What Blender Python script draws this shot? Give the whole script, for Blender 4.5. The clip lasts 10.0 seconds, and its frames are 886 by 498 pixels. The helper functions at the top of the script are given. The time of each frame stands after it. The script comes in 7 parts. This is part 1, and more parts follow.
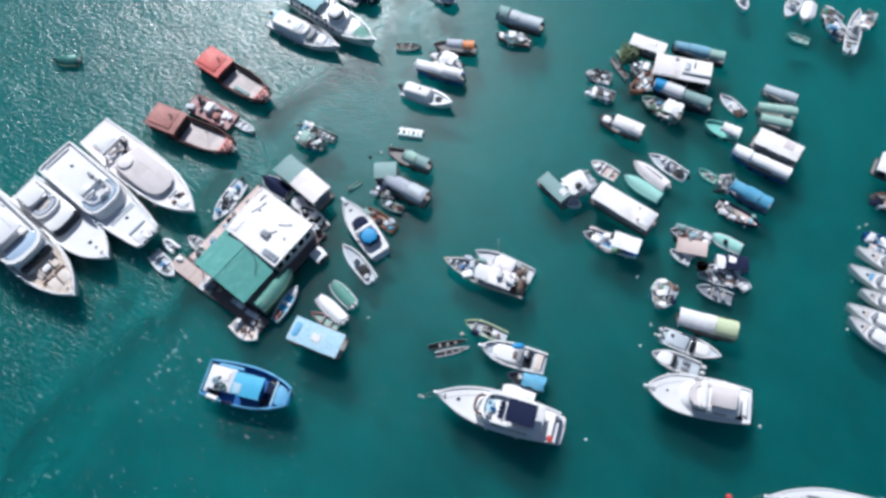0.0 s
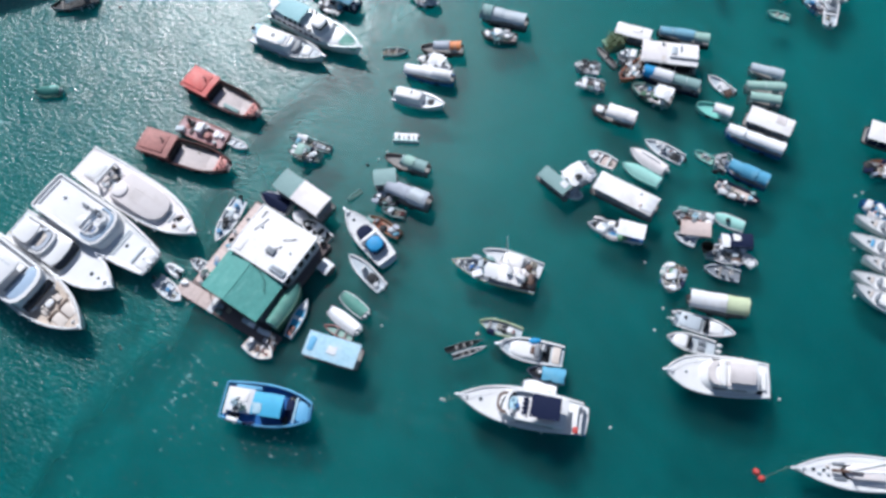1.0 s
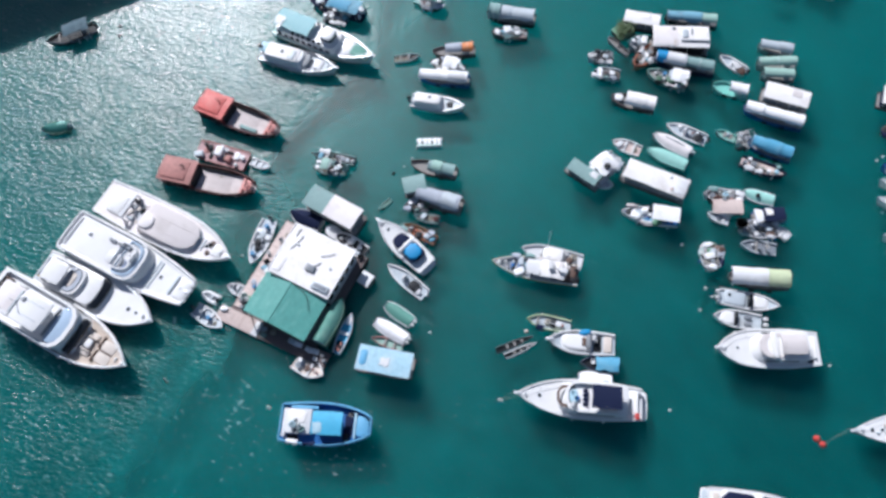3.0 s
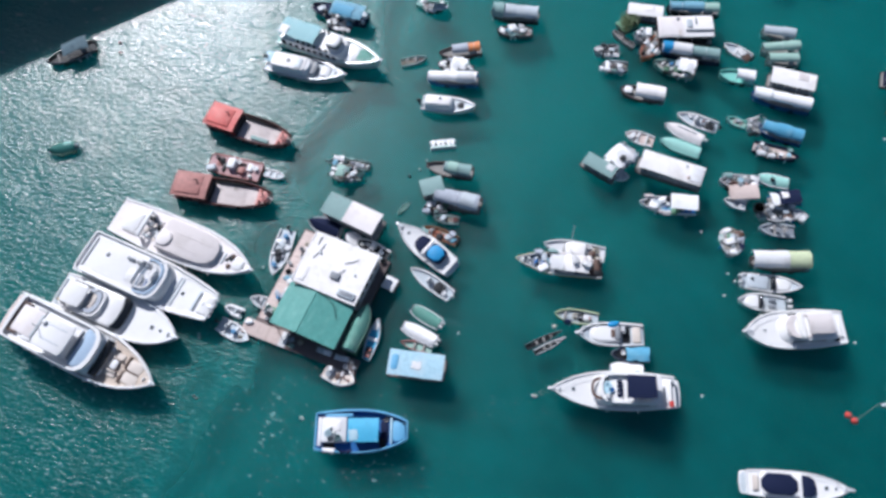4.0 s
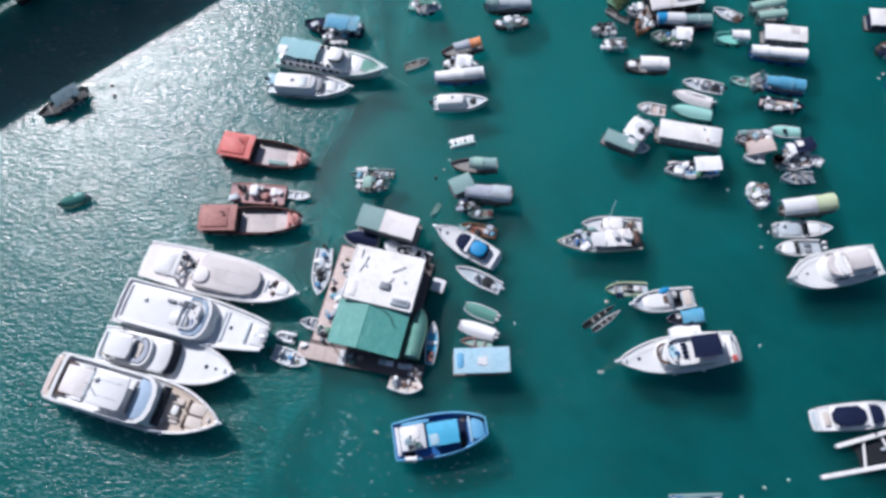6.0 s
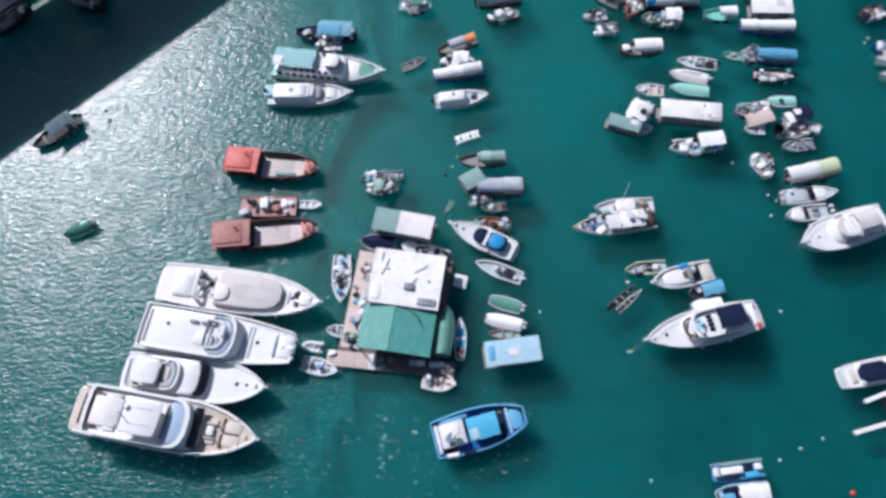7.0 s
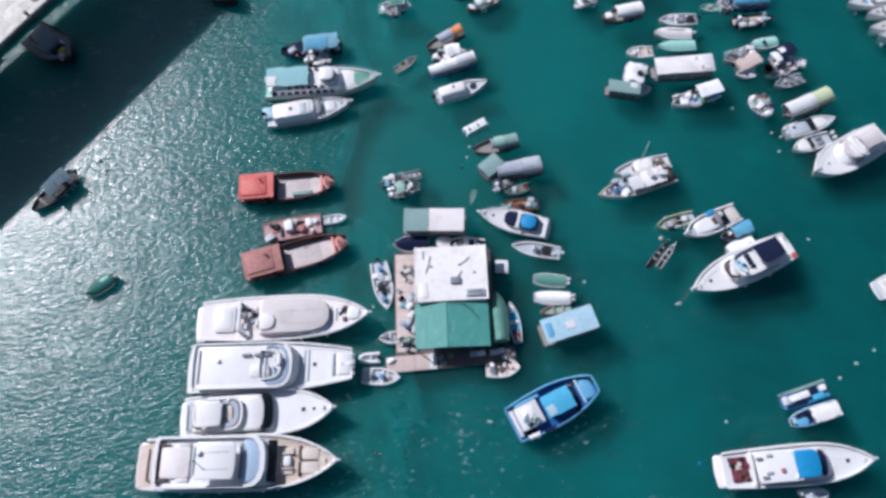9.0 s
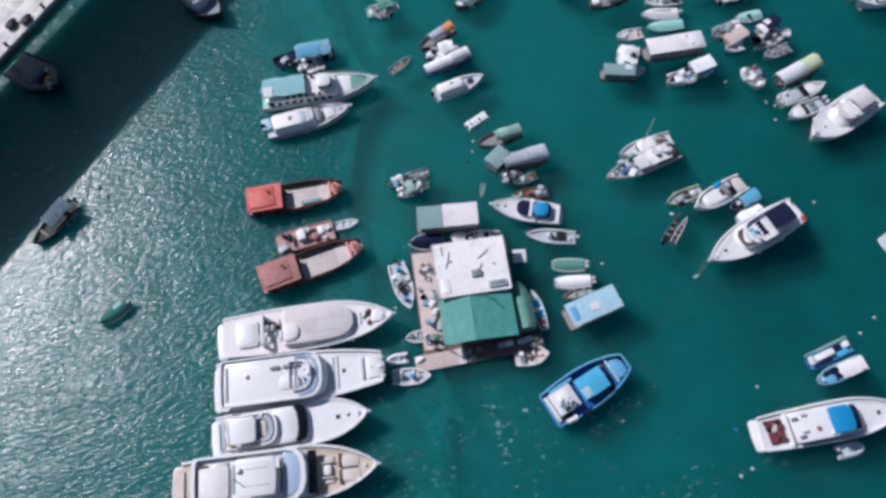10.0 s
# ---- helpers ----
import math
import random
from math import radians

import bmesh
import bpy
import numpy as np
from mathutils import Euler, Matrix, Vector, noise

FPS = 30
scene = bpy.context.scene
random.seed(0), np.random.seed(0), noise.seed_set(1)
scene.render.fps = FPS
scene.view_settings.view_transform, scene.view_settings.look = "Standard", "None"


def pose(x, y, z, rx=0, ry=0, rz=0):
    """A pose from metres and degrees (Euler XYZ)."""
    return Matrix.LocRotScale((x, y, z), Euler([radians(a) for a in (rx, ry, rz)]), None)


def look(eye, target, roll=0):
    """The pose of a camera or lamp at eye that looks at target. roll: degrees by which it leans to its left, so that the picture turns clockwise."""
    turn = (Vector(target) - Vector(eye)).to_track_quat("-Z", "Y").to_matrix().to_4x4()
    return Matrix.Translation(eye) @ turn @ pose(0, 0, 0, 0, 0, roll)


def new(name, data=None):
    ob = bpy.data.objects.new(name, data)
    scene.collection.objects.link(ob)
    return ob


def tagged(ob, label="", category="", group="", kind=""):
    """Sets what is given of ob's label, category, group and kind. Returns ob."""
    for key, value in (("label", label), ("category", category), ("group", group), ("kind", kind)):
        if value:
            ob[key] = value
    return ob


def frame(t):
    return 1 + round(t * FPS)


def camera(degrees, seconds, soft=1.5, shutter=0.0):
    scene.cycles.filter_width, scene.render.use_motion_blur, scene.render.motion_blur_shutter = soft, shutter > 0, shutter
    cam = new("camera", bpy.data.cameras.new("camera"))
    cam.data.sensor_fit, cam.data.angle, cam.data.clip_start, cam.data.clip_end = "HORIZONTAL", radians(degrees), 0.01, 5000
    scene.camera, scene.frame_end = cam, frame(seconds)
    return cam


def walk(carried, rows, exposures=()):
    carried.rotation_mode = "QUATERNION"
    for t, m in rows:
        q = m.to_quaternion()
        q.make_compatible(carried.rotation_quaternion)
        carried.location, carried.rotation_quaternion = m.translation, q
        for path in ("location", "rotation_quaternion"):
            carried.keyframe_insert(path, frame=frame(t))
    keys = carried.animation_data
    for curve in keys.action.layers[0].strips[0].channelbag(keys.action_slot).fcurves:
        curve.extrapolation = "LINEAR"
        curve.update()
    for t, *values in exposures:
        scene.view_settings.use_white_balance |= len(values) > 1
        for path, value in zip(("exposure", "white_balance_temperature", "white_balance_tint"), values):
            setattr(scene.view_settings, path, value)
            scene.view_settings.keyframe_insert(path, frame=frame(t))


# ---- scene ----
cam = camera(64.2, 10.0, soft=3.2)
PATH = [
    (0, (0.175, 0.427, 81.363), (0.0023, 1.1901, 79.5226), -11.30),
    (0.5, (-1.647, 0.487, 81.533), (-1.7832, 1.2521, 79.6896), -11.60),
    (1, (-3.407, 0.665, 81.733), (-3.5173, 1.4284, 79.8875), -11.87),
    (1.5, (-5.212, 0.921, 81.953), (-5.3018, 1.6809, 80.1050), -12.07),
    (2, (-7.135, 1.227, 82.184), (-7.2063, 1.9837, 80.3341), -12.16),
    (2.5, (-9.219, 1.567, 82.421), (-9.2724, 2.3218, 80.5693), -12.14),
    (4, (-16.541, 2.780, 83.139), (-16.5206, 3.5260, 81.2832), -11.41),
    (4.5, (-19.283, 3.273, 83.376), (-19.2302, 4.0148, 81.5197), -11.01),
    (5, (-22.118, 3.834, 83.612), (-22.0309, 4.5692, 81.7538), -10.57),
    (5.5, (-25.005, 4.478, 83.843), (-24.8813, 5.2046, 81.9838), -10.10),
    (7, (-33.582, 7.044, 84.470), (-33.3448, 7.7297, 82.6066), -8.79),
    (7.5, (-36.320, 8.134, 84.631), (-36.0457, 8.8025, 82.7659), -8.42),
    (8, (-38.983, 9.338, 84.746), (-38.6739, 9.9869, 82.8801), -8.06),
    (8.5, (-41.593, 10.637, 84.798), (-41.2497, 11.2670, 82.9309), -7.68),
    (9, (-44.196, 12.004, 84.761), (-43.8181, 12.6151, 82.8949), -7.26),
    (9.5, (-46.868, 13.397, 84.608), (-46.4525, 13.9894, 82.7436), -6.71),
    (10, (-49.718, 14.760, 84.303), (-49.2590, 15.3324, 82.4426), -5.95),
]
walk(cam, [(t, look(eye, target, roll)) for t, eye, target, roll in PATH], [(0.0, 0.18, 5830, 9), (5.0, 0.07, 5850, 12), (7.5, 0.02, 5860, 13), (9.0, -0.04, 5860, 14), (10.0, -0.2, 5860, 15)])

# ---- world, sun ----
SUN_AZ, SUN_EL = -15.0, 41.0
world = bpy.data.worlds.new("world")
scene.world = world
world.use_nodes = True
wn = world.node_tree
sky = wn.nodes.new("ShaderNodeTexSky")
sky.sky_type, sky.sun_disc = "NISHITA", False
sky.sun_elevation, sky.sun_rotation = radians(SUN_EL), radians(SUN_AZ)
background = wn.nodes["Background"]
background.inputs["Strength"].default_value = 0.06
wn.links.new(sky.outputs["Color"], background.inputs["Color"])
sun = new("sun", bpy.data.lights.new("sun", "SUN"))
sun.data.energy, sun.data.angle, sun.data.color = 5.0, radians(0.9), (1.0, 0.955, 0.915)
SUN_WAY = Vector((math.sin(radians(SUN_AZ)) * math.cos(radians(SUN_EL)), math.cos(radians(SUN_AZ)) * math.cos(radians(SUN_EL)), math.sin(radians(SUN_EL))))
sun.matrix_world = look(SUN_WAY * 300, (0, 0, 0))


# ---- materials ----
def mat(name, col, rough=0.5, metal=0.0, var=0.12, grain=6.0, dirt=None, amount=0.3, bump=0.15, coat=0.0, stretch=(1, 1, 1), gloss=0.5):
    """A painted, woven or worn surface: fine grain, broad uneven patches and dirt of its own shape."""
    m = bpy.data.materials.new(name)
    m.use_nodes = True
    t = m.node_tree
    b = t.nodes["Principled BSDF"]
    co, mp, info = t.nodes.new("ShaderNodeTexCoord"), t.nodes.new("ShaderNodeMapping"), t.nodes.new("ShaderNodeObjectInfo")
    mp.inputs["Scale"].default_value = stretch
    t.links.new(co.outputs["Object"], mp.inputs["Vector"])
    shift = t.nodes.new("ShaderNodeMath")
    shift.operation, shift.inputs[1].default_value = "MULTIPLY", 37.0
    t.links.new(info.outputs["Random"], shift.inputs[0])

    def cloud(scale, detail):
        n = t.nodes.new("ShaderNodeTexNoise")
        n.noise_dimensions = "4D"
        n.inputs["Scale"].default_value, n.inputs["Detail"].default_value, n.inputs["Roughness"].default_value = scale, detail, 0.65
        t.links.new(mp.outputs["Vector"], n.inputs["Vector"])
        t.links.new(shift.outputs[0], n.inputs["W"])
        return n.outputs["Fac"]

    def mixed(fac, a, c, lo, hi):
        r = t.nodes.new("ShaderNodeMapRange")
        r.inputs["From Min"].default_value, r.inputs["From Max"].default_value = lo, hi
        t.links.new(fac, r.inputs["Value"])
        x = t.nodes.new("ShaderNodeMix")
        x.data_type = "RGBA"
        t.links.new(r.outputs["Result"], x.inputs["Factor"])
        for value, socket in ((a, x.inputs["A"]), (c, x.inputs["B"])):
            if isinstance(value, tuple):
                socket.default_value = (*value, 1)
            else:
                t.links.new(value, socket)
        return x.outputs["Result"]

    fine, broad = cloud(grain, 5), cloud(0.55, 4)
    dark = tuple(c * (1 - var) for c in col)
    light = tuple(min(1, c * (1 + var * 0.7)) for c in col)
    out = mixed(fine, dark, light, 0.3, 0.7)
    stain = dirt or tuple(c * 0.72 for c in col)
    part_way = tuple(c * (1 - amount) + d * amount for c, d in zip(col, stain))
    out = mixed(broad, out, part_way, 0.5, 0.72)
    out = mixed(cloud(2.3, 6), out, tuple(c * 0.55 + d * 0.45 for c, d in zip(part_way, stain)), 0.6, 0.85)
    t.links.new(out, b.inputs["Base Color"])
    b.inputs["Roughness"].default_value, b.inputs["Metallic"].default_value, b.inputs["Coat Weight"].default_value = rough, metal, coat
    b.inputs["Specular IOR Level"].default_value = gloss
    if bump:
        bp = t.nodes.new("ShaderNodeBump")
        bp.inputs["Strength"].default_value, bp.inputs["Distance"].default_value = bump, 0.03
        t.links.new(fine, bp.inputs["Height"])
        t.links.new(bp.outputs["Normal"], b.inputs["Normal"])
    return m


GRIME = (0.2, 0.17, 0.13)
WHITE = mat("gelcoat_white", (0.77, 0.76, 0.755), 0.28, var=0.03, dirt=(0.55, 0.52, 0.47), amount=0.25, bump=0.02, coat=0.3)
OFFWHITE = mat("painted_white", (0.68, 0.68, 0.69), 0.5, var=0.08, dirt=(0.36, 0.32, 0.27), amount=0.4)
ROOFWHITE = mat("roof_white", (0.82, 0.79, 0.775), 0.6, var=0.05, grain=3, dirt=(0.42, 0.37, 0.33), amount=0.42)
GREYWHITE = mat("grey_white", (0.46, 0.51, 0.55), 0.5, var=0.1, dirt=GRIME, amount=0.35)
GREY = mat("grey_paint", (0.2, 0.22, 0.25), 0.55, var=0.15, dirt=GRIME, amount=0.4)
DARK = mat("dark_paint", (0.018, 0.02, 0.024), 0.6, var=0.3, gloss=0.25)
BLACK = mat("black_rubber", (0.012, 0.012, 0.013), 0.75, var=0.3, gloss=0.2)
GLASS = mat("tinted_glass", (0.006, 0.008, 0.011), 0.1, var=0.1, bump=0.0)
BLUEGLASS = mat("pale_tinted_glass", (0.42, 0.53, 0.66), 0.08, var=0.1, bump=0.0, coat=0.5)
STEEL = mat("stainless_steel", (0.72, 0.73, 0.75), 0.45, 0.3, var=0.05, bump=0.02)
PINKPAD = mat("pale_pink_vinyl", (0.76, 0.71, 0.7), 0.6, var=0.06, dirt=(0.48, 0.4, 0.38), amount=0.5)
TEAK = mat("teak_deck", (0.55, 0.46, 0.38), 0.65, var=0.18, grain=9, stretch=(0.35, 7, 1), dirt=(0.22, 0.14, 0.09), amount=0.4)
BEIGE = mat("beige_canvas", (0.62, 0.57, 0.56), 0.85, var=0.07, grain=14, dirt=(0.28, 0.25, 0.22), amount=0.4, bump=0.3)
CREAM = mat("cream_vinyl", (0.62, 0.55, 0.49), 0.6, var=0.08)
BROWN = mat("brown_trim", (0.1, 0.055, 0.04), 0.6, var=0.2)
PLANK = mat("weathered_planks", (0.3, 0.285, 0.27), 0.85, var=0.3, grain=7, stretch=(0.4, 5, 1), dirt=(0.12, 0.09, 0.07), amount=0.5)
DARKPLANK = mat("dark_planks", (0.15, 0.115, 0.11), 0.85, var=0.35, grain=7, stretch=(0.4, 5, 1))
PINKDECK = mat("faded_pink_deck", (0.6, 0.49, 0.45), 0.8, var=0.14, grain=5, dirt=(0.25, 0.16, 0.12), amount=0.5)
# the pale dirt tone paints in the highlights of a crumpled roof
RED = mat("red_paint", (0.58, 0.1, 0.085), 0.6, var=0.3, grain=2.5, dirt=(0.68, 0.28, 0.24), amount=0.6, bump=0.5)
OLDRED = mat("faded_red_paint", (0.38, 0.16, 0.14), 0.65, var=0.3, grain=2.5, dirt=(0.2, 0.1, 0.085), amount=0.6, bump=0.5)
RUSTRED = mat("dark_red_hull", (0.11, 0.035, 0.03), 0.75, var=0.35, dirt=(0.03, 0.02, 0.018), amount=0.6)
HOLD = mat("hold_boards", (0.62, 0.55, 0.53), 0.8, var=0.15, grain=4, dirt=(0.3, 0.23, 0.19), amount=0.5)
GREENROOF = mat("green_sheet_metal", (0.065, 0.28, 0.245), 0.5, var=0.14, grain=2.2, dirt=(0.15, 0.38, 0.34), amount=0.55, bump=0.05)
GREENTARP = mat("green_tarpaulin", (0.1, 0.27, 0.22), 0.7, var=0.14, grain=4, dirt=(0.2, 0.3, 0.26), amount=0.5, bump=0.4)
PALEGREEN = mat("pale_green_tarpaulin", (0.3, 0.46, 0.4), 0.7, var=0.12, grain=4, bump=0.4)
TURQ = mat("turquoise_paint", (0.24, 0.6, 0.52), 0.5, var=0.12)
BLUETARP = mat("blue_tarpaulin", (0.012, 0.25, 0.52), 0.6, var=0.16, grain=4, bump=0.5)
NAVY = mat("navy_canvas", (0.011, 0.017, 0.05), 0.75, var=0.25, grain=8, bump=0.3, gloss=0.15)
SKYBLUE = mat("sky_blue_tarpaulin", (0.07, 0.4, 0.62), 0.6, var=0.14, grain=3, bump=0.25)
ICEBLUE = mat("pale_blue_roof", (0.37, 0.57, 0.67), 0.6, var=0.16, grain=2.2, dirt=(0.55, 0.62, 0.64), amount=0.7)
PALETEAL = mat("pale_teal_awning", (0.22, 0.44, 0.47), 0.6, var=0.1, grain=3, dirt=(0.4, 0.56, 0.56), amount=0.5)
SEABLUE = mat("sea_blue_tarpaulin", (0.09, 0.33, 0.5), 0.65, var=0.16, grain=4, dirt=(0.22, 0.42, 0.52), amount=0.5, bump=0.4)
AQUA = mat("pale_turquoise_cover", (0.3, 0.56, 0.5), 0.65, var=0.12, grain=4, bump=0.4)
CORAL = mat("faded_coral_paint", (0.6, 0.24, 0.21), 0.65, var=0.25, grain=3, dirt=(0.66, 0.42, 0.38), amount=0.6, bump=0.4)
MAUVE = mat("faded_mauve_deck", (0.46, 0.29, 0.29), 0.8, var=0.2, grain=4, dirt=(0.6, 0.48, 0.47), amount=0.6)
HULLBLUE = mat("blue_hull_paint", (0.012, 0.12, 0.36), 0.45, var=0.15)
PALEBLUE = mat("pale_blue_deck", (0.13, 0.38, 0.6), 0.6, var=0.12)
MIDBLUE = mat("worn_blue_tarpaulin", (0.06, 0.22, 0.42), 0.65, var=0.2, grain=4, dirt=(0.2, 0.36, 0.5), amount=0.5, bump=0.4)
FADEDBLUE = mat("faded_blue_tarpaulin", (0.17, 0.37, 0.48), 0.7, var=0.16, grain=4, dirt=(0.06, 0.12, 0.17), amount=0.7, bump=0.4)
GREYTARP = mat("grey_tarpaulin", (0.4, 0.43, 0.49), 0.7, var=0.12, grain=4, dirt=(0.17, 0.18, 0.2), amount=0.5, bump=0.4)
SLATE = mat("slate_grey_awning", (0.07, 0.09, 0.09), 0.75, var=0.25, grain=4, dirt=(0.13, 0.15, 0.15), amount=0.5, bump=0.4, gloss=0.1)
SLATEBLUE = mat("slate_blue_awning", (0.1, 0.15, 0.18), 0.75, var=0.25, grain=4, dirt=(0.2, 0.26, 0.28), amount=0.5, bump=0.4, gloss=0.1)
DARKTEAL = mat("dark_teal_cover", (0.025, 0.13, 0.115), 0.7, var=0.2, grain=4, bump=0.4, gloss=0.2)
GREENGREY = mat("green_grey_tarpaulin", (0.22, 0.34, 0.33), 0.7, var=0.14, grain=4, bump=0.4)
WHITETARP = mat("white_tarpaulin", (0.85, 0.84, 0.84), 0.65, var=0.06, grain=4, dirt=(0.5, 0.48, 0.47), amount=0.5, bump=0.4)
LIMETARP = mat("faded_lime_tarpaulin", (0.5, 0.56, 0.36), 0.7, var=0.12, grain=4, bump=0.4)
ORANGE = mat("orange_tarpaulin", (0.7, 0.24, 0.08), 0.65, var=0.12, grain=4, bump=0.4)
ORANGEPAINT = mat("orange_brown_paint", (0.45, 0.16, 0.08), 0.65, var=0.25)
MAROON = mat("maroon_cushion", (0.15, 0.03, 0.045), 0.8, var=0.2)
WOOD = mat("varnished_wood", (0.24, 0.12, 0.06), 0.5, var=0.25, stretch=(0.5, 4, 1))
GREENPAINT = mat("green_paint", (0.09, 0.22, 0.13), 0.55, var=0.18)
REDBUOY = mat("red_buoy_plastic", (0.52, 0.06, 0.05), 0.4, var=0.1)
WHITEBUOY = mat("white_buoy_plastic", (0.7, 0.71, 0.68), 0.5, var=0.1)
YELLOW = mat("yellow_plastic", (0.5, 0.36, 0.05), 0.5, var=0.15)
ROPE = mat("rope", (0.42, 0.38, 0.3), 0.9, var=0.2, grain=20)
LEAF = mat("leaves", (0.06, 0.1, 0.03), 0.6, var=0.4)
CONCRETE = mat("concrete", (0.72, 0.69, 0.66), 0.85, var=0.15, grain=1.3, dirt=(0.25, 0.23, 0.2), amount=0.6, bump=0.4)
# bridge concrete, darkened so that the shaded water mirrors less light
DARKCONCRETE = mat("dark_concrete", (0.24, 0.23, 0.22), 0.9, var=0.25, grain=1.3, dirt=(0.1, 0.1, 0.1), amount=0.6, bump=0.4)
WALL = mat("sea_wall_stone", (0.22, 0.2, 0.18), 0.9, var=0.3, grain=1.5, dirt=(0.06, 0.08, 0.05), amount=0.6, bump=0.6)


def water_material(name, deep=False):
    """Turbid sea water: a thin cloudy surface with gloss, over the milky body of water some way down."""
    m = bpy.data.materials.new(name)
    m.use_nodes = True
    t = m.node_tree
    b = t.nodes["Principled BSDF"]
    b.inputs["Roughness"].default_value, b.inputs["Specular IOR Level"].default_value = 0.8, 0.0
    b.subsurface_method = "BURLEY"
    b.inputs["Subsurface Weight"].default_value, b.inputs["Subsurface Scale"].default_value = 1.0, 8.0 if deep else 6.0
    b.inputs["Subsurface Radius"].default_value = (0.35, 0.9, 1.0)
    co = t.nodes.new("ShaderNodeTexCoord")

    def ripples(scale, detail, turn, stretch, rough=0.6, warp=0.0):
        mp = t.nodes.new("ShaderNodeMapping")
        mp.inputs["Rotation"].default_value = (0, 0, radians(turn))
        mp.vector_type = "TEXTURE"
        mp.inputs["Scale"].default_value = tuple(1 / k for k in stretch)
        t.links.new(co.outputs["Object"], mp.inputs["Vector"])
        n = t.nodes.new("ShaderNodeTexNoise")
        n.inputs["Scale"].default_value, n.inputs["Detail"].default_value = scale, detail
        n.inputs["Roughness"].default_value, n.inputs["Distortion"].default_value = rough, warp
        t.links.new(mp.outputs["Vector"], n.inputs["Vector"])
        return n.outputs["Fac"]

    def math_node(operation, a, c):
        n = t.nodes.new("ShaderNodeMath")
        n.operation = operation
        for value, socket in ((a, n.inputs[0]), (c, n.inputs[1])):
            if isinstance(value, float):
                socket.default_value = value
            else:
                t.links.new(value, socket)
        return n.outputs[0]

    def times(a, c):
        return math_node("MULTIPLY", a, c)

    def plus(a, c):
        return math_node("ADD", a, c)

    def along(x, y):
        n = t.nodes.new("ShaderNodeVectorMath")
        n.operation, n.inputs[1].default_value = "DOT_PRODUCT", (x, y, 0)
        t.links.new(co.outputs["Object"], n.inputs[0])
        return n.outputs["Value"]

    def ranged(value, lo, hi, a, c, smooth=False):
        n = t.nodes.new("ShaderNodeMapRange")
        n.interpolation_type = "SMOOTHSTEP" if smooth else "LINEAR"
        for key, v in (("From Min", lo), ("From Max", hi), ("To Min", a), ("To Max", c)):
            n.inputs[key].default_value = v
        t.links.new(value, n.inputs["Value"])
        return n.outputs["Result"]

    # the water's tone varies in drifting clouds and grows paler towards +y
    ramp = t.nodes.new("ShaderNodeValToRGB")
    ramp.color_ramp.elements[0].position, ramp.color_ramp.elements[1].position = 0.57, 0.98
    # the lower sheet's colour is brightened for the light lost in the surface
    depth_gain = 1.43 if deep else 1.0
    ramp.color_ramp.elements[0].color = (0.0025 * depth_gain, 0.058 * depth_gain, 0.0575 * depth_gain, 1)
    ramp.color_ramp.elements[1].color = (0.005 * depth_gain, 0.108 * depth_gain, 0.1045 * depth_gain, 1)
    clouds = plus(plus(times(ripples(0.024, 4, 0, (1, 1, 1), 0.55, 0.8), 0.85), times(ripples(0.09, 4, 35, (1, 0.7, 1), 0.6, 1.2), 0.35)), times(ripples(0.4, 4, 25, (1, 0.5, 1)), 0.25))
    t.links.new(plus(clouds, ranged(along(0.0, 0.8), -10.0, 58.0, -0.06, 0.3)), ramp.inputs["Fac"])
    if deep:
        t.links.new(ramp.outputs["Color"], b.inputs["Base Color"])
        return m

    height = plus(plus(times(ripples(0.32, 3, 58, (1, 0.45, 1), 0.5), 0.15), times(ripples(2.4, 3, 64, (1, 0.42, 1), 0.55, 0.3), 0.14)), times(ripples(5.6, 2, 40, (1, 0.55, 1), 0.5), 0.03))
    calm = ripples(0.06, 3, -20, (1, 0.5, 1), 0.5, 1.5)
    # open water is ruffled by the wind, the berths lie in the lee; wind also holds a painted glitter strength, faded
    # out at the quay and with the distance from it
    lee, near = along(-0.874, 0.486), along(-0.276, 0.961)
    open_water = ranged(plus(lee, times(calm, 44.0)), 66.0, 90.0, 0.0, 1.0, True)
    wind = times(open_water, times(ranged(near, 104.0, 110.0, 1.0, 0.0), ranged(near, 60.0, 100.0, 0.12, 1.15)))
    bp = t.nodes.new("ShaderNodeBump")
    bp.inputs["Distance"].default_value = 1.0
    t.links.new(ranged(open_water, 0.0, 0.8, 0.25, 1.15), bp.inputs["Strength"])
    t.links.new(height, bp.inputs["Height"])
    t.links.new(bp.outputs["Normal"], b.inputs["Normal"])
    gloss = t.nodes.new("ShaderNodeBsdfGlossy")
    t.links.new(bp.outputs["Normal"], gloss.inputs["Normal"])
    # glitter painted in: the reflecting colour is raised where its strength is high
    t.links.new(ranged(wind, 0.0, 1.0, 0.0165, 0.05), gloss.inputs["Color"])
    swirl = times(plus(ripples(0.16, 3, 50, (1, 0.6, 1), 0.5, 3.0), ripples(0.5, 2, 50, (1, 0.4, 1), 0.5, 2.0)), 0.16)
    t.links.new(plus(plus(ranged(open_water, 0.0, 1.0, 0.38, 0.24), swirl), -0.16), gloss.inputs["Roughness"])
    # thin foam streaks where the wind ruffles the surface
    crest = ranged(plus(times(ripples(1.9, 4, 60, (1, 0.5, 1), 0.6, 0.5), 0.7), times(ripples(0.09, 3, 40, (1, 1, 1)), 0.38)), 0.6, 0.72, 0.0, 0.8)
    foam = times(crest, times(ranged(lee, -5.0, 25.0, 0.0, 1.0), ranged(along(-0.6, -0.8), -30.0, 0.0, 0.12, 1.0)))
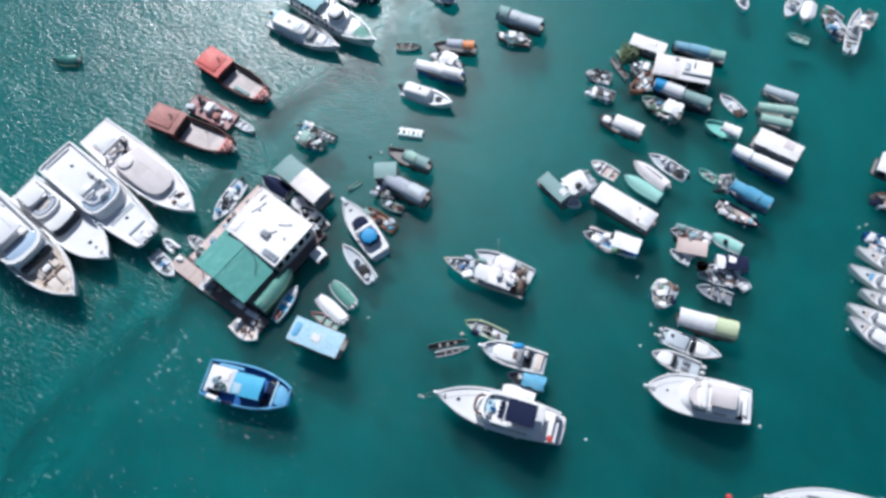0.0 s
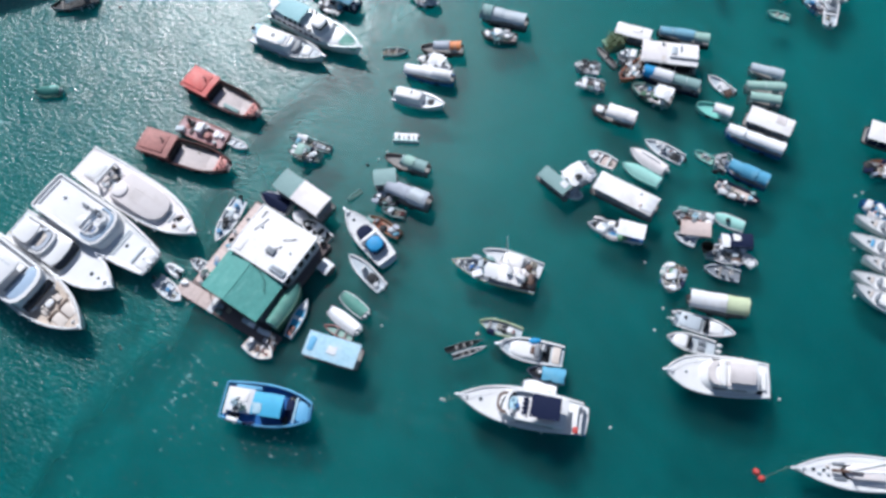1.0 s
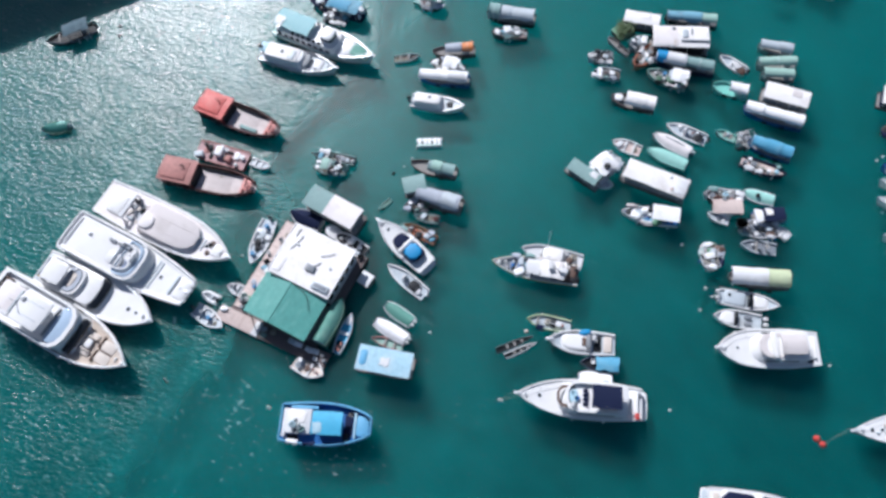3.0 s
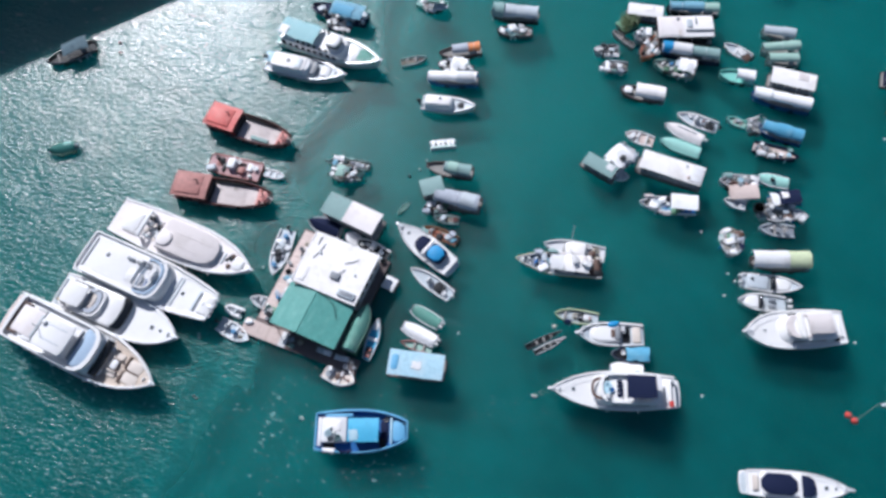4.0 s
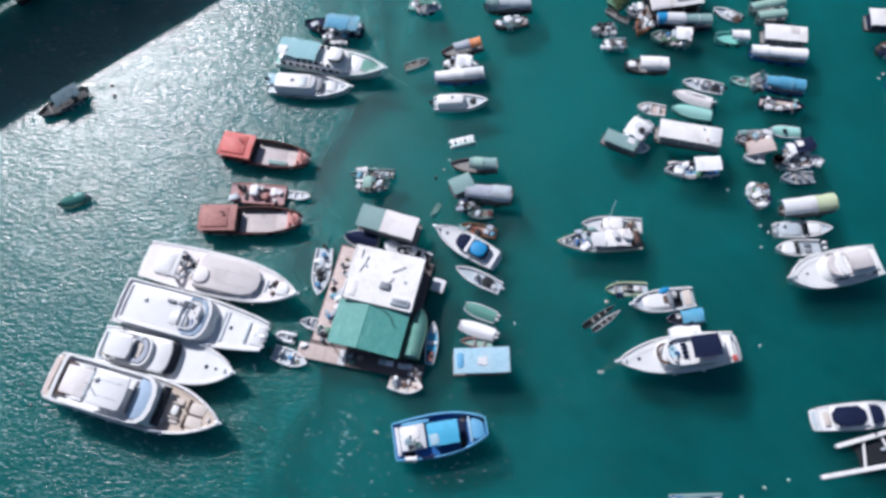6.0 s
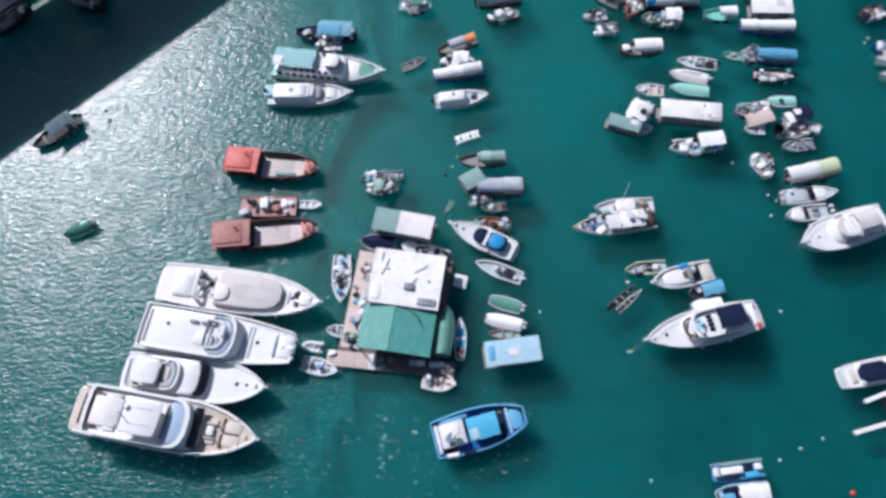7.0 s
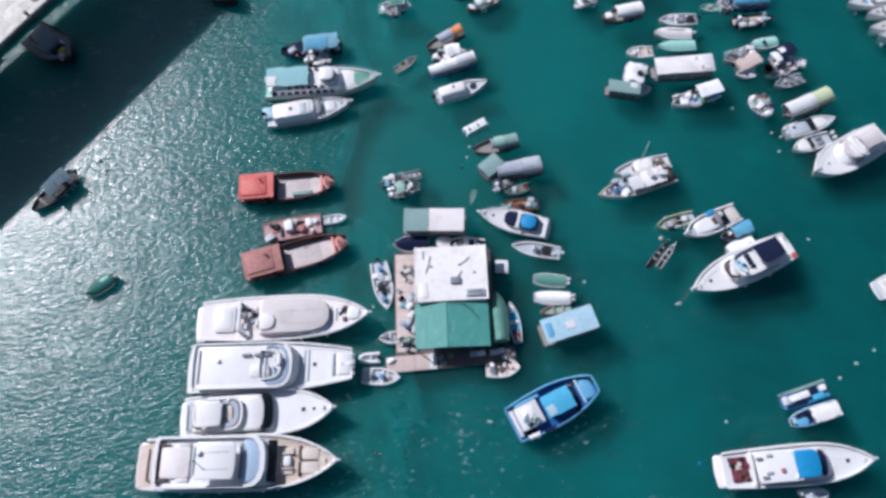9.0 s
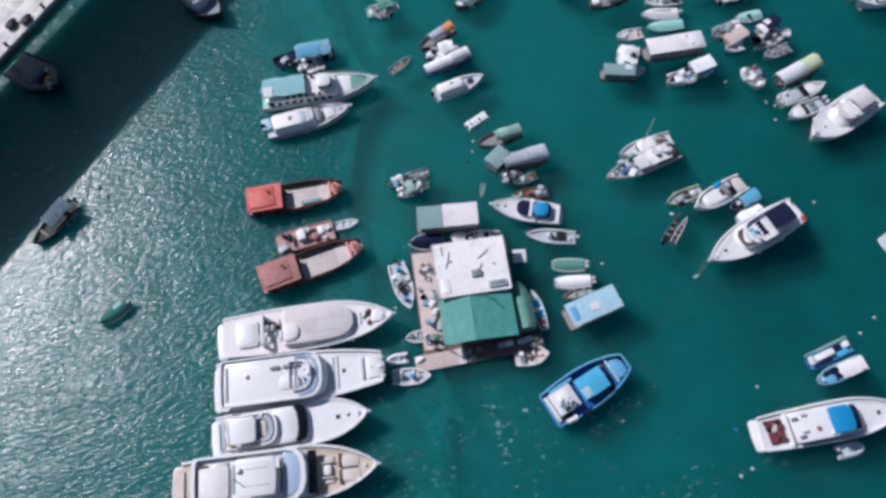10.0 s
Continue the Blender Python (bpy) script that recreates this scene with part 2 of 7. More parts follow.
    # opaque where ruffled; colour brightened there to even out light lost between the layers
    cloudy = ranged(open_water, 0.0, 0.8, 0.3, 1.0)
    clear_part = math_node("SUBTRACT", 1.0, cloudy)
    evened_tone = t.nodes.new("ShaderNodeVectorMath")
    evened_tone.operation = "SCALE"
    t.links.new(ramp.outputs["Color"], evened_tone.inputs[0])
    t.links.new(plus(math_node("DIVIDE", math_node("SUBTRACT", 0.98, times(times(clear_part, clear_part), 1.43)), cloudy), times(times(clear_part, cloudy), 1.6)), evened_tone.inputs["Scale"])
    froth = t.nodes.new("ShaderNodeMix")
    froth.data_type = "RGBA"
    froth.inputs["B"].default_value = (0.2, 0.36, 0.36, 1)
    t.links.new(foam, froth.inputs["Factor"])
    t.links.new(evened_tone.outputs["Vector"], froth.inputs["A"])
    t.links.new(froth.outputs["Result"], b.inputs["Base Color"])
    clear, body, out = t.nodes.new("ShaderNodeBsdfTransparent"), t.nodes.new("ShaderNodeMixShader"), t.nodes.new("ShaderNodeAddShader")
    t.links.new(math_node("MAXIMUM", foam, cloudy), body.inputs["Fac"])
    t.links.new(clear.outputs["BSDF"], body.inputs[1])
    t.links.new(b.outputs["BSDF"], body.inputs[2])
    t.links.new(body.outputs["Shader"], out.inputs[0])
    t.links.new(gloss.outputs["BSDF"], out.inputs[1])
    t.links.new(out.outputs["Shader"], t.nodes["Material Output"].inputs["Surface"])
    return m


WATER, DEEP = water_material("sea_water"), water_material("turbid_water", True)


# ---- mesh helpers ----
def part(name, bm, material, parent, label="", smooth=True):
    """One mesh object under a thing or a part."""
    bmesh.ops.recalc_face_normals(bm, faces=bm.faces[:])
    me = bpy.data.meshes.new(name)
    bm.to_mesh(me)
    bm.free()
    me.materials.append(material)
    if smooth:
        me.shade_smooth()
        me.set_sharp_from_angle(angle=radians(38))
    ob = new(name, me)
    ob.parent = parent
    return tagged(ob, label)


SHARED = {}


def again(name, key, build, material, parent, x=0, y=0, z=0, turn=0, label="", scale=(1, 1, 1)):
    """A part that shares its mesh with all parts of the same key."""
    key = (name, key, material.name)
    if key not in SHARED:
        bm = bmesh.new()
        build(bm)
        bmesh.ops.recalc_face_normals(bm, faces=bm.faces[:])
        me = bpy.data.meshes.new(name)
        bm.to_mesh(me)
        bm.free()
        me.materials.append(material)
        me.shade_smooth()
        me.set_sharp_from_angle(angle=radians(38))
        SHARED[key] = me
    ob = new(name, SHARED[key])
    ob.parent = parent
    ob.matrix_basis = pose(x, y, z, 0, 0, turn) @ Matrix.Diagonal((*scale, 1))
    return tagged(ob, label)


def thing(name, label, category, m, group="", kind=""):
    ob = new(name)
    ob.matrix_basis = m
    ob.empty_display_size = 0.3
    return tagged(ob, label, category, group, kind)


def loft(bm, rings, cap0=True, cap1=True, closed=True):
    rows = [[bm.verts.new(p) for p in ring] for ring in rings]
    n = len(rows[0])
    for a, c in zip(rows, rows[1:]):
        for i in range(n if closed else n - 1):
            j = (i + 1) % n
            bm.faces.new((a[i], a[j], c[j], c[i]))
    if cap0:
        bm.faces.new(rows[0][::-1])
    if cap1:
        bm.faces.new(rows[-1])


def inset(pts, d):
    """The plan outline moved inwards by about d."""
    n, out = len(pts), []
    cx, cy = sum(p[0] for p in pts) / n, sum(p[1] for p in pts) / n
    for x, y in pts:
        dx, dy = x - cx, y - cy
        out.append((x - max(-abs(dx), min(abs(dx), math.copysign(d, dx))) if abs(dx) > 1e-6 else x, y - math.copysign(min(d, abs(dy)), dy) if abs(dy) > 1e-6 else y))
    return out


def rect(x0, x1, y0, y1, r=0.05):
    return [(x0 + r, y0), (x1 - r, y0), (x1, y0 + r), (x1, y1 - r), (x1 - r, y1), (x0 + r, y1), (x0, y1 - r), (x0, y0 + r)]


def plan(x0, x1, w, rf, rb=0.15, n=7, taper=1.0):
    """An outline with a rounded front of depth rf and a rounded back of depth rb."""
    h, pts = w / 2, []
    for i in range(n + 1):
        a = math.pi * i / n - math.pi / 2
        pts.append((x1 - rf + rf * max(0, math.cos(a)) ** 0.8, h * taper * math.copysign(abs(math.sin(a)) ** 0.75, math.sin(a))))
    for i in range(5):
        a = math.pi / 2 + math.pi * i / 4
        pts.append((x0 + rb + rb * math.cos(a), h * math.copysign(abs(math.sin(a)) ** 0.35, math.sin(a)) if i not in (2,) else 0.0))
    return pts


def block(bm, pts, z0, z1, b=0.04):
    """A slab on a plan outline with a softened upper edge."""
    b = min(b, (z1 - z0) * 0.45)
    loft(bm, [[(x, y, z0) for x, y in pts], [(x, y, z1 - b) for x, y in pts], [(x, y, z1 - b * 0.3) for x, y in inset(pts, b * 0.35)], [(x, y, z1) for x, y in inset(pts, b)]])


def box(bm, x0, x1, y0, y1, z0, z1, b=0.03):
    block(bm, rect(x0, x1, y0, y1, min(b, (x1 - x0) / 3, (y1 - y0) / 3)), z0, z1, b)


def tube(bm, pts, r, n=6):
    pts = [Vector(p) for p in pts]
    rings = []
    for i, p in enumerate(pts):
        d = (pts[min(i + 1, len(pts) - 1)] - pts[max(i - 1, 0)]).normalized()
        side = d.cross(Vector((0, 0, 1)) if abs(d.z) < 0.9 else Vector((1, 0, 0))).normalized()
        up = side.cross(d)
        rings.append([p + (side * math.cos(2 * math.pi * k / n) + up * math.sin(2 * math.pi * k / n)) * r for k in range(n)])
    loft(bm, rings)


def lump(bm, cx, cy, cz, rx, ry, rz, n=8, rough=0.0, seed=0):
    """A rounded body, uneven where rough is more than nothing."""
    rng = random.Random(seed)
    rings = []
    for i in range(1, 6):
        a = math.pi * i / 6 - math.pi / 2
        rings.append([(cx + rx * math.cos(a) * math.cos(2 * math.pi * k / n) * (1 + rough * rng.uniform(-1, 1)), cy + ry * math.cos(a) * math.sin(2 * math.pi * k / n) * (1 + rough * rng.uniform(-1, 1)),
                       cz + rz * math.sin(a) * (1 + rough * rng.uniform(-1, 1))) for k in range(n)])
    loft(bm, rings)


def vault(bm, x0, x1, w, h, z, t=0.03, ribs=5, seed=0, spread=0.82):
    """A tarpaulin drawn over hoops: an open barrel with thickness, sagging between the hoops."""
    rng, n, rings = random.Random(seed), 10, []
    count = 2 * ribs + 1
    for s in range(count):
        x = x0 + (x1 - x0) * s / (count - 1)
        k = (1.0 if s % 2 == 0 else 0.985) * rng.uniform(0.97, 1.02) * (1 - 0.13 * (s / (count - 1) if seed % 3 else 0))
        outer, inner = [], []
        for i in range(n + 1):
            a = math.pi * (0.5 + spread * (i / n - 0.5))
            j = k * (1 + rng.uniform(-0.035, 0.035))
            outer.append((x + rng.uniform(-0.07, 0.07), -w / 2 * math.cos(a) * j, z + h * max(0.0, math.sin(a)) ** 0.8 * j))
            inner.append((x, -(w / 2 - t) * math.cos(a) * j, z + (h - t) * max(0.0, math.sin(a)) ** 0.8 * j))
        rings.append(outer + inner[::-1])
    loft(bm, rings)


def sheet(bm, x0, x1, y0, y1, z, crown=0.12, t=0.05, seed=0, nx=7, ny=5, wave=0.025, rag=0.0):
    """A nearly flat roof or awning with a crown across, a little sag and thickness."""
    rng, top, low = random.Random(seed), [], []
    for i in range(nx):
        for j in range(ny):
            u, v = i / (nx - 1), j / (ny - 1)
            rx, ry = (rng.uniform(-rag, rag) if u in (0, 1) else 0, rng.uniform(-rag, rag) if v in (0, 1) else 0)
            p = (x0 + (x1 - x0) * u + rx, y0 + (y1 - y0) * v + ry, z + crown * (1 - (2 * v - 1) ** 2) + rng.uniform(-wave, wave))
            top.append(bm.verts.new(p))
            low.append(bm.verts.new((p[0], p[1], p[2] - t)))
    for i in range(nx - 1):
        for j in range(ny - 1):
            a, c, d, e = i * ny + j, (i + 1) * ny + j, (i + 1) * ny + j + 1, i * ny + j + 1
            bm.faces.new((top[a], top[c], top[d], top[e]))
            bm.faces.new((low[e], low[d], low[c], low[a]))
    edge = [j for j in range(ny)] + [i * ny + ny - 1 for i in range(1, nx)] + [(nx - 1) * ny + j for j in range(ny - 2, -1, -1)] + [i * ny for i in range(nx - 2, 0, -1)]
    for a, c in zip(edge, edge[1:] + edge[:1]):
        bm.faces.new((top[a], top[c], low[c], low[a]))


# ---- boats: shells and fittings ----
class Boat:
    """A thing whose bow points along its own x, afloat at z = 0."""

    def __init__(self, name, label, bx, by, sx, sy, beam, free=0.9, sheer=0.35, stern=0.86, a=0.5, p=2.1, tip=0.0, bulwark=0.25, gun=0.1,
                 hull=None, deck=None, rail=None, fore=0.0, aft=0.0, group="", category="boat", flare=0.84, length=None):
        L = math.hypot(bx - sx, by - sy)
        ux, uy = (bx - sx) / L, (by - sy) / L
        bx, by, sx, sy = bx + ux * fore, by + uy * fore, sx - ux * aft, sy - uy * aft
        self.L, self.B = L + fore + aft, beam
        L = self.L
        self.free, self.sheer, self.bulwark, self.gun = free, sheer, bulwark, gun
        self.stern, self.a, self.p, self.tip = stern, a, p, tip
        self.root = thing(name, label, category, pose((bx + sx) / 2, (by + sy) / 2, 0, 0, 0, math.degrees(math.atan2(uy, ux))), group)
        self.seed = int(abs(bx * 31 + by * 17) * 10)
        self.rng = random.Random(self.seed)
        st = [i / 15 for i in range(13)] + [0.84, 0.9, 0.95, 0.985, 1.0]
        rings, deckline = [], []
        for s in st:
            x, w, h = (s - 0.5) * L, self.half(s), self.top(s)
            k = flare * (1 - 0.25 * max(0, s - 0.5))
            xo = x - (0.06 * L * max(0, s - 0.72) / 0.28) * 1.0
            g = min(gun, w * 0.6)
            right = [(xo * 0.995, -w * k * 0.75, -0.35), (xo, -w * k, 0.0), (x, -w * 0.985, h * 0.8), (x, -w, h - 0.02), (x, -w + 0.02, h), (x, -w + g, h), (x, -w + g + 0.02, h - bulwark)]
            rings.append(right + [(q[0], -q[1], q[2]) for q in right[::-1]])
            deckline.append((x, max(0.004, w - g), h - bulwark + 0.012))
        bm = bmesh.new()
        rows = [[bm.verts.new(q) for q in ring] for ring in rings]
        n = len(rows[0])
        for r0, r1 in zip(rows, rows[1:]):
            for i in range(n):
                j = (i + 1) % n
                if i != 6:
                    bm.faces.new((r0[i], r0[j], r1[j], r1[i]))
        bm.faces.new(rows[0][::-1])
        bm.faces.new(rows[-1])
        self.hull = part("hull", bm, hull or WHITE, self.root)
        bm = bmesh.new()
        rows = [[bm.verts.new((x, -w, z)), bm.verts.new((x, -w * 0.4, z + 0.02)), bm.verts.new((x, w * 0.4, z + 0.02)), bm.verts.new((x, w, z))] for x, w, z in deckline]
        for r0, r1 in zip(rows, rows[1:]):
            for i in range(3):
                bm.faces.new((r0[i], r1[i], r1[i + 1], r0[i + 1]))
        base = [[bm.verts.new((v.co.x, v.co.y, v.co.z - 0.05)) for v in (r[0], r[-1])] for r in rows]
        for (r0, b0), (r1, b1) in zip(zip(rows, base), zip(rows[1:], base[1:])):
            bm.faces.new((b0[0], b0[1], b1[1], b1[0]))
        self.deck = part("deck", bm, deck or OFFWHITE, self.root)
        if rail:
            bm = bmesh.new()
            side = [((s - 0.5) * L, -self.half(s) - 0.015, self.top(s) - 0.09) for s in st]
            tube(bm, side + [(x, -y, z) for x, y, z in side[::-1]], 0.05, 5)
            part("rub_rail", bm, rail, self.root)

    def half(self, s):
        w = self.stern + (1 - self.stern) * math.sin(min(1, s / self.a) * math.pi / 2)
        if s > self.a:
            u = (s - self.a) / (1 - self.a)
            w *= self.tip + (1 - self.tip) * max(0.0, 1 - u ** self.p) ** 0.9
        return max(0.012, self.B / 2 * w)

    def top(self, s):
        return self.free + self.sheer * max(0, s - 0.35) ** 1.6 / 0.5

    def X(self, f):
        return f * self.L

    def dz(self, f):
        return self.top(f + 0.5) - self.bulwark + 0.03

    def add(self, name, bm, material, label="", parent=None):
        return part(name, bm, material, parent or self.root, label)

    def cabin(self, x0, x1, w, h, z0=None, rf=0.8, rb=0.2, lean=0.35, material=None, band=(0.42, 0.86), glass=None, name="cabin", side=0.1, label="", roof=None):
        """A deckhouse: raked front, dark window band a little proud of it, cambered roof."""
        x0, x1 = self.X(x0), self.X(x1)
        z0 = self.dz((x0 + x1) / 2 / self.L) - 0.05 if z0 is None else z0
        low, high = plan(x0, x1, w, rf, rb), plan(x0 + 0.1, x1 - lean, w - 2 * side, rf * 0.95, rb)
        at = lambda f: [(a[0] + (c[0] - a[0]) * f, a[1] + (c[1] - a[1]) * f) for a, c in zip(low, high)]
        bm = bmesh.new()
        loft(bm, [[(x, y, z0) for x, y in low], [(x, y, z0 + h - 0.08) for x, y in at(0.95)], [(x, y, z0 + h - 0.02) for x, y in inset(high, 0.05)], [(x, y, z0 + h) for x, y in inset(high, 0.16)]])
        ob = self.add(name, bm, material or WHITE, label)
        if band:
            bm = bmesh.new()
            out = lambda f: inset(at(f), -0.014)
            loft(bm, [[(x, y, z0 + h * f) for x, y in out(f)] for f in (band[0], (band[0] + band[1]) / 2, band[1])])
            part("window_band", bm, glass or GLASS, ob, "dark tinted wrap-around window")
            for k in range(6):
                f = 0.12 + 0.14 * k
                for sy in (-1, 1):
                    bm = bmesh.new()
                    x = x0 + (x1 - x0) * f * 0.8 + 0.1
                    y = w / 2 - side * (band[0] + band[1]) / 2 + 0.012
                    box(bm, x, x + 0.2, min(sy * y, sy * (y - 0.05)), max(sy * y, sy * (y - 0.05)), z0 + h * band[0] - 0.01, z0 + h * band[1] + 0.01, 0.01)
                    if rf < (x1 - x0) * 0.6:
                        part("mullion", bm, material or WHITE, ob)
                    else:
                        bm.free()
        if roof:
            bm = bmesh.new()
            block(bm, inset(high, 0.12), z0 + h - 0.03, z0 + h + 0.035, 0.03)
            part("roof_panel", bm, roof, ob)
        return z0 + h

    def slab(self, name, x0, x1, y0, y1, z, t, material, b=0.05, r=0.08, label="", rf=0.0):
        bm = bmesh.new()
        if rf:
            pts = [(x, y + (y0 + y1) / 2) for x, y in plan(self.X(x0), self.X(x1), y1 - y0, rf, max(0.1, r))]
        else:
            pts = rect(self.X(x0), self.X(x1), y0, y1, r)
        block(bm, pts, z, z + t, b)
        return self.add(name, bm, material, label)

    def top_on_posts(self, x0, x1, w, z, foot, material, t=0.08, crown=0.1, rf=0.0, name="hardtop", posts=2, label=""):
        bm = bmesh.new()
        if rf:
            block(bm, plan(self.X(x0), self.X(x1), w, rf, 0.2), z, z + t, 0.06)
        else:
            sheet(bm, self.X(x0), self.X(x1), -w / 2, w / 2, z, crown, t, self.seed, rag=0.13 if name == "awning" else 0.03)
        ob = self.add(name, bm, material, label)
        for i in range(posts):
            f = x0 + (x1 - x0) * (0.08 + 0.84 * i / max(1, posts - 1))
            for sy in (-1, 1):
                self.post(f, sy * (w / 2 - 0.14), foot, z + 0.03)
        return ob

    def post(self, f, y, z0, z1, material=None, r=0.028):
        again("post", (round(z1 - z0, 2), r), lambda bm: tube(bm, [(0, 0, 0), (0, 0, z1 - z0)], r), material or STEEL, self.root, self.X(f), y, z0)

    def seat(self, f, y, lx, ly, z, material=None, back=0, name="cushion", turn=0):
        """A padded seat; back: height of a backrest at its after edge."""
        def build(bm):
            block(bm, rect(-lx / 2, lx / 2, -ly / 2, ly / 2, min(lx, ly) * 0.2), 0, 0.22, 0.08)
            if back:
                block(bm, rect(-lx / 2 - 0.12, -lx / 2 + 0.06, -ly / 2, ly / 2, 0.05), 0, back, 0.05)
        again(name, (round(lx, 2), round(ly, 2), back), build, material or CREAM, self.root, self.X(f), y, z, turn)

    def console(self, f, y, z, material=None, w=0.9):
        def build(bm):
            loft(bm, [[(x, q, 0) for x, q in rect(-0.3, 0.3, -w / 2, w / 2, 0.06)], [(x * 0.7 + 0.08, q * 0.92, 0.75) for x, q in rect(-0.3, 0.3, -w / 2, w / 2, 0.06)], [(x * 0.4 + 0.14, q * 0.86, 0.95) for x, q in rect(-0.3, 0.3, -w / 2, w / 2, 0.06)]])
        again("helm_console", round(w, 2), build, material or WHITE, self.root, self.X(f), y, z)

        def wheel(bm):
            tube(bm, [(-0.3, 0.19 * math.cos(2 * math.pi * k / 12), 0.72 + 0.19 * math.sin(2 * math.pi * k / 12)) for k in range(13)], 0.02, 5)
        again("steering_wheel", 1, wheel, BLACK, self.root, self.X(f), y, z)

    def rails(self, x0, x1, h=0.6, n=7, back=0.12):
        """Stanchions and a top rail along both sides, meeting at the bow where it reaches it."""
        pts = []
        for i in range(n + 1):
            f = x0 + (x1 - x0) * i / n
            y = max(0.05, self.half(f + 0.5) - back)
            z = self.top(f + 0.5)
            pts.append((self.X(f) - (0.1 if f > 0.48 else 0), y, z))
            for sy in (-1, 1):
                again("stanchion", h, lambda bm: tube(bm, [(0, 0, -0.03), (0, 0, h)], 0.016, 5), STEEL, self.root, pts[-1][0], sy * y, z)
        for sy in (-1, 1):
            bm = bmesh.new()
            tube(bm, [(x, sy * y, z + h) for x, y, z in pts], 0.02, 5)
            self.add("handrail", bm, STEEL)

    def fenders(self, spots, material=None):
        for f, sy in spots:
            again("fender", 1, lambda bm: lump(bm, 0, 0, 0, 0.13, 0.13, 0.38), material or WHITEBUOY, self.root, self.X(f), sy * (self.half(f + 0.5) + 0.12), self.top(f + 0.5) - 0.5)

    def hatch(self, f, y=0.0, s=0.55, z=None):
        z = self.dz(f) if z is None else z
        again("hatch", s, lambda bm: box(bm, -s / 2, s / 2, -s / 2, s / 2, 0, 0.06, 0.04), GREYWHITE, self.root, self.X(f), y, z - 0.01)
        again("hatch_pane", s, lambda bm: box(bm, -s * 0.38, s * 0.38, -s * 0.38, s * 0.38, 0, 0.07, 0.02), GLASS, self.root, self.X(f), y, z - 0.005)

    def bow_gear(self):
        z = self.dz(0.44)
        again("windlass", 1, lambda bm: (lump(bm, 0, 0, 0.13, 0.16, 0.2, 0.17), tube(bm, [(0, -0.26, 0.12), (0, 0.26, 0.12)], 0.09, 8)), STEEL, self.root, self.X(0.435), 0, z)
        again("anchor_roller", 1, lambda bm: (box(bm, -0.5, 0.35, -0.14, 0.14, 0, 0.08, 0.03), tube(bm, [(0.1, 0, -0.1), (0.3, 0, 0.06)], 0.05)), STEEL, self.root, self.X(0.5), 0, self.top(1) + 0.01)
        for sy in (-1, 1):
            again("cleat", 1, lambda bm: tube(bm, [(-0.16, 0, 0.08), (0.16, 0, 0.08)], 0.03), STEEL, self.root, self.X(0.38), sy * max(0.1, self.half(0.88) - 0.07), self.top(0.88))

    def platform(self, length=1.0, material=None, z=0.35):
        w = self.B * self.stern * 0.94
        bm = bmesh.new()
        block(bm, plan(-self.L / 2 - length, -self.L / 2 + 0.05, w, 0.05, 0.4), z - 0.14, z, 0.04)
        self.add("swim_platform", bm, WHITE)
        bm = bmesh.new()
        block(bm, plan(-self.L / 2 - length + 0.12, -self.L / 2 - 0.02, w - 0.3, 0.05, 0.3), z - 0.02, z + 0.012, 0.01)
        self.add("platform_deck", bm, material or TEAK)

    def outboard(self, y=0.0, material=None, big=1.0):
        ob = again("outboard_motor", big, lambda bm: (box(bm, -0.14 * big, 0.14 * big, -0.1 * big, 0.1 * big, -0.75 * big, 0.1 * big, 0.03), box(bm, -0.12 * big, 0.3 * big, -0.2 * big, 0.2 * big, -0.02 * big, 0.02 * big, 0.01)), GREY,
                   self.root, -self.L / 2 - 0.3 * big, y, self.free + 0.12)
        again("cowl", big, lambda bm: lump(bm, -0.02, 0, 0.26 * big, 0.34 * big, 0.24 * big, 0.3 * big, 10), material or WHITE, ob)

    def mast(self, f, y, z, h, r=0.03):
        again("mast", (h, r), lambda bm: tube(bm, [(0, 0, 0), (0, 0, h)], r), STEEL, self.root, self.X(f), y, z)

    def dome(self, f, y, z, r=0.3):
        again("radar_dome", r, lambda bm: lump(bm, 0, 0, r * 0.5, r, r, r * 0.6, 10), WHITE, self.root, self.X(f), y, z)

    def thwarts(self, fs, material=None):
        for f in fs:
            w = self.half(f + 0.5) - 0.12
            bm = bmesh.new()
            box(bm, self.X(f) - 0.14, self.X(f) + 0.14, -w, w, self.dz(f) + 0.1, self.dz(f) + 0.2, 0.02)
            self.add("thwart", bm, material or PLANK)

    def hoops(self, x0, x1, w, h, z, n=4, material=None):
        for i in range(n):
            f = x0 + (x1 - x0) * i / (n - 1)
            again("hoop", (round(w, 2), round(h, 2)), lambda bm: tube(bm, [(0, -w / 2 * math.cos(math.pi * k / 10), h * math.sin(math.pi * k / 10) ** 0.8) for k in range(11)], 0.025, 5), material or STEEL, self.root, self.X(f), 0, z)

    def canopy(self, x0, x1, w, h, z, material, label="", ribs=5, ends=True):
        bm = bmesh.new()
        vault(bm, self.X(x0), self.X(x1), w, h, z, 0.03, ribs, self.seed)
        ob = self.add("canopy", bm, material, label)
        self.hoops(x0 + 0.01, x1 - 0.01, w - 0.1, h - 0.06, z, 3)
        for f in (x0 + 0.03, x1 - 0.03):
            for sy in (-1, 1):
                self.post(f, sy * (w / 2 - 0.05), self.dz(f) - 0.05, z + 0.05)
        return ob

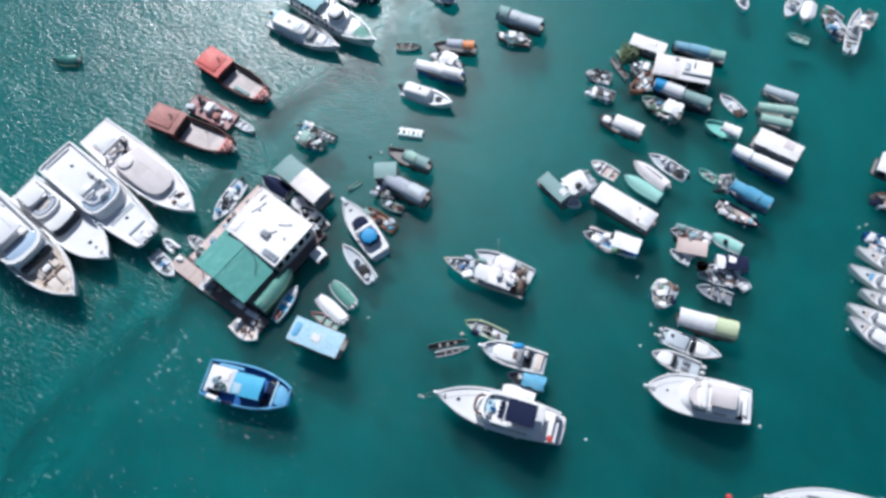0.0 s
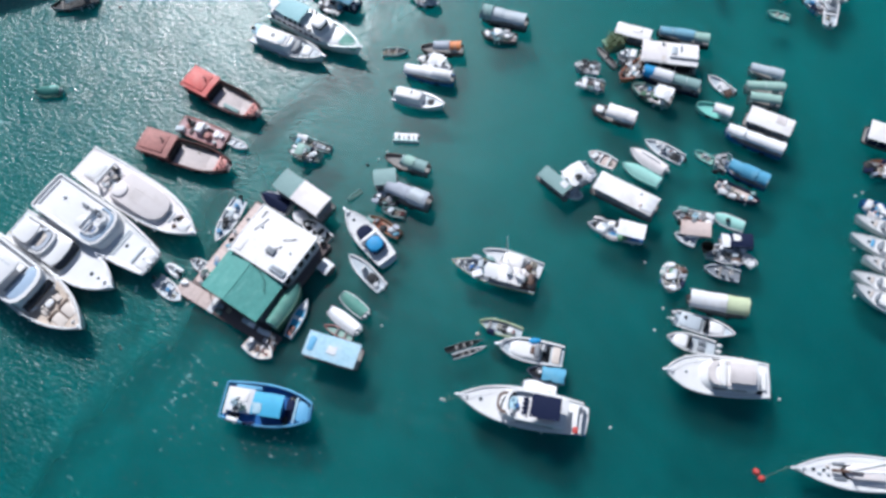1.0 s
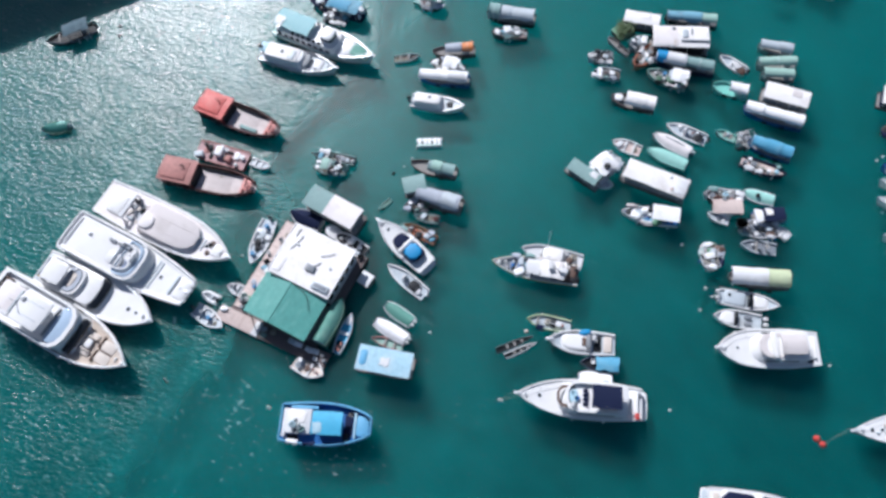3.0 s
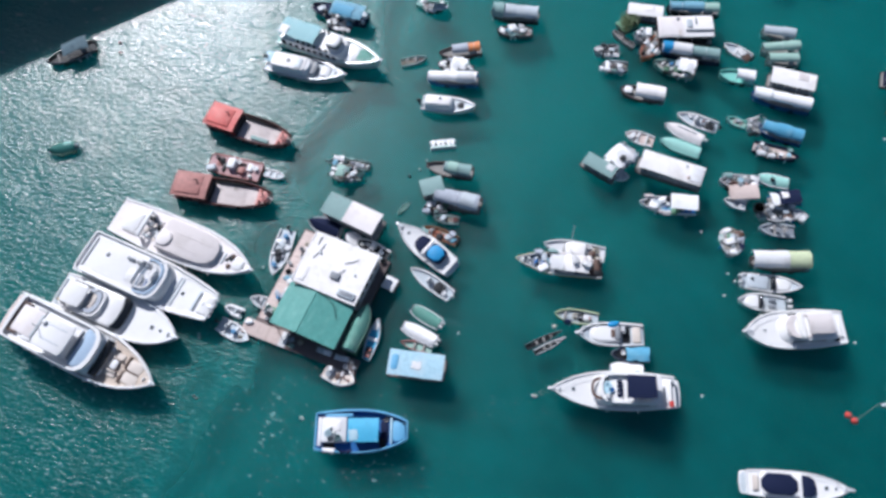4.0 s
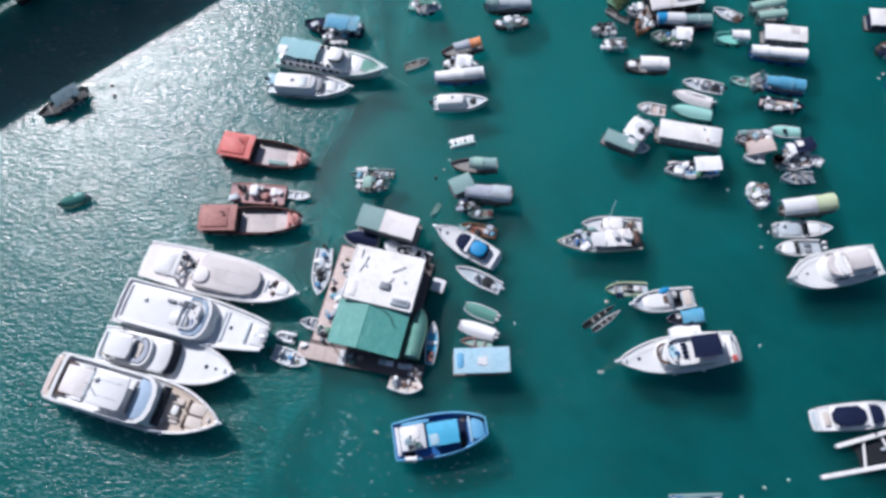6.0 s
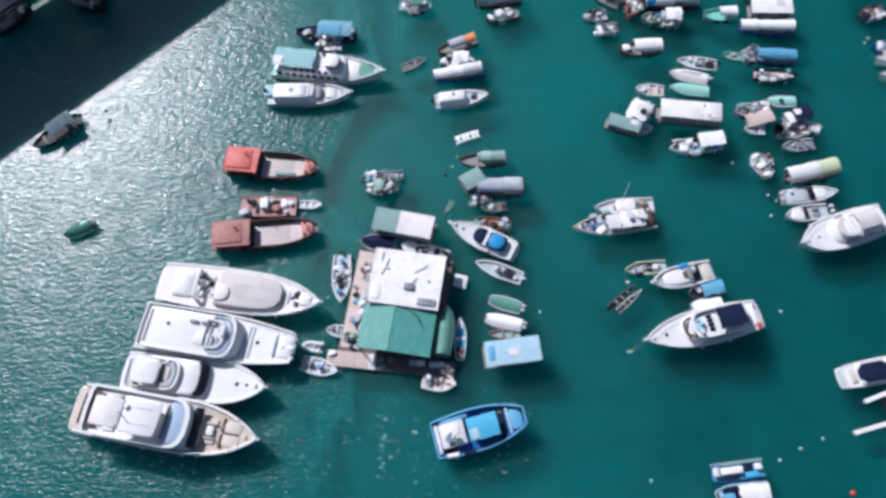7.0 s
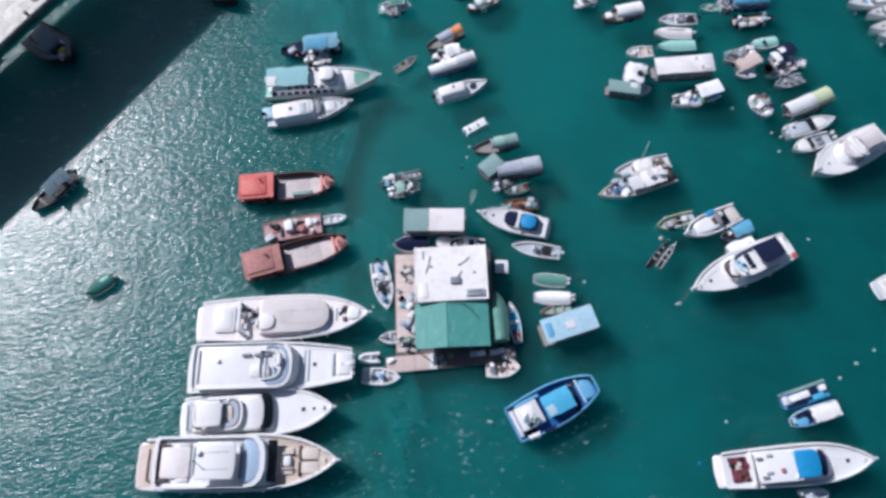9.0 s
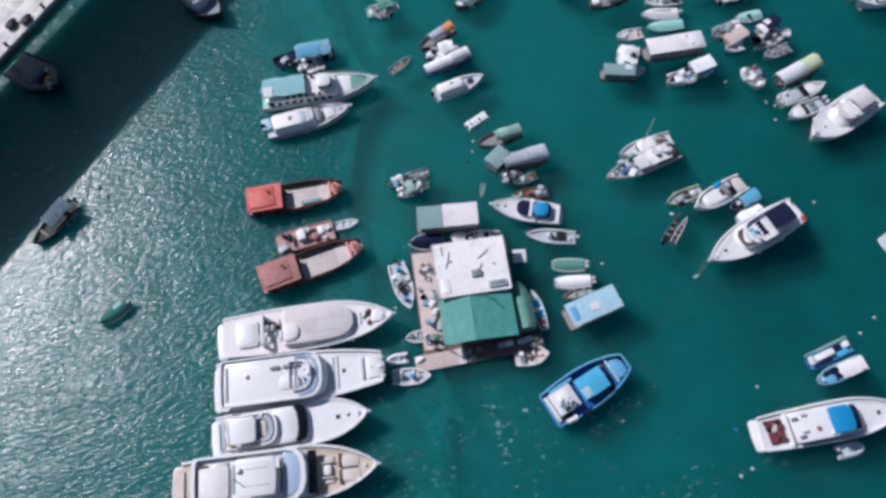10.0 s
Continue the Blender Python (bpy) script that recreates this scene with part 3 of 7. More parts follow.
    def vault_patch(self, x0, x1, w, h, z, a0, a1, material):
        """A second piece of tarpaulin thrown over part of a barrel awning."""
        bm, rng, rings = bmesh.new(), random.Random(self.seed + 3), []
        for s in range(5):
            x = self.X(x0 + (x1 - x0) * s / 4)
            outer, inner = [], []
            for i in range(6):
                a = math.pi * (a0 + (a1 - a0) * i / 5) + (rng.uniform(-0.12, 0.12) if i in (0, 5) else 0)
                dx = rng.uniform(-0.14, 0.14) if s in (0, 4) else 0
                for lst, e in ((outer, 0.05), (inner, 0.02)):
                    lst.append((x + dx, -(w / 2 + e) * math.cos(a), z + (h + e) * max(0.0, math.sin(a)) ** 0.8))
            rings.append(outer + inner[::-1])
        loft(bm, rings)
        self.add("tarp_patch", bm, material)

    def sheet_patch(self, x0, x1, w, z, crown, v0, v1, material):
        """A patch laid on a level roof, following its crown."""
        bm, rng, rings = bmesh.new(), random.Random(self.seed + 5), []
        for s in range(4):
            outer, inner = [], []
            for i in range(5):
                v = v0 + (v1 - v0) * i / 4
                x = self.X(x0 + (x1 - x0) * s / 3) + (rng.uniform(-0.1, 0.1) if s in (0, 3) else 0)
                y = (v - 0.5) * w + (rng.uniform(-0.08, 0.08) if i in (0, 4) else 0)
                zz = z + crown * (1 - (2 * v - 1) ** 2)
                outer.append((x, y, zz + 0.055))
                inner.append((x, y, zz + 0.03))
            rings.append(outer + inner[::-1])
        loft(bm, rings)
        self.add("roof_patch", bm, material)

    def drapes(self, n):
        """Cloths, nets and sacks hung over the gunwale."""
        for _ in range(n):
            f, sy = self.rng.uniform(-0.42, 0.3), self.rng.choice((-1, 1))
            l, w = self.rng.uniform(0.6, 1.5), self.rng.uniform(0.35, 0.8)
            y = sy * (self.half(f + 0.5) - 0.1)
            bm = bmesh.new()
            sheet(bm, self.X(f), self.X(f) + l, y - w / 2, y + w / 2, self.top(f + 0.5) + 0.05, 0.16, 0.05, self.rng.randrange(999), 5, 5, 0.07, 0.16)
            self.add("draped_cloth", bm, self.rng.choice((WHITETARP, GREYTARP, DARK, OFFWHITE, BEIGE, NAVY, OFFWHITE, GREENGREY)))

    def poles(self, n, material=None):
        """Bamboo poles and oars laid along the boat."""
        for _ in range(n):
            f, y, l = self.rng.uniform(-0.2, 0.1), self.rng.uniform(-0.6, 0.6) * self.half(0.5), self.L * self.rng.uniform(0.3, 0.5)
            a = self.rng.uniform(-0.12, 0.12)
            bm = bmesh.new()
            z = self.top(0.5) + 0.06
            tube(bm, [(self.X(f) - l / 2, y - a * l / 2, z), (self.X(f), y, z + 0.03), (self.X(f) + l / 2, y + a * l / 2, z + 0.08)], 0.04, 5)
            self.add("pole", bm, material or self.rng.choice((PLANK, ROPE, OFFWHITE)))

    def tyres(self, fs):
        for f, sy in fs:
            again("tyre_fender", 1, lambda bm: tube(bm, [(0.24 * math.cos(2 * math.pi * k / 12), 0, 0.24 * math.sin(2 * math.pi * k / 12)) for k in range(13)], 0.09, 6), BLACK, self.root, self.X(f), sy * (self.half(f + 0.5) + 0.07), self.top(f + 0.5) - 0.35)


# loose things that lie about on decks
def loose(kind, m, tint=None):
    """A crate, tub, coil, drum, float, bundle or stool, resting at the pose m."""
    labels = {"crate": ("open plastic fish crate on a boat deck", "crate"), "tub": ("round plastic tub standing on a deck", "tub"), "rope_coil": ("coil of pale mooring rope on deck", "rope"),
              "drum": ("small upright storage drum on deck", "drum"), "float": ("foam fishing float lying on deck", "float"), "bundle": ("folded tarpaulin bundle lying on deck", "tarpaulin"),
              "box": ("lidded insulated fish box on deck", "box"), "net_heap": ("heap of dark fishing net on deck", "fishing net"), "jerrycan": ("upright plastic fuel can on deck", "jerrycan")}
    choice = {"crate": (WHITETARP, GREYWHITE, OLDRED, GREY, DARK, GREENGREY, OFFWHITE), "tub": (OFFWHITE, WHITETARP, GREY, GREYWHITE, WHITETARP, ICEBLUE), "rope_coil": (ROPE,), "drum": (DARK, GREY, WHITETARP, MIDBLUE), "float": (WHITEBUOY, GREYWHITE, WHITEBUOY),
              "bundle": (GREYTARP, WHITETARP, WHITETARP, BEIGE, FADEDBLUE), "box": (WHITETARP, OFFWHITE, GREYWHITE), "net_heap": (DARK, GREENPAINT, BROWN), "jerrycan": (WHITETARP, OLDRED, GREY)}[kind]
    material = tint or choice[int(abs(m.translation.x * 7 + m.translation.y * 13)) % len(choice)]
    label, category = labels[kind]
    root = thing(kind, label, category, m, "clutter on the boats")

    def shell(bm):
        if kind == "crate":
            box(bm, -0.35, 0.35, -0.24, 0.24, 0, 0.04, 0.01)
            for x0, x1, y0, y1 in ((-0.35, 0.35, -0.24, -0.21), (-0.35, 0.35, 0.21, 0.24), (-0.35, -0.32, -0.21, 0.21), (0.32, 0.35, -0.21, 0.21)):
                box(bm, x0, x1, y0, y1, 0.04, 0.3, 0.01)
        elif kind == "tub":
            for r0, r1, za, zb in ((0.22, 0.3, 0, 0.34), (0.27, 0.19, 0.34, 0.05)):
                loft(bm, [[(r * math.cos(2 * math.pi * k / 12), r * math.sin(2 * math.pi * k / 12), z) for k in range(12)] for r, z in ((r0, za), (r1, zb))])
        elif kind == "rope_coil":
            for k in range(3):
                tube(bm, [((0.3 - 0.05 * k) * math.cos(2 * math.pi * i / 12), (0.28 - 0.05 * k) * math.sin(2 * math.pi * i / 12), 0.04 + 0.06 * k) for i in range(13)], 0.045, 5)
        elif kind == "drum":
            loft(bm, [[(r * math.cos(2 * math.pi * k / 12), r * math.sin(2 * math.pi * k / 12), z) for k in range(12)] for r, z in ((0.22, 0), (0.24, 0.05), (0.23, 0.3), (0.24, 0.55), (0.21, 0.6))])
        elif kind == "float":
            lump(bm, 0, 0, 0.2, 0.26, 0.22, 0.2)
        elif kind == "bundle":
            lump(bm, 0, 0, 0.16, 0.55, 0.33, 0.18, 9, 0.16, 5)
        elif kind == "box":
            box(bm, -0.45, 0.45, -0.28, 0.28, 0, 0.4, 0.03)
        elif kind == "net_heap":
            lump(bm, 0, 0, 0.18, 0.5, 0.45, 0.2, 10, 0.22, 9)
        else:
            box(bm, -0.16, 0.16, -0.1, 0.1, 0, 0.4, 0.04)
    again("body", kind, shell, material, root)
    if kind == "box":
        again("lid", kind, lambda bm: box(bm, -0.47, 0.47, -0.3, 0.3, 0.39, 0.46, 0.03), material, root)
    if kind in ("jerrycan", "tub"):
        again("handle", kind, lambda bm: tube(bm, [(-0.12, 0, 0.36), (-0.08, 0, 0.47), (0.08, 0, 0.47), (0.12, 0, 0.36)], 0.018, 5), BLACK, root)
    return root


def scatter(boat, x0, x1, n, kinds=("crate", "tub", "rope_coil", "drum", "float", "bundle", "box", "net_heap", "jerrycan"), z=None, width=0.7):
    """Loose things over a stretch of a deck."""
    world_m = boat.root.matrix_basis
    placed = []
    for _ in range(n * 6):
        if len(placed) >= n:
            break
        f = boat.rng.uniform(x0, x1)
        y = boat.rng.uniform(-1, 1) * max(0.05, (boat.half(f + 0.5) - 0.4) * width / 0.7)
        x = boat.X(f)
        if any(math.hypot(x - a, y - b) < 0.58 for a, b in placed):
            continue
        placed.append((x, y))
        loose(boat.rng.choice(kinds), world_m @ pose(x, y, boat.dz(f) if z is None else z, 0, 0, boat.rng.uniform(0, 180)) @ Matrix.Scale(boat.rng.uniform(0.85, 1.35), 4))


# ---- the sea, the quay, the bridge that shades the water ----
def sea_sheet(name, material, z, label):
    bm, n = bmesh.new(), 24
    grid = [[bm.verts.new(((i / n - 0.5) * 4000, (j / n - 0.5) * 4000, z)) for j in range(n + 1)] for i in range(n + 1)]
    for i in range(n):
        for j in range(n):
            bm.faces.new((grid[i][j], grid[i + 1][j], grid[i + 1][j + 1], grid[i][j + 1]))
    tagged(part(name, bm, material, None), label, "water", kind="structure")


sea_sheet("water", WATER, 0.0, "teal green harbour water with wind ripples and sun glitter")
# flat sheet added under the surface so that boat shadows fall soft
sea_sheet("water_depth", DEEP, -2.2, "milky teal body of turbid harbour water below the surface")

QUAY = pose(-50, 108.9, 0, 0, 0, 16.0)
quay = thing("pavement_quay", "pale concrete quay with a stone sea wall", "quay", QUAY, kind="structure")
bm = bmesh.new()
box(bm, -90, 110, 0.6, 60, -2, 0.95, 0.05)
part("fill", bm, CONCRETE, quay)
for k in range(66):
    again("coping_stone", k % 3, lambda bm: box(bm, -1.49, 1.49, -0.05, 0.95, 0.7, 1.07 + 0.01 * (k % 3), 0.05), CONCRETE, quay, -88.5 + 3 * k, 0, 0)
for k in range(72):
    again("wall_stone", k * 7 % 4, lambda bm: box(bm, -0.95, 0.95, 0.0, 0.62, 0.0, 0.74, 0.06), WALL, quay, -70 + 1.93 * k, 0.03 * (k * 5 % 3), 0.0)
for k in range(24):
    for j in range(6):
        again("paving_slab", (k + j) % 3, lambda bm: box(bm, -1.95, 1.95, -1.45, 1.45, 0, 0.06 + 0.008 * ((k + j) % 3), 0.02), CONCRETE, quay, -46 + 3.94 * k, 2.5 + 2.94 * j, 0.93)
for x in (-13, -2.0, 6.0, 20.0):
    bollard = thing("mooring_bollard", "black cast iron mooring bollard on a quay", "bollard", QUAY @ pose(x, 0.45, 1.07), "bollards on the quay")
    again("body", "bollard", lambda bm: loft(bm, [[(r * math.cos(2 * math.pi * i / 12), r * math.sin(2 * math.pi * i / 12), z) for i in range(12)] for r, z in ((0.3, 0), (0.2, 0.1), (0.18, 0.4), (0.32, 0.5), (0.28, 0.6))]), DARK, bollard)
for x, y in ((2.9, 0.9), (1.2, 2.4)):
    loose("net_heap", QUAY @ pose(x, y, 1.07, 0, 0, 20) @ Matrix.Diagonal((2.0, 1.6, 1.8, 1)), DARK)

# the deck of the road bridge, known only by its shadow, is added beyond the quay, out of sight
# low enough to shut out sky and deepen the shade on the water
BRIDGE_H = 14.0
bridge_shift = SUN_WAY * (BRIDGE_H / SUN_WAY.z)
bridge = thing("road_bridge", "unseen concrete road bridge that shades the water", "bridge", pose(-50 + bridge_shift.x, 98.5 + bridge_shift.y, 0, 0, 0, 14.2), kind="structure")
bm = bmesh.new()
loft(bm, [[(x, -9.0, BRIDGE_H + 2.6), (x, -9.0, BRIDGE_H + 1.6), (x, -4.5, BRIDGE_H - 0.6), (x, 4.5, BRIDGE_H - 0.6), (x, 8.8, BRIDGE_H + 1.6), (x, 8.8, BRIDGE_H + 2.6)] for x in (-190, -60, 60, 190)])
part("bridge_deck", bm, DARKCONCRETE, bridge)
for sy in (-1, 1):
    bm = bmesh.new()
    box(bm, -190, 190, (-9.0 if sy < 0 else 8.5), (-8.7 if sy < 0 else 8.8), BRIDGE_H + 2.6, BRIDGE_H + 3.6, 0.03)
    part("parapet", bm, DARKCONCRETE, bridge)
for x in (-120, 120):
    bm = bmesh.new()
    box(bm, x - 2, x + 2, -4, 4, 1.0, BRIDGE_H, 0.2)
    part("bridge_pier", bm, DARKCONCRETE, bridge)


# ---- large motor yachts side by side ----
b = Boat("motor_yacht", "large white flybridge motor yacht with tan foredeck seating", -52.55, 26.59, -70.68, 40.48, 6.3, 2.2, 0.7, stern=0.88, a=0.42, p=3.3, bulwark=0.35, gun=0.22, deck=TEAK, rail=WHITE, aft=-0.5, category="yacht")
b.platform(1.7, PINKDECK)
z = b.cabin(-0.4, 0.215, 5.5, 1.6, rf=2.2, lean=1.5, band=(0.5, 0.9))
b.slab("flybridge_floor", -0.43, 0.155, -2.85, 2.85, z - 0.06, 0.16, WHITE, 0.08, 0.5, rf=2.2)
bm = bmesh.new()
outer, inner = plan(b.X(-0.42), b.X(0.15), 5.65, 2.1, 0.4), plan(b.X(-0.4), b.X(0.125), 5.1, 1.9, 0.3)
loft(bm, [[(x, y, z + 0.08) for x, y in outer], [(x, y, z + 0.7) for x, y in outer], [(x, y, z + 0.72) for x, y in inner], [(x, y, z + 0.1) for x, y in inner]], False, False)
b.add("flybridge_coaming", bm, WHITE)
b.slab("windscreen", 0.15, 0.196, -2.3, 2.3, z - 0.5, 0.32, GLASS, 0.04, 0.1)
b.top_on_posts(-0.185, 0.015, 4.0, z + 1.7, z + 0.1, WHITE, 0.14, rf=0.35)
for y in (-0.9, 0.9):
    b.slab("skylight_rail", -0.15, -0.02, y - 0.05, y + 0.05, z + 1.83, 0.05, GREYWHITE, 0.02, 0.02)
b.slab("sun_pad", -0.385, -0.235, -1.7, 1.7, z + 0.12, 0.3, PINKPAD, 0.1, 0.2, label="pale pink sun pad")
b.slab("pad_border", -0.408, -0.392, -2.0, 2.0, z + 0.12, 0.42, BROWN, 0.05, 0.05)
for sy in (-1, 1):
    b.slab("pad_border", -0.392, -0.34, sy * 1.85 - 0.12, sy * 1.85 + 0.12, z + 0.12, 0.42, BROWN, 0.05, 0.05)
for y in (-1.9, 1.9):
    b.seat(-0.27, y, 1.4, 0.4, z + 0.12, OFFWHITE)
b.slab("flybridge_visor", 0.03, 0.135, -2.4, 2.4, z + 0.1, 0.58, BLUEGLASS, 0.3, 0.3, rf=1.9, label="pale blue-tinted wind screen")
b.slab("visor_screen", 0.022, 0.034, -1.9, 1.9, z + 0.6, 0.3, GREY, 0.05, 0.05)
b.slab("radar_mast", -0.2, -0.185, -1.5, 1.5, z + 1.75, 0.2, GREYWHITE, 0.05, 0.05)
b.mast(-0.19, 0, z + 1.8, 1.4, 0.06)
b.dome(-0.165, 0.8, z + 1.83, 0.34)
zf = b.dz(0.25)
for y, turn in ((1.15, 90), (-1.15, -90)):
    b.seat(0.24, y, 0.6, 1.6, zf, CREAM, 0.5, "sofa", turn)
b.seat(0.205, 0, 0.6, 2.4, zf, CREAM, 0.5, "sofa")
b.slab("cocktail_table", 0.225, 0.262, -0.55, 0.55, zf + 0.2, 0.3, WHITE, 0.05, 0.15)
for y0, y1 in ((-1.65, -0.12), (0.12, 1.65)):
    b.slab("foredeck_pad", 0.315, 0.405, y0 * 0.85, y1 * 0.85, zf + 0.08, 0.22, CREAM, 0.08, 0.2)
    b.slab("pad_trim", 0.3, 0.312, y0, y1, zf + 0.06, 0.34, BROWN, 0.04, 0.04)
b.slab("pad_trim", 0.312, 0.4, -0.08, 0.08, zf + 0.05, 0.24, BROWN, 0.03, 0.03)
for sy in (-1, 1):
    b.slab("side_window", -0.3, 0.12, sy * 2.75 - 0.02, sy * 2.75 + 0.02, b.dz(0) + 0.65, 0.5, GLASS, 0.02, 0.02)
b.seat(-0.465, 0, 0.8, 3.6, b.dz(-0.45), CREAM, 0.5, "sofa")
b.slab("cockpit_table", -0.44, -0.425, -0.9, 0.9, b.dz(-0.43) + 0.3, 0.35, OLDRED, 0.05, 0.05)
b.rails(0.1, 0.5, 0.75, 10)
b.fenders([(-0.3, -1), (-0.1, -1), (0.12, -1), (0.2, -1), (-0.2, 1)])
b.bow_gear()

b = Boat("motor_yacht", "sleek white motor yacht with a black windscreen", -49.52, 31.72, -64.20, 41.96, 5.3, 2.0, 0.6, stern=0.85, a=0.4, p=3.9, bulwark=0.12, gun=0.2, deck=WHITE, rail=WHITE, aft=-0.2, category="yacht")
b.platform(1.1, OFFWHITE)
z = b.cabin(-0.34, 0.15, 4.4, 0.75, rf=1.6, lean=1.2, band=None)
b.slab("windscreen", 0.01, 0.105, -2.0, 2.0, z - 0.2, 0.26, GLASS, 0.05, 0.3, label="black wrap-around windscreen", rf=0.75)
b.slab("coach_roof", -0.12, 0.045, -1.95, 1.95, z - 0.04, 0.16, WHITE, 0.07, 0.3, rf=0.8)
for sy in (-1, 1):
    for k in range(5):
        b.slab("side_window", -0.3 + 0.072 * k, -0.235 + 0.072 * k, sy * 2.14 - 0.05, sy * 2.14 + 0.05, z - 0.5, 0.34, GLASS, 0.02, 0.02)
b.slab("flybridge_floor", -0.42, -0.09, -1.85, 1.85, z - 0.05, 0.2, OFFWHITE, 0.08, 0.9, rf=1.3)
bm = bmesh.new()
outer, inner = plan(b.X(-0.42), b.X(-0.085), 3.75, 1.5, 0.9), plan(b.X(-0.405), b.X(-0.1), 3.3, 1.25, 0.75)
loft(bm, [[(x, y, z + 0.12) for x, y in outer], [(x, y, z + 0.62) for x, y in outer], [(x, y, z + 0.64) for x, y in inner], [(x, y, z + 0.14) for x, y in inner]], False, False)
b.add("flybridge_coaming", bm, WHITE)
bm = bmesh.new()
outer, inner = plan(b.X(-0.21), b.X(-0.1), 3.2, 1.2, 0.1), plan(b.X(-0.21), b.X(-0.128), 2.3, 0.9, 0.1)
loft(bm, [[(x, y, z + 0.15) for x, y in outer], [(x - 0.2, y * 0.95, z + 0.7) for x, y in outer], [(x - 0.22, y * 0.95, z + 0.7) for x, y in inner], [(x, y, z + 0.15) for x, y in inner]], False, False)
b.add("flybridge_screen", bm, GREYTARP, "smoked curved flybridge screen")
b.slab("instrument_panel", -0.2, -0.155, -0.9, 0.9, z + 0.14, 0.4, CREAM, 0.08, 0.1)
b.dome(-0.18, 1.45, z + 0.6, 0.24)
b.top_on_posts(-0.385, -0.215, 2.9, z + 1.15, z + 0.1, WHITE, 0.12, rf=0.35)
b.slab("helm_seat", -0.215, -0.185, -1.3, -0.4, z + 0.14, 0.45, GREY, 0.06, 0.08)
b.slab("aft_bench", -0.41, -0.385, -1.4, 1.4, z + 0.14, 0.4, BEIGE, 0.06, 0.1)
for y in (-1.3, 1.3):
    b.slab("radar_arch_leg", -0.4, -0.375, y - 0.1, y + 0.1, z + 0.1, 1.0, YELLOW if y < 0 else WHITE, 0.04, 0.05)
b.seat(-0.455, 0, 0.6, 2.9, b.dz(-0.45), GREYWHITE, 0.4, "sofa")
for y in (-1.5, 1.5):
    b.slab("stern_stair", -0.485, -0.44, y - 0.35, y + 0.35, b.dz(-0.45) - 0.1, 0.2, GREYWHITE, 0.05, 0.08)
    b.slab("cockpit_locker", -0.435, -0.4, y - 0.25, y + 0.25, b.dz(-0.42), 0.5, BEIGE, 0.06, 0.1)
b.hatch(0.3)
b.hatch(0.37, 0, 0.4)
b.rails(0.05, 0.5, 0.6, 9)
b.fenders([(-0.2, 1), (0.0, 1), (0.2, 1), (-0.1, -1)])
b.bow_gear()

b = Boat("motor_yacht", "white twin-deck motor yacht with curved blue-tinted screen and blunt bow", -44.86, 34.50, -60.16, 46.09, 6.0, 2.1, 0.45, stern=0.94, a=0.5, p=1.55, tip=0.6, bulwark=0.3, gun=0.18, deck=WHITE, rail=WHITE, aft=0.5, category="yacht")
b.platform(0.8, OFFWHITE)
z = b.cabin(-0.44, 0.18, 5.2, 1.25, rf=2.0, lean=0.4, band=(0.2, 0.62), glass=BLUEGLASS)
for sy in (-1, 1):
    for k in range(7):
        b.slab("side_window", -0.4 + 0.068 * k, -0.345 + 0.068 * k, sy * 2.57 - 0.04, sy * 2.57 + 0.04, z - 0.85, 0.4, GLASS, 0.02, 0.02)
b.slab("upper_deck", -0.47, 0.155, -2.75, 2.75, z - 0.05, 0.18, WHITE, 0.08, 0.4, rf=2.0)
bm = bmesh.new()
outer, inner = plan(b.X(-0.46), b.X(0.15), 5.45, 1.9, 0.3), plan(b.X(-0.45), b.X(0.135), 5.1, 1.7, 0.25)
loft(bm, [[(x, y, z + 0.1) for x, y in outer], [(x, y, z + 0.42) for x, y in outer], [(x, y, z + 0.43) for x, y in inner], [(x, y, z + 0.12) for x, y in inner]], False, False)
b.add("deck_coaming", bm, WHITE)
for k, (f, w) in enumerate(((0.128, 4.7), (0.095, 3.7))):
    bm = bmesh.new()
    outer, inner = plan(b.X(f - 0.13), b.X(f), w, 1.7, 0.1), plan(b.X(f - 0.13), b.X(f) - 0.2, w - 0.36, 1.55, 0.1)
    loft(bm, [[(x, y, z + 0.1) for x, y in outer], [(x - 0.2, y * 0.96, z + 0.4 + 0.15 * k) for x, y in outer], [(x - 0.2, y * 0.96, z + 0.4 + 0.15 * k) for x, y in inner], [(x, y, z + 0.1) for x, y in inner]], False, False)
    b.add("curved_screen", bm, BLUEGLASS if k == 0 else WHITE, "curved tinted wind screen")
for f, w in ((-0.13, 1.1), (-0.055, 1.1), (0.0, 0.7)):
    b.slab("bench_seat", f - w / b.L / 2, f + w / b.L / 2, 1.0, 1.38, z + 0.12, 0.32, GREY, 0.08, 0.1)
b.slab("lounge_pad", -0.11, 0.02, -1.5, 0.1, z + 0.12, 0.12, OFFWHITE, 0.05, 0.6, rf=1.1)
for k in range(2):
    bm = bmesh.new()
    tube(bm, [(b.X(-0.01 + 0.035 * k) + 0.5 * math.cos(a), -0.95 + (0.95 - 0.2 * k) * math.sin(a), z + 0.36) for a in [radians(-55 + 11 * i) for i in range(11)]], 0.1, 6)
    b.add("curved_backrest", bm, HULLBLUE if k else GREY)
b.console(0.07, 0.4, z + 0.12, WHITE, 1.2)
b.slab("deck_locker", -0.43, -0.415, -2.0, 2.0, z + 0.12, 0.2, OFFWHITE, 0.05, 0.05)
b.slab("roof_seam", -0.41, -0.15, 1.98, 2.02, z + 0.12, 0.04, OFFWHITE, 0.02, 0.02)
b.slab("roof_seam", -0.41, -0.15, -2.02, -1.98, z + 0.12, 0.04, OFFWHITE, 0.02, 0.02)
b.dome(-0.3, 0.6, z + 0.12, 0.28)
b.hatch(0.27, 0.1, 0.5)
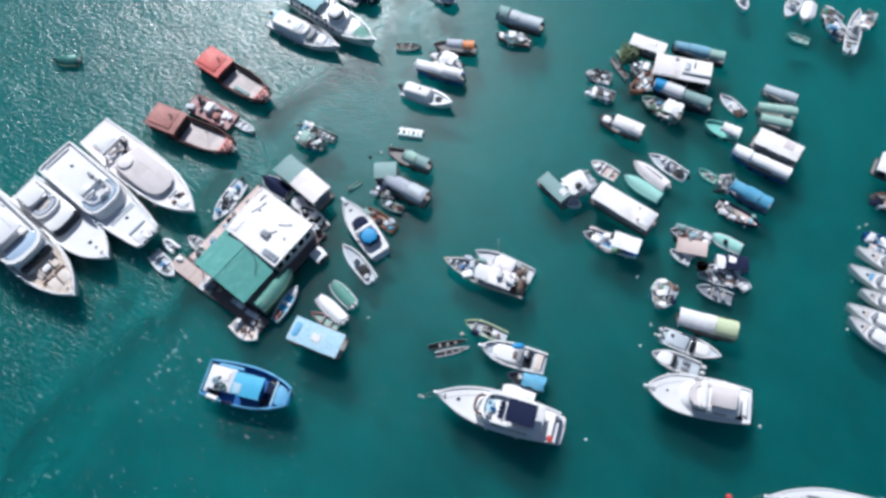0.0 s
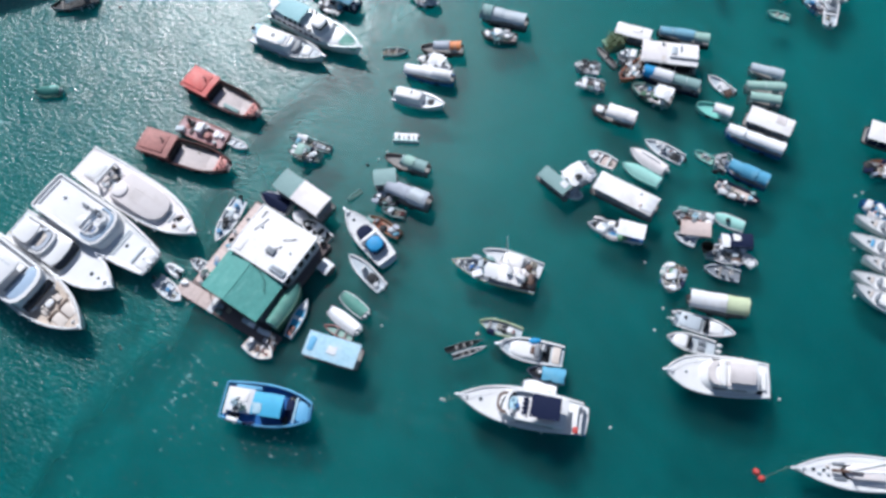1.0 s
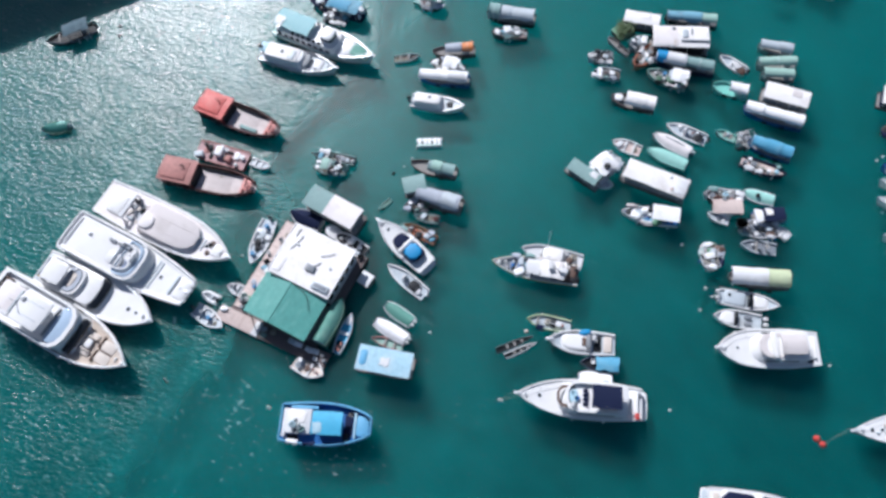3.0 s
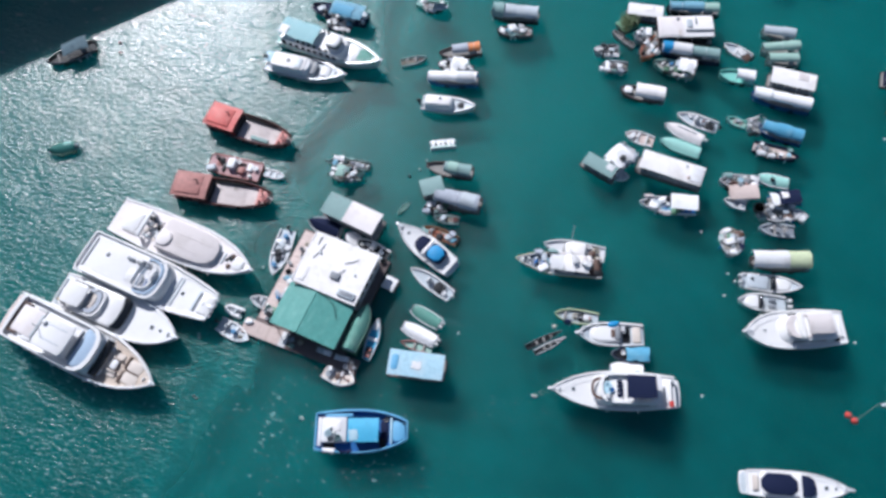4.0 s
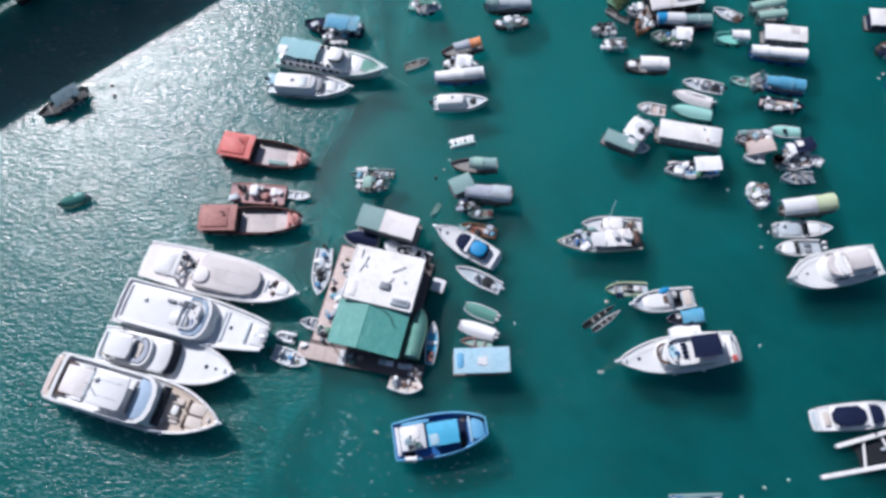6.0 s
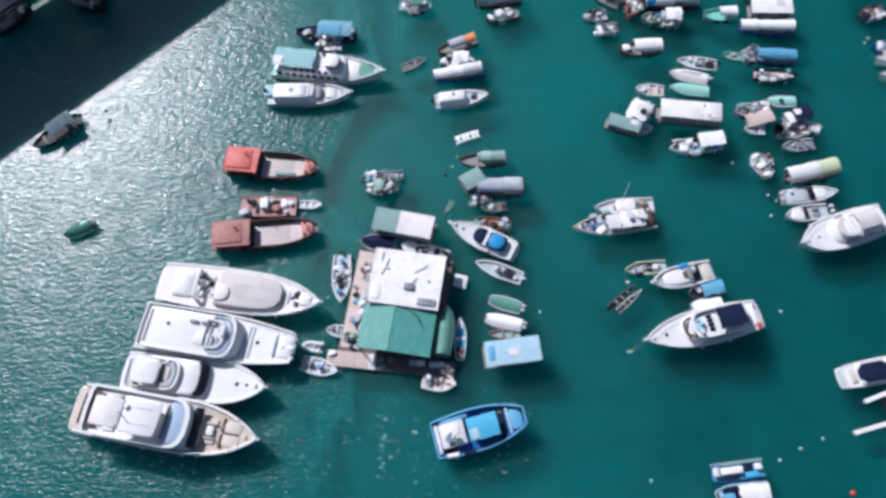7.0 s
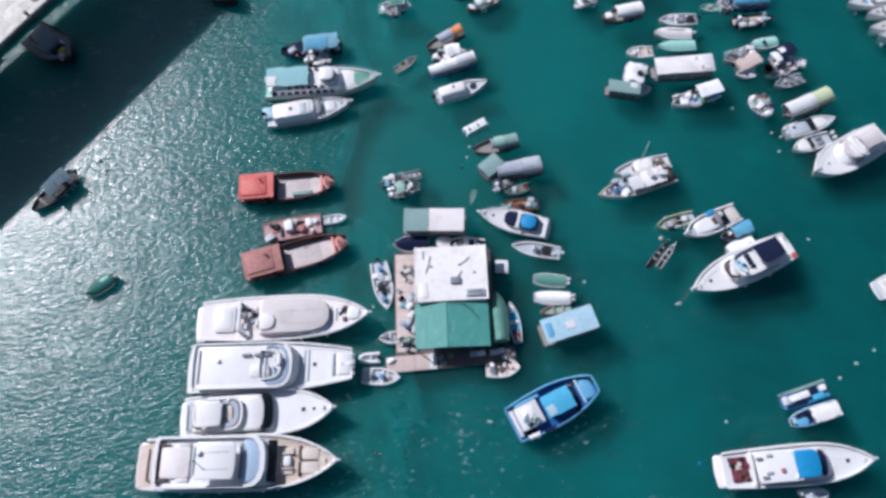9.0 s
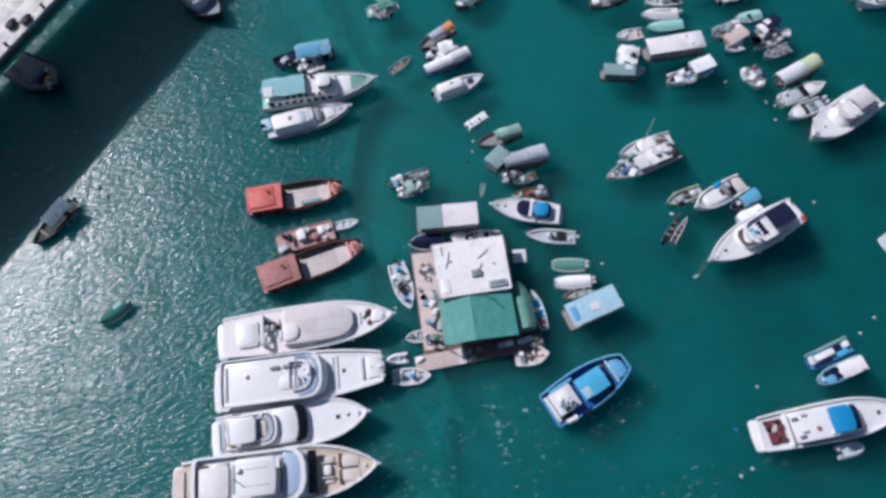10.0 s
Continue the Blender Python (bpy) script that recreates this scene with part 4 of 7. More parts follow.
for f in (0.2, 0.225):
    b.slab("deck_step", f, f + 0.012, -1.9, 1.9, b.dz(f), 0.12, GREYWHITE, 0.03, 0.03)
b.slab("foredeck_bench", 0.375, 0.392, -1.3, 1.3, b.dz(0.36), 0.25, GREYWHITE, 0.05, 0.05)
b.slab("bow_platform", 0.41, 0.49, -1.25, 1.25, b.dz(0.42) + 0.05, 0.14, WHITE, 0.05, 0.15)
for y in (-1.1, -0.4, 0.4, 1.1):
    b.slab("bow_step", 0.48, 0.515, y - 0.2, y + 0.2, b.dz(0.42) + 0.02, 0.1, WHITE, 0.03, 0.05)
b.rails(0.18, 0.49, 0.7, 7)
b.fenders([(-0.25, -1), (0.0, -1), (0.2, -1)])
b.bow_gear()

b = Boat("motor_yacht", "long white sport yacht with a beige foredeck cover", -39.55, 38.26, -55.88, 50.33, 5.6, 2.0, 0.55, stern=0.86, a=0.38, p=3.5, bulwark=0.12, gun=0.22, deck=PINKPAD, rail=WHITE, aft=0.5, category="yacht")
b.platform(1.2, WHITE)
z = b.cabin(-0.15, 0.3, 4.35, 0.8, rf=3.8, lean=1.3, band=(0.2, 0.5), glass=GREYWHITE, material=PINKPAD)
b.slab("foredeck_cover", -0.13, 0.27, -2.12, 2.12, z - 0.08, 0.14, BEIGE, 0.08, 0.4, rf=3.6, label="beige canvas deck cover")
b.slab("coach_screen", -0.14, -0.045, -1.75, 0.35, z + 0.02, 0.3, PINKPAD, 0.14, 0.3, rf=1.3)
b.slab("cover_fold", -0.05, 0.24, 0.55, 0.63, z + 0.05, 0.05, BEIGE, 0.02, 0.02)
b.slab("cover_fold", 0.0, 0.2, -1.0, -0.94, z + 0.05, 0.05, BEIGE, 0.02, 0.02)
for f, y, lx, ly, m in ((-0.205, 0.9, 0.8, 0.6, GREY), (-0.2, -0.2, 0.7, 0.8, GREYWHITE), (-0.245, 0.35, 0.7, 0.6, GREY), (-0.15, 1.05, 0.7, 0.7, BEIGE), (-0.255, 1.2, 0.6, 0.5, DARK), (-0.265, -0.7, 0.6, 0.7, BEIGE), (-0.17, 0.4, 0.5, 0.5, DARK), (-0.225, -1.2, 1.0, 0.4, GREYWHITE), (-0.14, -0.2, 0.4, 0.9, GREY)):
    b.seat(f, y, lx, ly, b.dz(f) + 0.05, m, 0.4)
for f, y in ((-0.21, 0.35), (-0.235, -0.45), (-0.16, -1.25)):
    again("round_table", "yacht", lambda bm: (tube(bm, [(0, 0, 0), (0, 0, 0.5)], 0.07), lump(bm, 0, 0, 0.55, 0.36, 0.36, 0.06, 12)), CREAM, b.root, b.X(f), y, b.dz(f))
b.console(-0.16, -0.7, b.dz(-0.16), OFFWHITE, 1.0)
b.slab("engine_cover", -0.42, -0.29, -1.6, 1.6, b.dz(-0.35), 0.32, WHITE, 0.12, 0.3)
b.slab("sun_pad", -0.4, -0.31, -1.3, 1.3, b.dz(-0.35) + 0.3, 0.08, WHITE, 0.05, 0.3)
for sy in (-1, 1):
    b.slab("radar_arch_leg", -0.27, -0.24, sy * 1.75 - 0.1, sy * 1.75 + 0.1, b.dz(-0.25), 1.3, WHITE, 0.05, 0.05)
b.slab("radar_arch", -0.265, -0.245, -1.8, 1.8, b.dz(-0.25) + 1.25, 0.14, OFFWHITE, 0.05, 0.05)
b.hatch(0.33, 0.0, 0.5)
b.slab("chain_locker", 0.27, 0.28, -0.9, 0.9, b.dz(0.27), 0.14, GREYWHITE, 0.03, 0.03)
b.slab("chain_locker", 0.3, 0.31, -0.75, 0.75, b.dz(0.3), 0.14, GREYWHITE, 0.03, 0.03)
b.slab("bow_pad", 0.375, 0.45, -0.75, 0.75, b.dz(0.4), 0.22, WHITE, 0.09, 0.25, rf=0.8, label="white bow cushion")
for sy in (-1, 1):
    b.slab("pad_trim", 0.345, 0.37, sy * 0.7 - 0.3, sy * 0.7 + 0.3, b.dz(0.36), 0.2, BROWN, 0.05, 0.1)
b.slab("winch", 0.335, 0.36, 0.1, 0.7, b.dz(0.34), 0.3, DARK, 0.08, 0.1)
b.rails(0.1, 0.5, 0.6, 9)
b.fenders([(0.1, -1), (-0.2, -1), (0.25, -1)])
b.bow_gear()


# ---- motor cruisers of the middle berths ----
b = Boat("motor_cruiser", "white motor cruiser with a navy flybridge canopy and blue seats", -7.25, 15.85, 6.5, 12.3, 4.4, 1.5, 0.6, stern=0.78, a=0.42, p=2.5, bulwark=0.15, gun=0.16, deck=WHITE, rail=WHITE, category="yacht", aft=-0.3)
b.platform(0.8, OFFWHITE)
z = b.cabin(-0.36, 0.2, 3.6, 1.35, rf=2.2, lean=1.3, band=(0.4, 0.78), glass=GREYWHITE)
for sy in (-1, 1):
    b.slab("side_window", -0.28, 0.02, sy * 1.74 - 0.03, sy * 1.74 + 0.03, z - 0.8, 0.42, GLASS, 0.02, 0.02)
b.slab("flybridge_floor", -0.38, 0.125, -1.7, 1.7, z - 0.05, 0.16, WHITE, 0.07, 0.3, rf=1.6)
bm = bmesh.new()
outer, inner = plan(b.X(-0.3), b.X(0.12), 3.35, 1.6, 0.3), plan(b.X(-0.29), b.X(0.095), 2.9, 1.3, 0.25)
loft(bm, [[(x, y, z + 0.08) for x, y in outer], [(x, y, z + 0.55) for x, y in outer], [(x, y, z + 0.57) for x, y in inner], [(x, y, z + 0.09) for x, y in inner]], False, False)
b.add("flybridge_coaming", bm, WHITE)
bm = bmesh.new()
outer, inner = plan(b.X(0.04), b.X(0.185), 2.5, 1.2, 0.1), plan(b.X(0.04), b.X(0.165), 1.9, 0.95, 0.1)
loft(bm, [[(x, y, z - 0.1) for x, y in outer], [(x, y, z + 0.12) for x, y in outer], [(x, y, z + 0.12) for x, y in inner], [(x, y, z - 0.1) for x, y in inner]], False, False)
b.add("sun_lounge", bm, BROWN, "dark crescent seat before the flybridge")
b.top_on_posts(-0.315, -0.085, 2.55, z + 1.55, z + 0.1, NAVY, 0.07, 0.1, name="bimini", posts=3, label="navy canvas bimini canopy")
for y in (-0.75, -0.25, 0.25, 0.75):
    b.seat(-0.035, y, 0.42, 0.36, z + 0.12, NAVY, 0.4)
b.slab("table_pad", 0.02, 0.085, -0.75, 0.75, z + 0.12, 0.3, ICEBLUE, 0.08, 0.4, rf=0.5, label="pale blue rounded pad")
b.seat(0.03, 0.2, 0.7, 0.5, z + 0.2, HULLBLUE, 0.0)
b.seat(0.06, -0.35, 0.4, 0.6, z + 0.2, HULLBLUE, 0.0)
b.console(0.05, 0.95, z + 0.12, OFFWHITE, 0.6)
b.seat(-0.43, 0, 0.7, 2.6, b.dz(-0.42), WHITE, 0.5, "sofa")
b.slab("ensign", -0.475, -0.435, 1.1, 1.8, b.top(0.05) + 0.5, 0.1, REDBUOY, 0.04, 0.08, label="furled red flag")
b.seat(-0.475, -1.0, 0.5, 0.6, b.dz(-0.45), GREY, 0.0)
b.mast(-0.455, 1.5, b.dz(-0.45), 1.2, 0.02)
b.hatch(0.32, 0, 0.45)
b.rails(0.0, 0.5, 0.6, 9)
b.fenders([(-0.2, 1), (0.05, 1)])
b.bow_gear()

b = Boat("motor_cruiser", "white motor cruiser with a beige canvas top and smooth foredeck", 16.0, 17.19, 27.27, 15.18, 4.5, 1.6, 0.5, stern=0.82, a=0.4, p=3.6, bulwark=0.12, gun=0.16, deck=WHITE, rail=WHITE, category="yacht", aft=-0.2)
b.platform(0.5, OFFWHITE)
z = b.cabin(-0.36, 0.2, 3.4, 1.3, rf=2.4, lean=1.4, band=(0.35, 0.7), glass=GREYWHITE)
for sy in (-1, 1):
    for f0, f1 in ((-0.26, -0.1), (-0.07, 0.06)):
        b.slab("side_window", f0, f1, sy * 1.63 - 0.03, sy * 1.63 + 0.03, z - 0.75, 0.42, GLASS, 0.02, 0.02)
b.slab("flybridge_floor", -0.37, 0.05, -1.65, 1.65, z - 0.04, 0.16, WHITE, 0.07, 0.3, rf=1.2)
bm = bmesh.new()
outer, inner = plan(b.X(-0.1), b.X(0.115), 2.9, 1.3, 0.1), plan(b.X(-0.1), b.X(0.06), 2.3, 1.0, 0.1)
loft(bm, [[(x, y, z - 0.1) for x, y in outer], [(x - 0.15, y * 0.95, z + 0.22) for x, y in outer], [(x - 0.15, y * 0.95, z + 0.22) for x, y in inner], [(x, y, z - 0.1) for x, y in inner]], False, False)
b.add("curved_screen", bm, BEIGE, "beige canvas over the curved screen")
b.slab("arch_foot", -0.06, 0.01, -1.5, 1.5, z + 0.1, 0.4, WHITE, 0.12, 0.2, rf=0.4)
b.top_on_posts(-0.315, -0.075, 2.2, z + 0.8, z + 0.1, BEIGE, 0.08, 0.2, name="bimini", posts=3, label="beige canvas bimini top")
b.seat(-0.12, 0, 0.6, 1.8, z + 0.12, WHITE, 0.4)
b.seat(-0.25, 0, 0.8, 2.0, z + 0.12, CREAM, 0.3)
b.seat(-0.42, 0, 0.6, 2.4, b.dz(-0.42), WHITE, 0.4, "sofa")
for y in (0.9, 1.45):
    b.seat(-0.39, y, 0.5, 0.35, b.dz(-0.42), DARK, 0.2)
b.hatch(0.3, 0, 0.3)
b.rails(0.05, 0.5, 0.55, 8)
b.fenders([(-0.25, -1), (0.1, -1), (0.3, -1)])
b.bow_gear()

b = Boat("motor_cruiser", "long white motor cruiser with blue canopy and maroon cushions", -6.03, -10.40, -20.25, -0.79, 4.4, 1.35, 0.55, stern=0.86, a=0.5, p=2.9, bulwark=0.3, gun=0.16, deck=OFFWHITE, rail=WHITE, category="yacht", aft=-0.9)
b.platform(0.9, PINKPAD)
z = b.cabin(-0.29, 0.24, 3.5, 0.9, rf=2.0, lean=1.2, band=None)
for sy in (-1, 1):
    b.slab("side_window", -0.2, 0.1, sy * 1.72 - 0.03, sy * 1.72 + 0.03, z - 0.6, 0.3, GLASS, 0.02, 0.02)
b.slab("flybridge_floor", -0.3, 0.16, -1.7, 1.7, z - 0.04, 0.16, WHITE, 0.07, 0.3, rf=1.0)
b.top_on_posts(-0.065, 0.1, 2.9, z + 1.1, z + 0.1, BLUETARP, 0.14, rf=0.7, name="bimini", label="bright blue canvas canopy")
b.slab("screen", 0.12, 0.165, -1.4, 1.4, z + 0.05, 0.4, NAVY, 0.08, 0.1, rf=0.5)
for f, y in ((-0.27, 0.9), (-0.25, -1.1), (-0.2, 1.2), (-0.22, -0.6)):
    b.seat(f, y, 0.6, 0.35, z + 0.1, (GREY, GREYWHITE)[f > -0.23], 0.25)
b.slab("cockpit_sole", -0.455, -0.335, -1.35, 1.35, b.dz(-0.4) - 0.01, 0.05, MAROON, 0.02, 0.1, label="maroon cockpit carpet")
for f, y, m in ((-0.44, 0.5, DARK), (-0.37, 1.0, DARK), (-0.35, -1.0, BROWN), (-0.4, 0.2, CREAM), (-0.38, -0.5, BROWN)):
    b.seat(f, y, 0.5, 0.5, b.dz(f) + 0.05, m, 0.3)
for f, y, lx, ly in ((-0.42, 0.9, 0.9, 0.8), (-0.37, -0.3, 0.8, 0.8), (-0.42, -1.0, 0.8, 0.6), (-0.35, 0.4, 0.6, 0.7)):
    b.seat(f, y, lx, ly, b.dz(f) + 0.02, MAROON, 0.35)
b.slab("cockpit_table", -0.41, -0.385, 0.3, 0.8, b.dz(-0.3) + 0.25, 0.2, CREAM, 0.05, 0.1)
b.seat(-0.445, 1.1, 0.5, 0.5, b.dz(-0.44) + 0.02, DARK, 0.2)
b.slab("bulkhead", -0.325, -0.31, -1.8, 1.8, b.dz(-0.2), 0.7, WHITE, 0.06, 0.05)
b.seat(-0.13, -0.5, 0.5, 0.5, z + 0.1, OLDRED, 0.0)
b.dome(-0.04, -1.2, z + 0.12, 0.25)
b.hatch(0.33, 0, 0.5)
b.rails(0.1, 0.5, 0.55, 8)
b.bow_gear()

b = Boat("motor_cruiser", "white motor cruiser with navy covers over cockpit and windscreen", 20.66, -1.5, 10.02, 1.8, 3.0, 0.9, 0.4, stern=0.86, a=0.42, p=2.6, bulwark=0.1, gun=0.14, deck=WHITE, rail=GREY, category="yacht", aft=-0.7)
b.platform(0.8, GREYWHITE)
z = b.cabin(-0.37, 0.2, 2.5, 0.45, rf=1.6, lean=0.9, band=None)
b.seat(-0.42, 0.0, 0.5, 1.6, b.dz(-0.42), CREAM, 0.25, "sofa")
b.slab("cockpit_cover", -0.38, -0.02, -1.1, 1.1, z - 0.05, 0.3, NAVY, 0.14, 0.7, label="navy canvas cockpit cover")
b.slab("windscreen_cover", 0.02, 0.16, -1.1, 1.1, z - 0.06, 0.24, NAVY, 0.1, 0.2, rf=1.1, label="navy canvas windscreen cover")
b.slab("radar_arch", -0.015, 0.015, -1.35, 1.35, z + 0.2, 0.16, WHITE, 0.05, 0.05)
for y in (-0.7, 0.7):
    b.slab("cover_seam", -0.34, -0.04, y - 0.02, y + 0.02, z + 0.25, 0.025, NAVY, 0.01, 0.01)
b.hatch(0.27, 0, 0.45)
b.hatch(0.36, 0, 0.3)
b.rails(0.1, 0.5, 0.5, 7)
b.bow_gear()

b = Boat("motor_cruiser", "white sport cruiser with a bright blue cockpit cover and navy screen", -20.43, 40.33, -15.03, 33.01, 3.1, 0.95, 0.45, stern=0.84, a=0.48, p=2.1, bulwark=0.1, gun=0.14, deck=WHITE, rail=WHITE, category="yacht", aft=-0.3)
b.platform(0.5, OFFWHITE)
z = b.cabin(-0.35, 0.16, 2.3, 0.6, rf=1.5, lean=0.9, band=None)
b.slab("windscreen_cover", -0.06, 0.13, -1.05, 1.05, z - 0.05, 0.22, NAVY, 0.1, 0.3, rf=1.1, label="navy canvas over the windscreen")
b.slab("radar_arch", -0.1, -0.06, -1.3, 1.3, z + 0.25, 0.14, WHITE, 0.05, 0.05)
b.slab("cockpit_cover", -0.34, -0.11, -1.0, 1.0, z, 0.42, BLUETARP, 0.22, 0.5, label="bright blue tarpaulin over the cockpit")
b.slab("cover_skirt", -0.37, -0.1, -1.12, 1.12, z - 0.05, 0.16, NAVY, 0.06, 0.4)
b.hatch(0.3, 0, 0.4)
b.rails(0.12, 0.5, 0.5, 6)
b.bow_gear()

b = Boat("motor_cruiser", "white cabin cruiser with a dark open cockpit, rafted to smaller boats", -2.4, 21.55, 5.0, 19.6, 2.8, 1.0, 0.45, stern=0.86, a=0.42, p=3.2, bulwark=0.35, gun=0.16, deck=GREYWHITE, rail=WHITE, category="yacht")
loose("bundle", b.root.matrix_basis @ pose(-0.3, -1.1, b.top(0.5), 0, 0, 10) @ Matrix.Diagonal((1.4, 1.2, 1.3, 1)), BLUETARP)
z = b.cabin(-0.16, 0.36, 2.0, 0.55, rf=1.5, lean=0.6, band=None)
b.slab("windscreen", -0.14, -0.06, -0.85, 0.85, z - 0.03, 0.4, GREY, 0.12, 0.2)
b.slab("cabin_hatch", -0.08, 0.0, -0.5, 0.5, z - 0.02, 0.12, BROWN, 0.04, 0.1)
b.slab("cockpit_sole", -0.3, -0.18, -1.0, 1.0, b.dz(-0.25) - 0.02, 0.06, DARK, 0.02, 0.1)
b.seat(-0.38, 0, 0.8, 1.9, b.dz(-0.38), CREAM, 0.35, "sofa")
b.console(-0.2, -0.5, b.dz(-0.2), OFFWHITE, 0.7)
b.slab("side_window", -0.1, 0.15, -1.12, -1.08, b.dz(0) + 0.2, 0.24, GLASS, 0.02, 0.02)
b.rails(0.1, 0.5, 0.45, 6)
b.bow_gear()

b = Boat("motor_yacht", "white yacht with a pale teal upper deck awning and turquoise bow", -18.21, 65.03, -31.20, 74.46, 4.3, 1.4, 0.9, stern=0.9, a=0.55, p=1.9, bulwark=0.3, gun=0.16, deck=AQUA, hull=WHITE, rail=TURQ, category="yacht")
z = b.cabin(-0.46, 0.2, 3.7, 1.35, rf=1.5, lean=0.6, band=None, material=WHITE)
b.top_on_posts(-0.465, -0.1, 3.0, z + 0.75, z, PALETEAL, 0.08, 0.12, name="awning", posts=4, label="pale teal deck awning")
b.sheet_patch(-0.46, -0.38, 3.0, z + 0.75, 0.12, 0.02, 0.5, OFFWHITE)
for sy in (-1, 1):
    for k in range(8):
        b.slab("cabin_window", -0.36 + 0.062 * k, -0.325 + 0.062 * k, sy * 1.82 - 0.06, sy * 1.82 + 0.06, z - 0.95, 0.5, GLASS, 0.02, 0.02)
    # dark blocks added under the awning's edge for the dim interior below it
    for k in range(6):
        b.slab("deck_window", -0.28 + 0.055 * k, -0.25 + 0.055 * k, sy * 1.45 - 0.25, sy * 1.45 + 0.05, z - 0.02, 0.3, GLASS, 0.04, 0.04)
    b.slab("side_door", -0.43, -0.39, sy * 1.82 - 0.06, sy * 1.82 + 0.06, z - 1.0, 0.8, GLASS, 0.02, 0.02)
b.slab("wheelhouse", 0.0, 0.12, -1.05, 1.05, z - 0.03, 1.1, WHITE, 0.1, 0.3, rf=0.6)
b.slab("wheelhouse_window", -0.002, 0.124, -1.07, 1.07, z + 0.35, 0.4, GLASS, 0.05, 0.4, rf=0.6)
b.slab("foredeck_cover", 0.15, 0.32, -1.5, 1.5, b.dz(0.24) - 0.1, 0.4, WHITE, 0.2, 0.3, rf=1.6)
b.slab("engine_hatch", -0.49, -0.44, -0.5, 0.5, z - 0.02, 0.4, GREENGREY, 0.06, 0.08)
b.slab("bow_deck", 0.28, 0.47, -0.9, 0.9, b.dz(0.4) - 0.05, 0.09, GREENTARP, 0.02, 0.1)
b.rails(0.1, 0.5, 0.6, 7)
b.fenders([(-0.3, -1), (-0.1, -1), (0.1, -1)])
b.bow_gear()

b = Boat("motor_cruiser", "white cabin cruiser with navy hull stripe and clear foredeck", -23.58, 64.47, -33.99, 70.13, 3.5, 1.15, 0.6, stern=0.84, a=0.5, p=2.0, bulwark=0.28, gun=0.14, deck=GREYWHITE, rail=NAVY, category="yacht")
z = b.cabin(-0.42, 0.12, 2.9, 1.3, rf=0.9, lean=0.6, band=(0.35, 0.8), side=0.34)
b.slab("roof_panel", -0.4, 0.02, -1.12, 1.12, z - 0.03, 0.14, ROOFWHITE, 0.05, 0.2)
b.slab("roof_hatch", -0.22, -0.18, -0.2, 0.3, z + 0.1, 0.12, GREY, 0.04, 0.05)
b.slab("stern_cloth", -0.54, -0.43, -0.2, 1.5, b.top(0.05) + 0.1, 0.12, ICEBLUE, 0.05, 0.15, label="pale blue cloth over the stern")
b.slab("roof_locker", -0.1, -0.02, -0.9, 0.6, z + 0.1, 0.1, GREYWHITE, 0.04, 0.05)
b.slab("windscreen", 0.08, 0.16, -1.1, 1.1, z - 0.75, 0.35, GREY, 0.15, 0.2, rf=0.5)
b.slab("fore_locker", 0.2, 0.32, -0.8, 0.8, b.dz(0.25), 0.28, OFFWHITE, 0.08, 0.15)
b.hatch(0.39, 0, 0.4)
b.rails(0.1, 0.5, 0.55, 7)
b.fenders([(-0.3, -1), (-0.05, -1), (0.2, -1), (0.3, -1)])
b.bow_gear()
b.outboard(0.5, DARK)

b = Boat("sailing_yacht", "long white sailing yacht moored by its bow to red buoys", 27.54, 6.02, 40.68, 4.3, 3.7, 1.2, 0.5, stern=0.7, a=0.5, p=1.75, bulwark=0.08, gun=0.14, deck=WHITE, rail=GREYWHITE, category="yacht")
z = b.cabin(-0.2, 0.16, 1.7, 0.4, rf=1.6, lean=0.7, band=(0.3, 0.8), material=PINKPAD)
for f, s in ((0.35, 0.45), (0.27, 0.4), (0.42, 0.25)):
    b.hatch(f, 0.0, s)
b.slab("foredeck_boards", -0.02, 0.22, -0.16, 0.16, b.dz(0.2) + 0.35, 0.12, BROWN, 0.05, 0.08)
for y in (-0.75, 0.75):
    b.slab("deck_window", 0.1, 0.2, y - 0.12, y + 0.12, b.dz(0.15), 0.16, GREY, 0.04, 0.08)
for f, y in ((0.24, 0.35), (0.24, -0.4), (0.31, 0.3)):
    b.seat(f, y, 0.35, 0.25, b.dz(f), (CREAM, GREYWHITE)[y > 0])
b.slab("cockpit", -0.42, -0.22, -0.9, 0.9, b.dz(-0.3), 0.12, TEAK, 0.03, 0.2)
b.mast(0.08, 0, 1.0, 13.0, 0.09)
bm = bmesh.new()
tube(bm, [(b.X(0.07), 0, 2.3), (b.X(-0.3), 0, 2.4)], 0.11)
b.add("boom", bm, WHITETARP)
b.rails(-0.1, 0.5, 0.5, 9)
b.bow_gear()


# ---- blue work boat, red lighters ----
b = Boat("work_boat", "blue wooden work boat with a sky blue roof and blunt bow", -24.2, 14.85, -34.6, 17.15, 4.9, 1.5, 0.6, stern=0.86, a=0.42, p=2.2, tip=0.42, bulwark=0.75, gun=0.2, hull=HULLBLUE, deck=HULLBLUE, rail=PALEBLUE)
bm = bmesh.new()
side = [((s / 16 - 0.5) * b.L, -b.half(s / 16) + 0.11, b.top(s / 16) + 0.02) for s in range(17)]
tube(bm, side + [(x, -y, z) for x, y, z in side[::-1]] + side[:1], 0.11, 6)
b.add("gunwale", bm, PALEBLUE, "pale blue worn gunwale")
b.top_on_posts(-0.13, 0.2, 2.6, 2.6, b.dz(0) - 0.05, SKYBLUE, 0.08, 0.14, name="roof", posts=3, label="sky blue tarpaulin roof")
b.sheet_patch(-0.12, -0.02, 2.6, 2.6, 0.14, 0.06, 0.5, ICEBLUE)
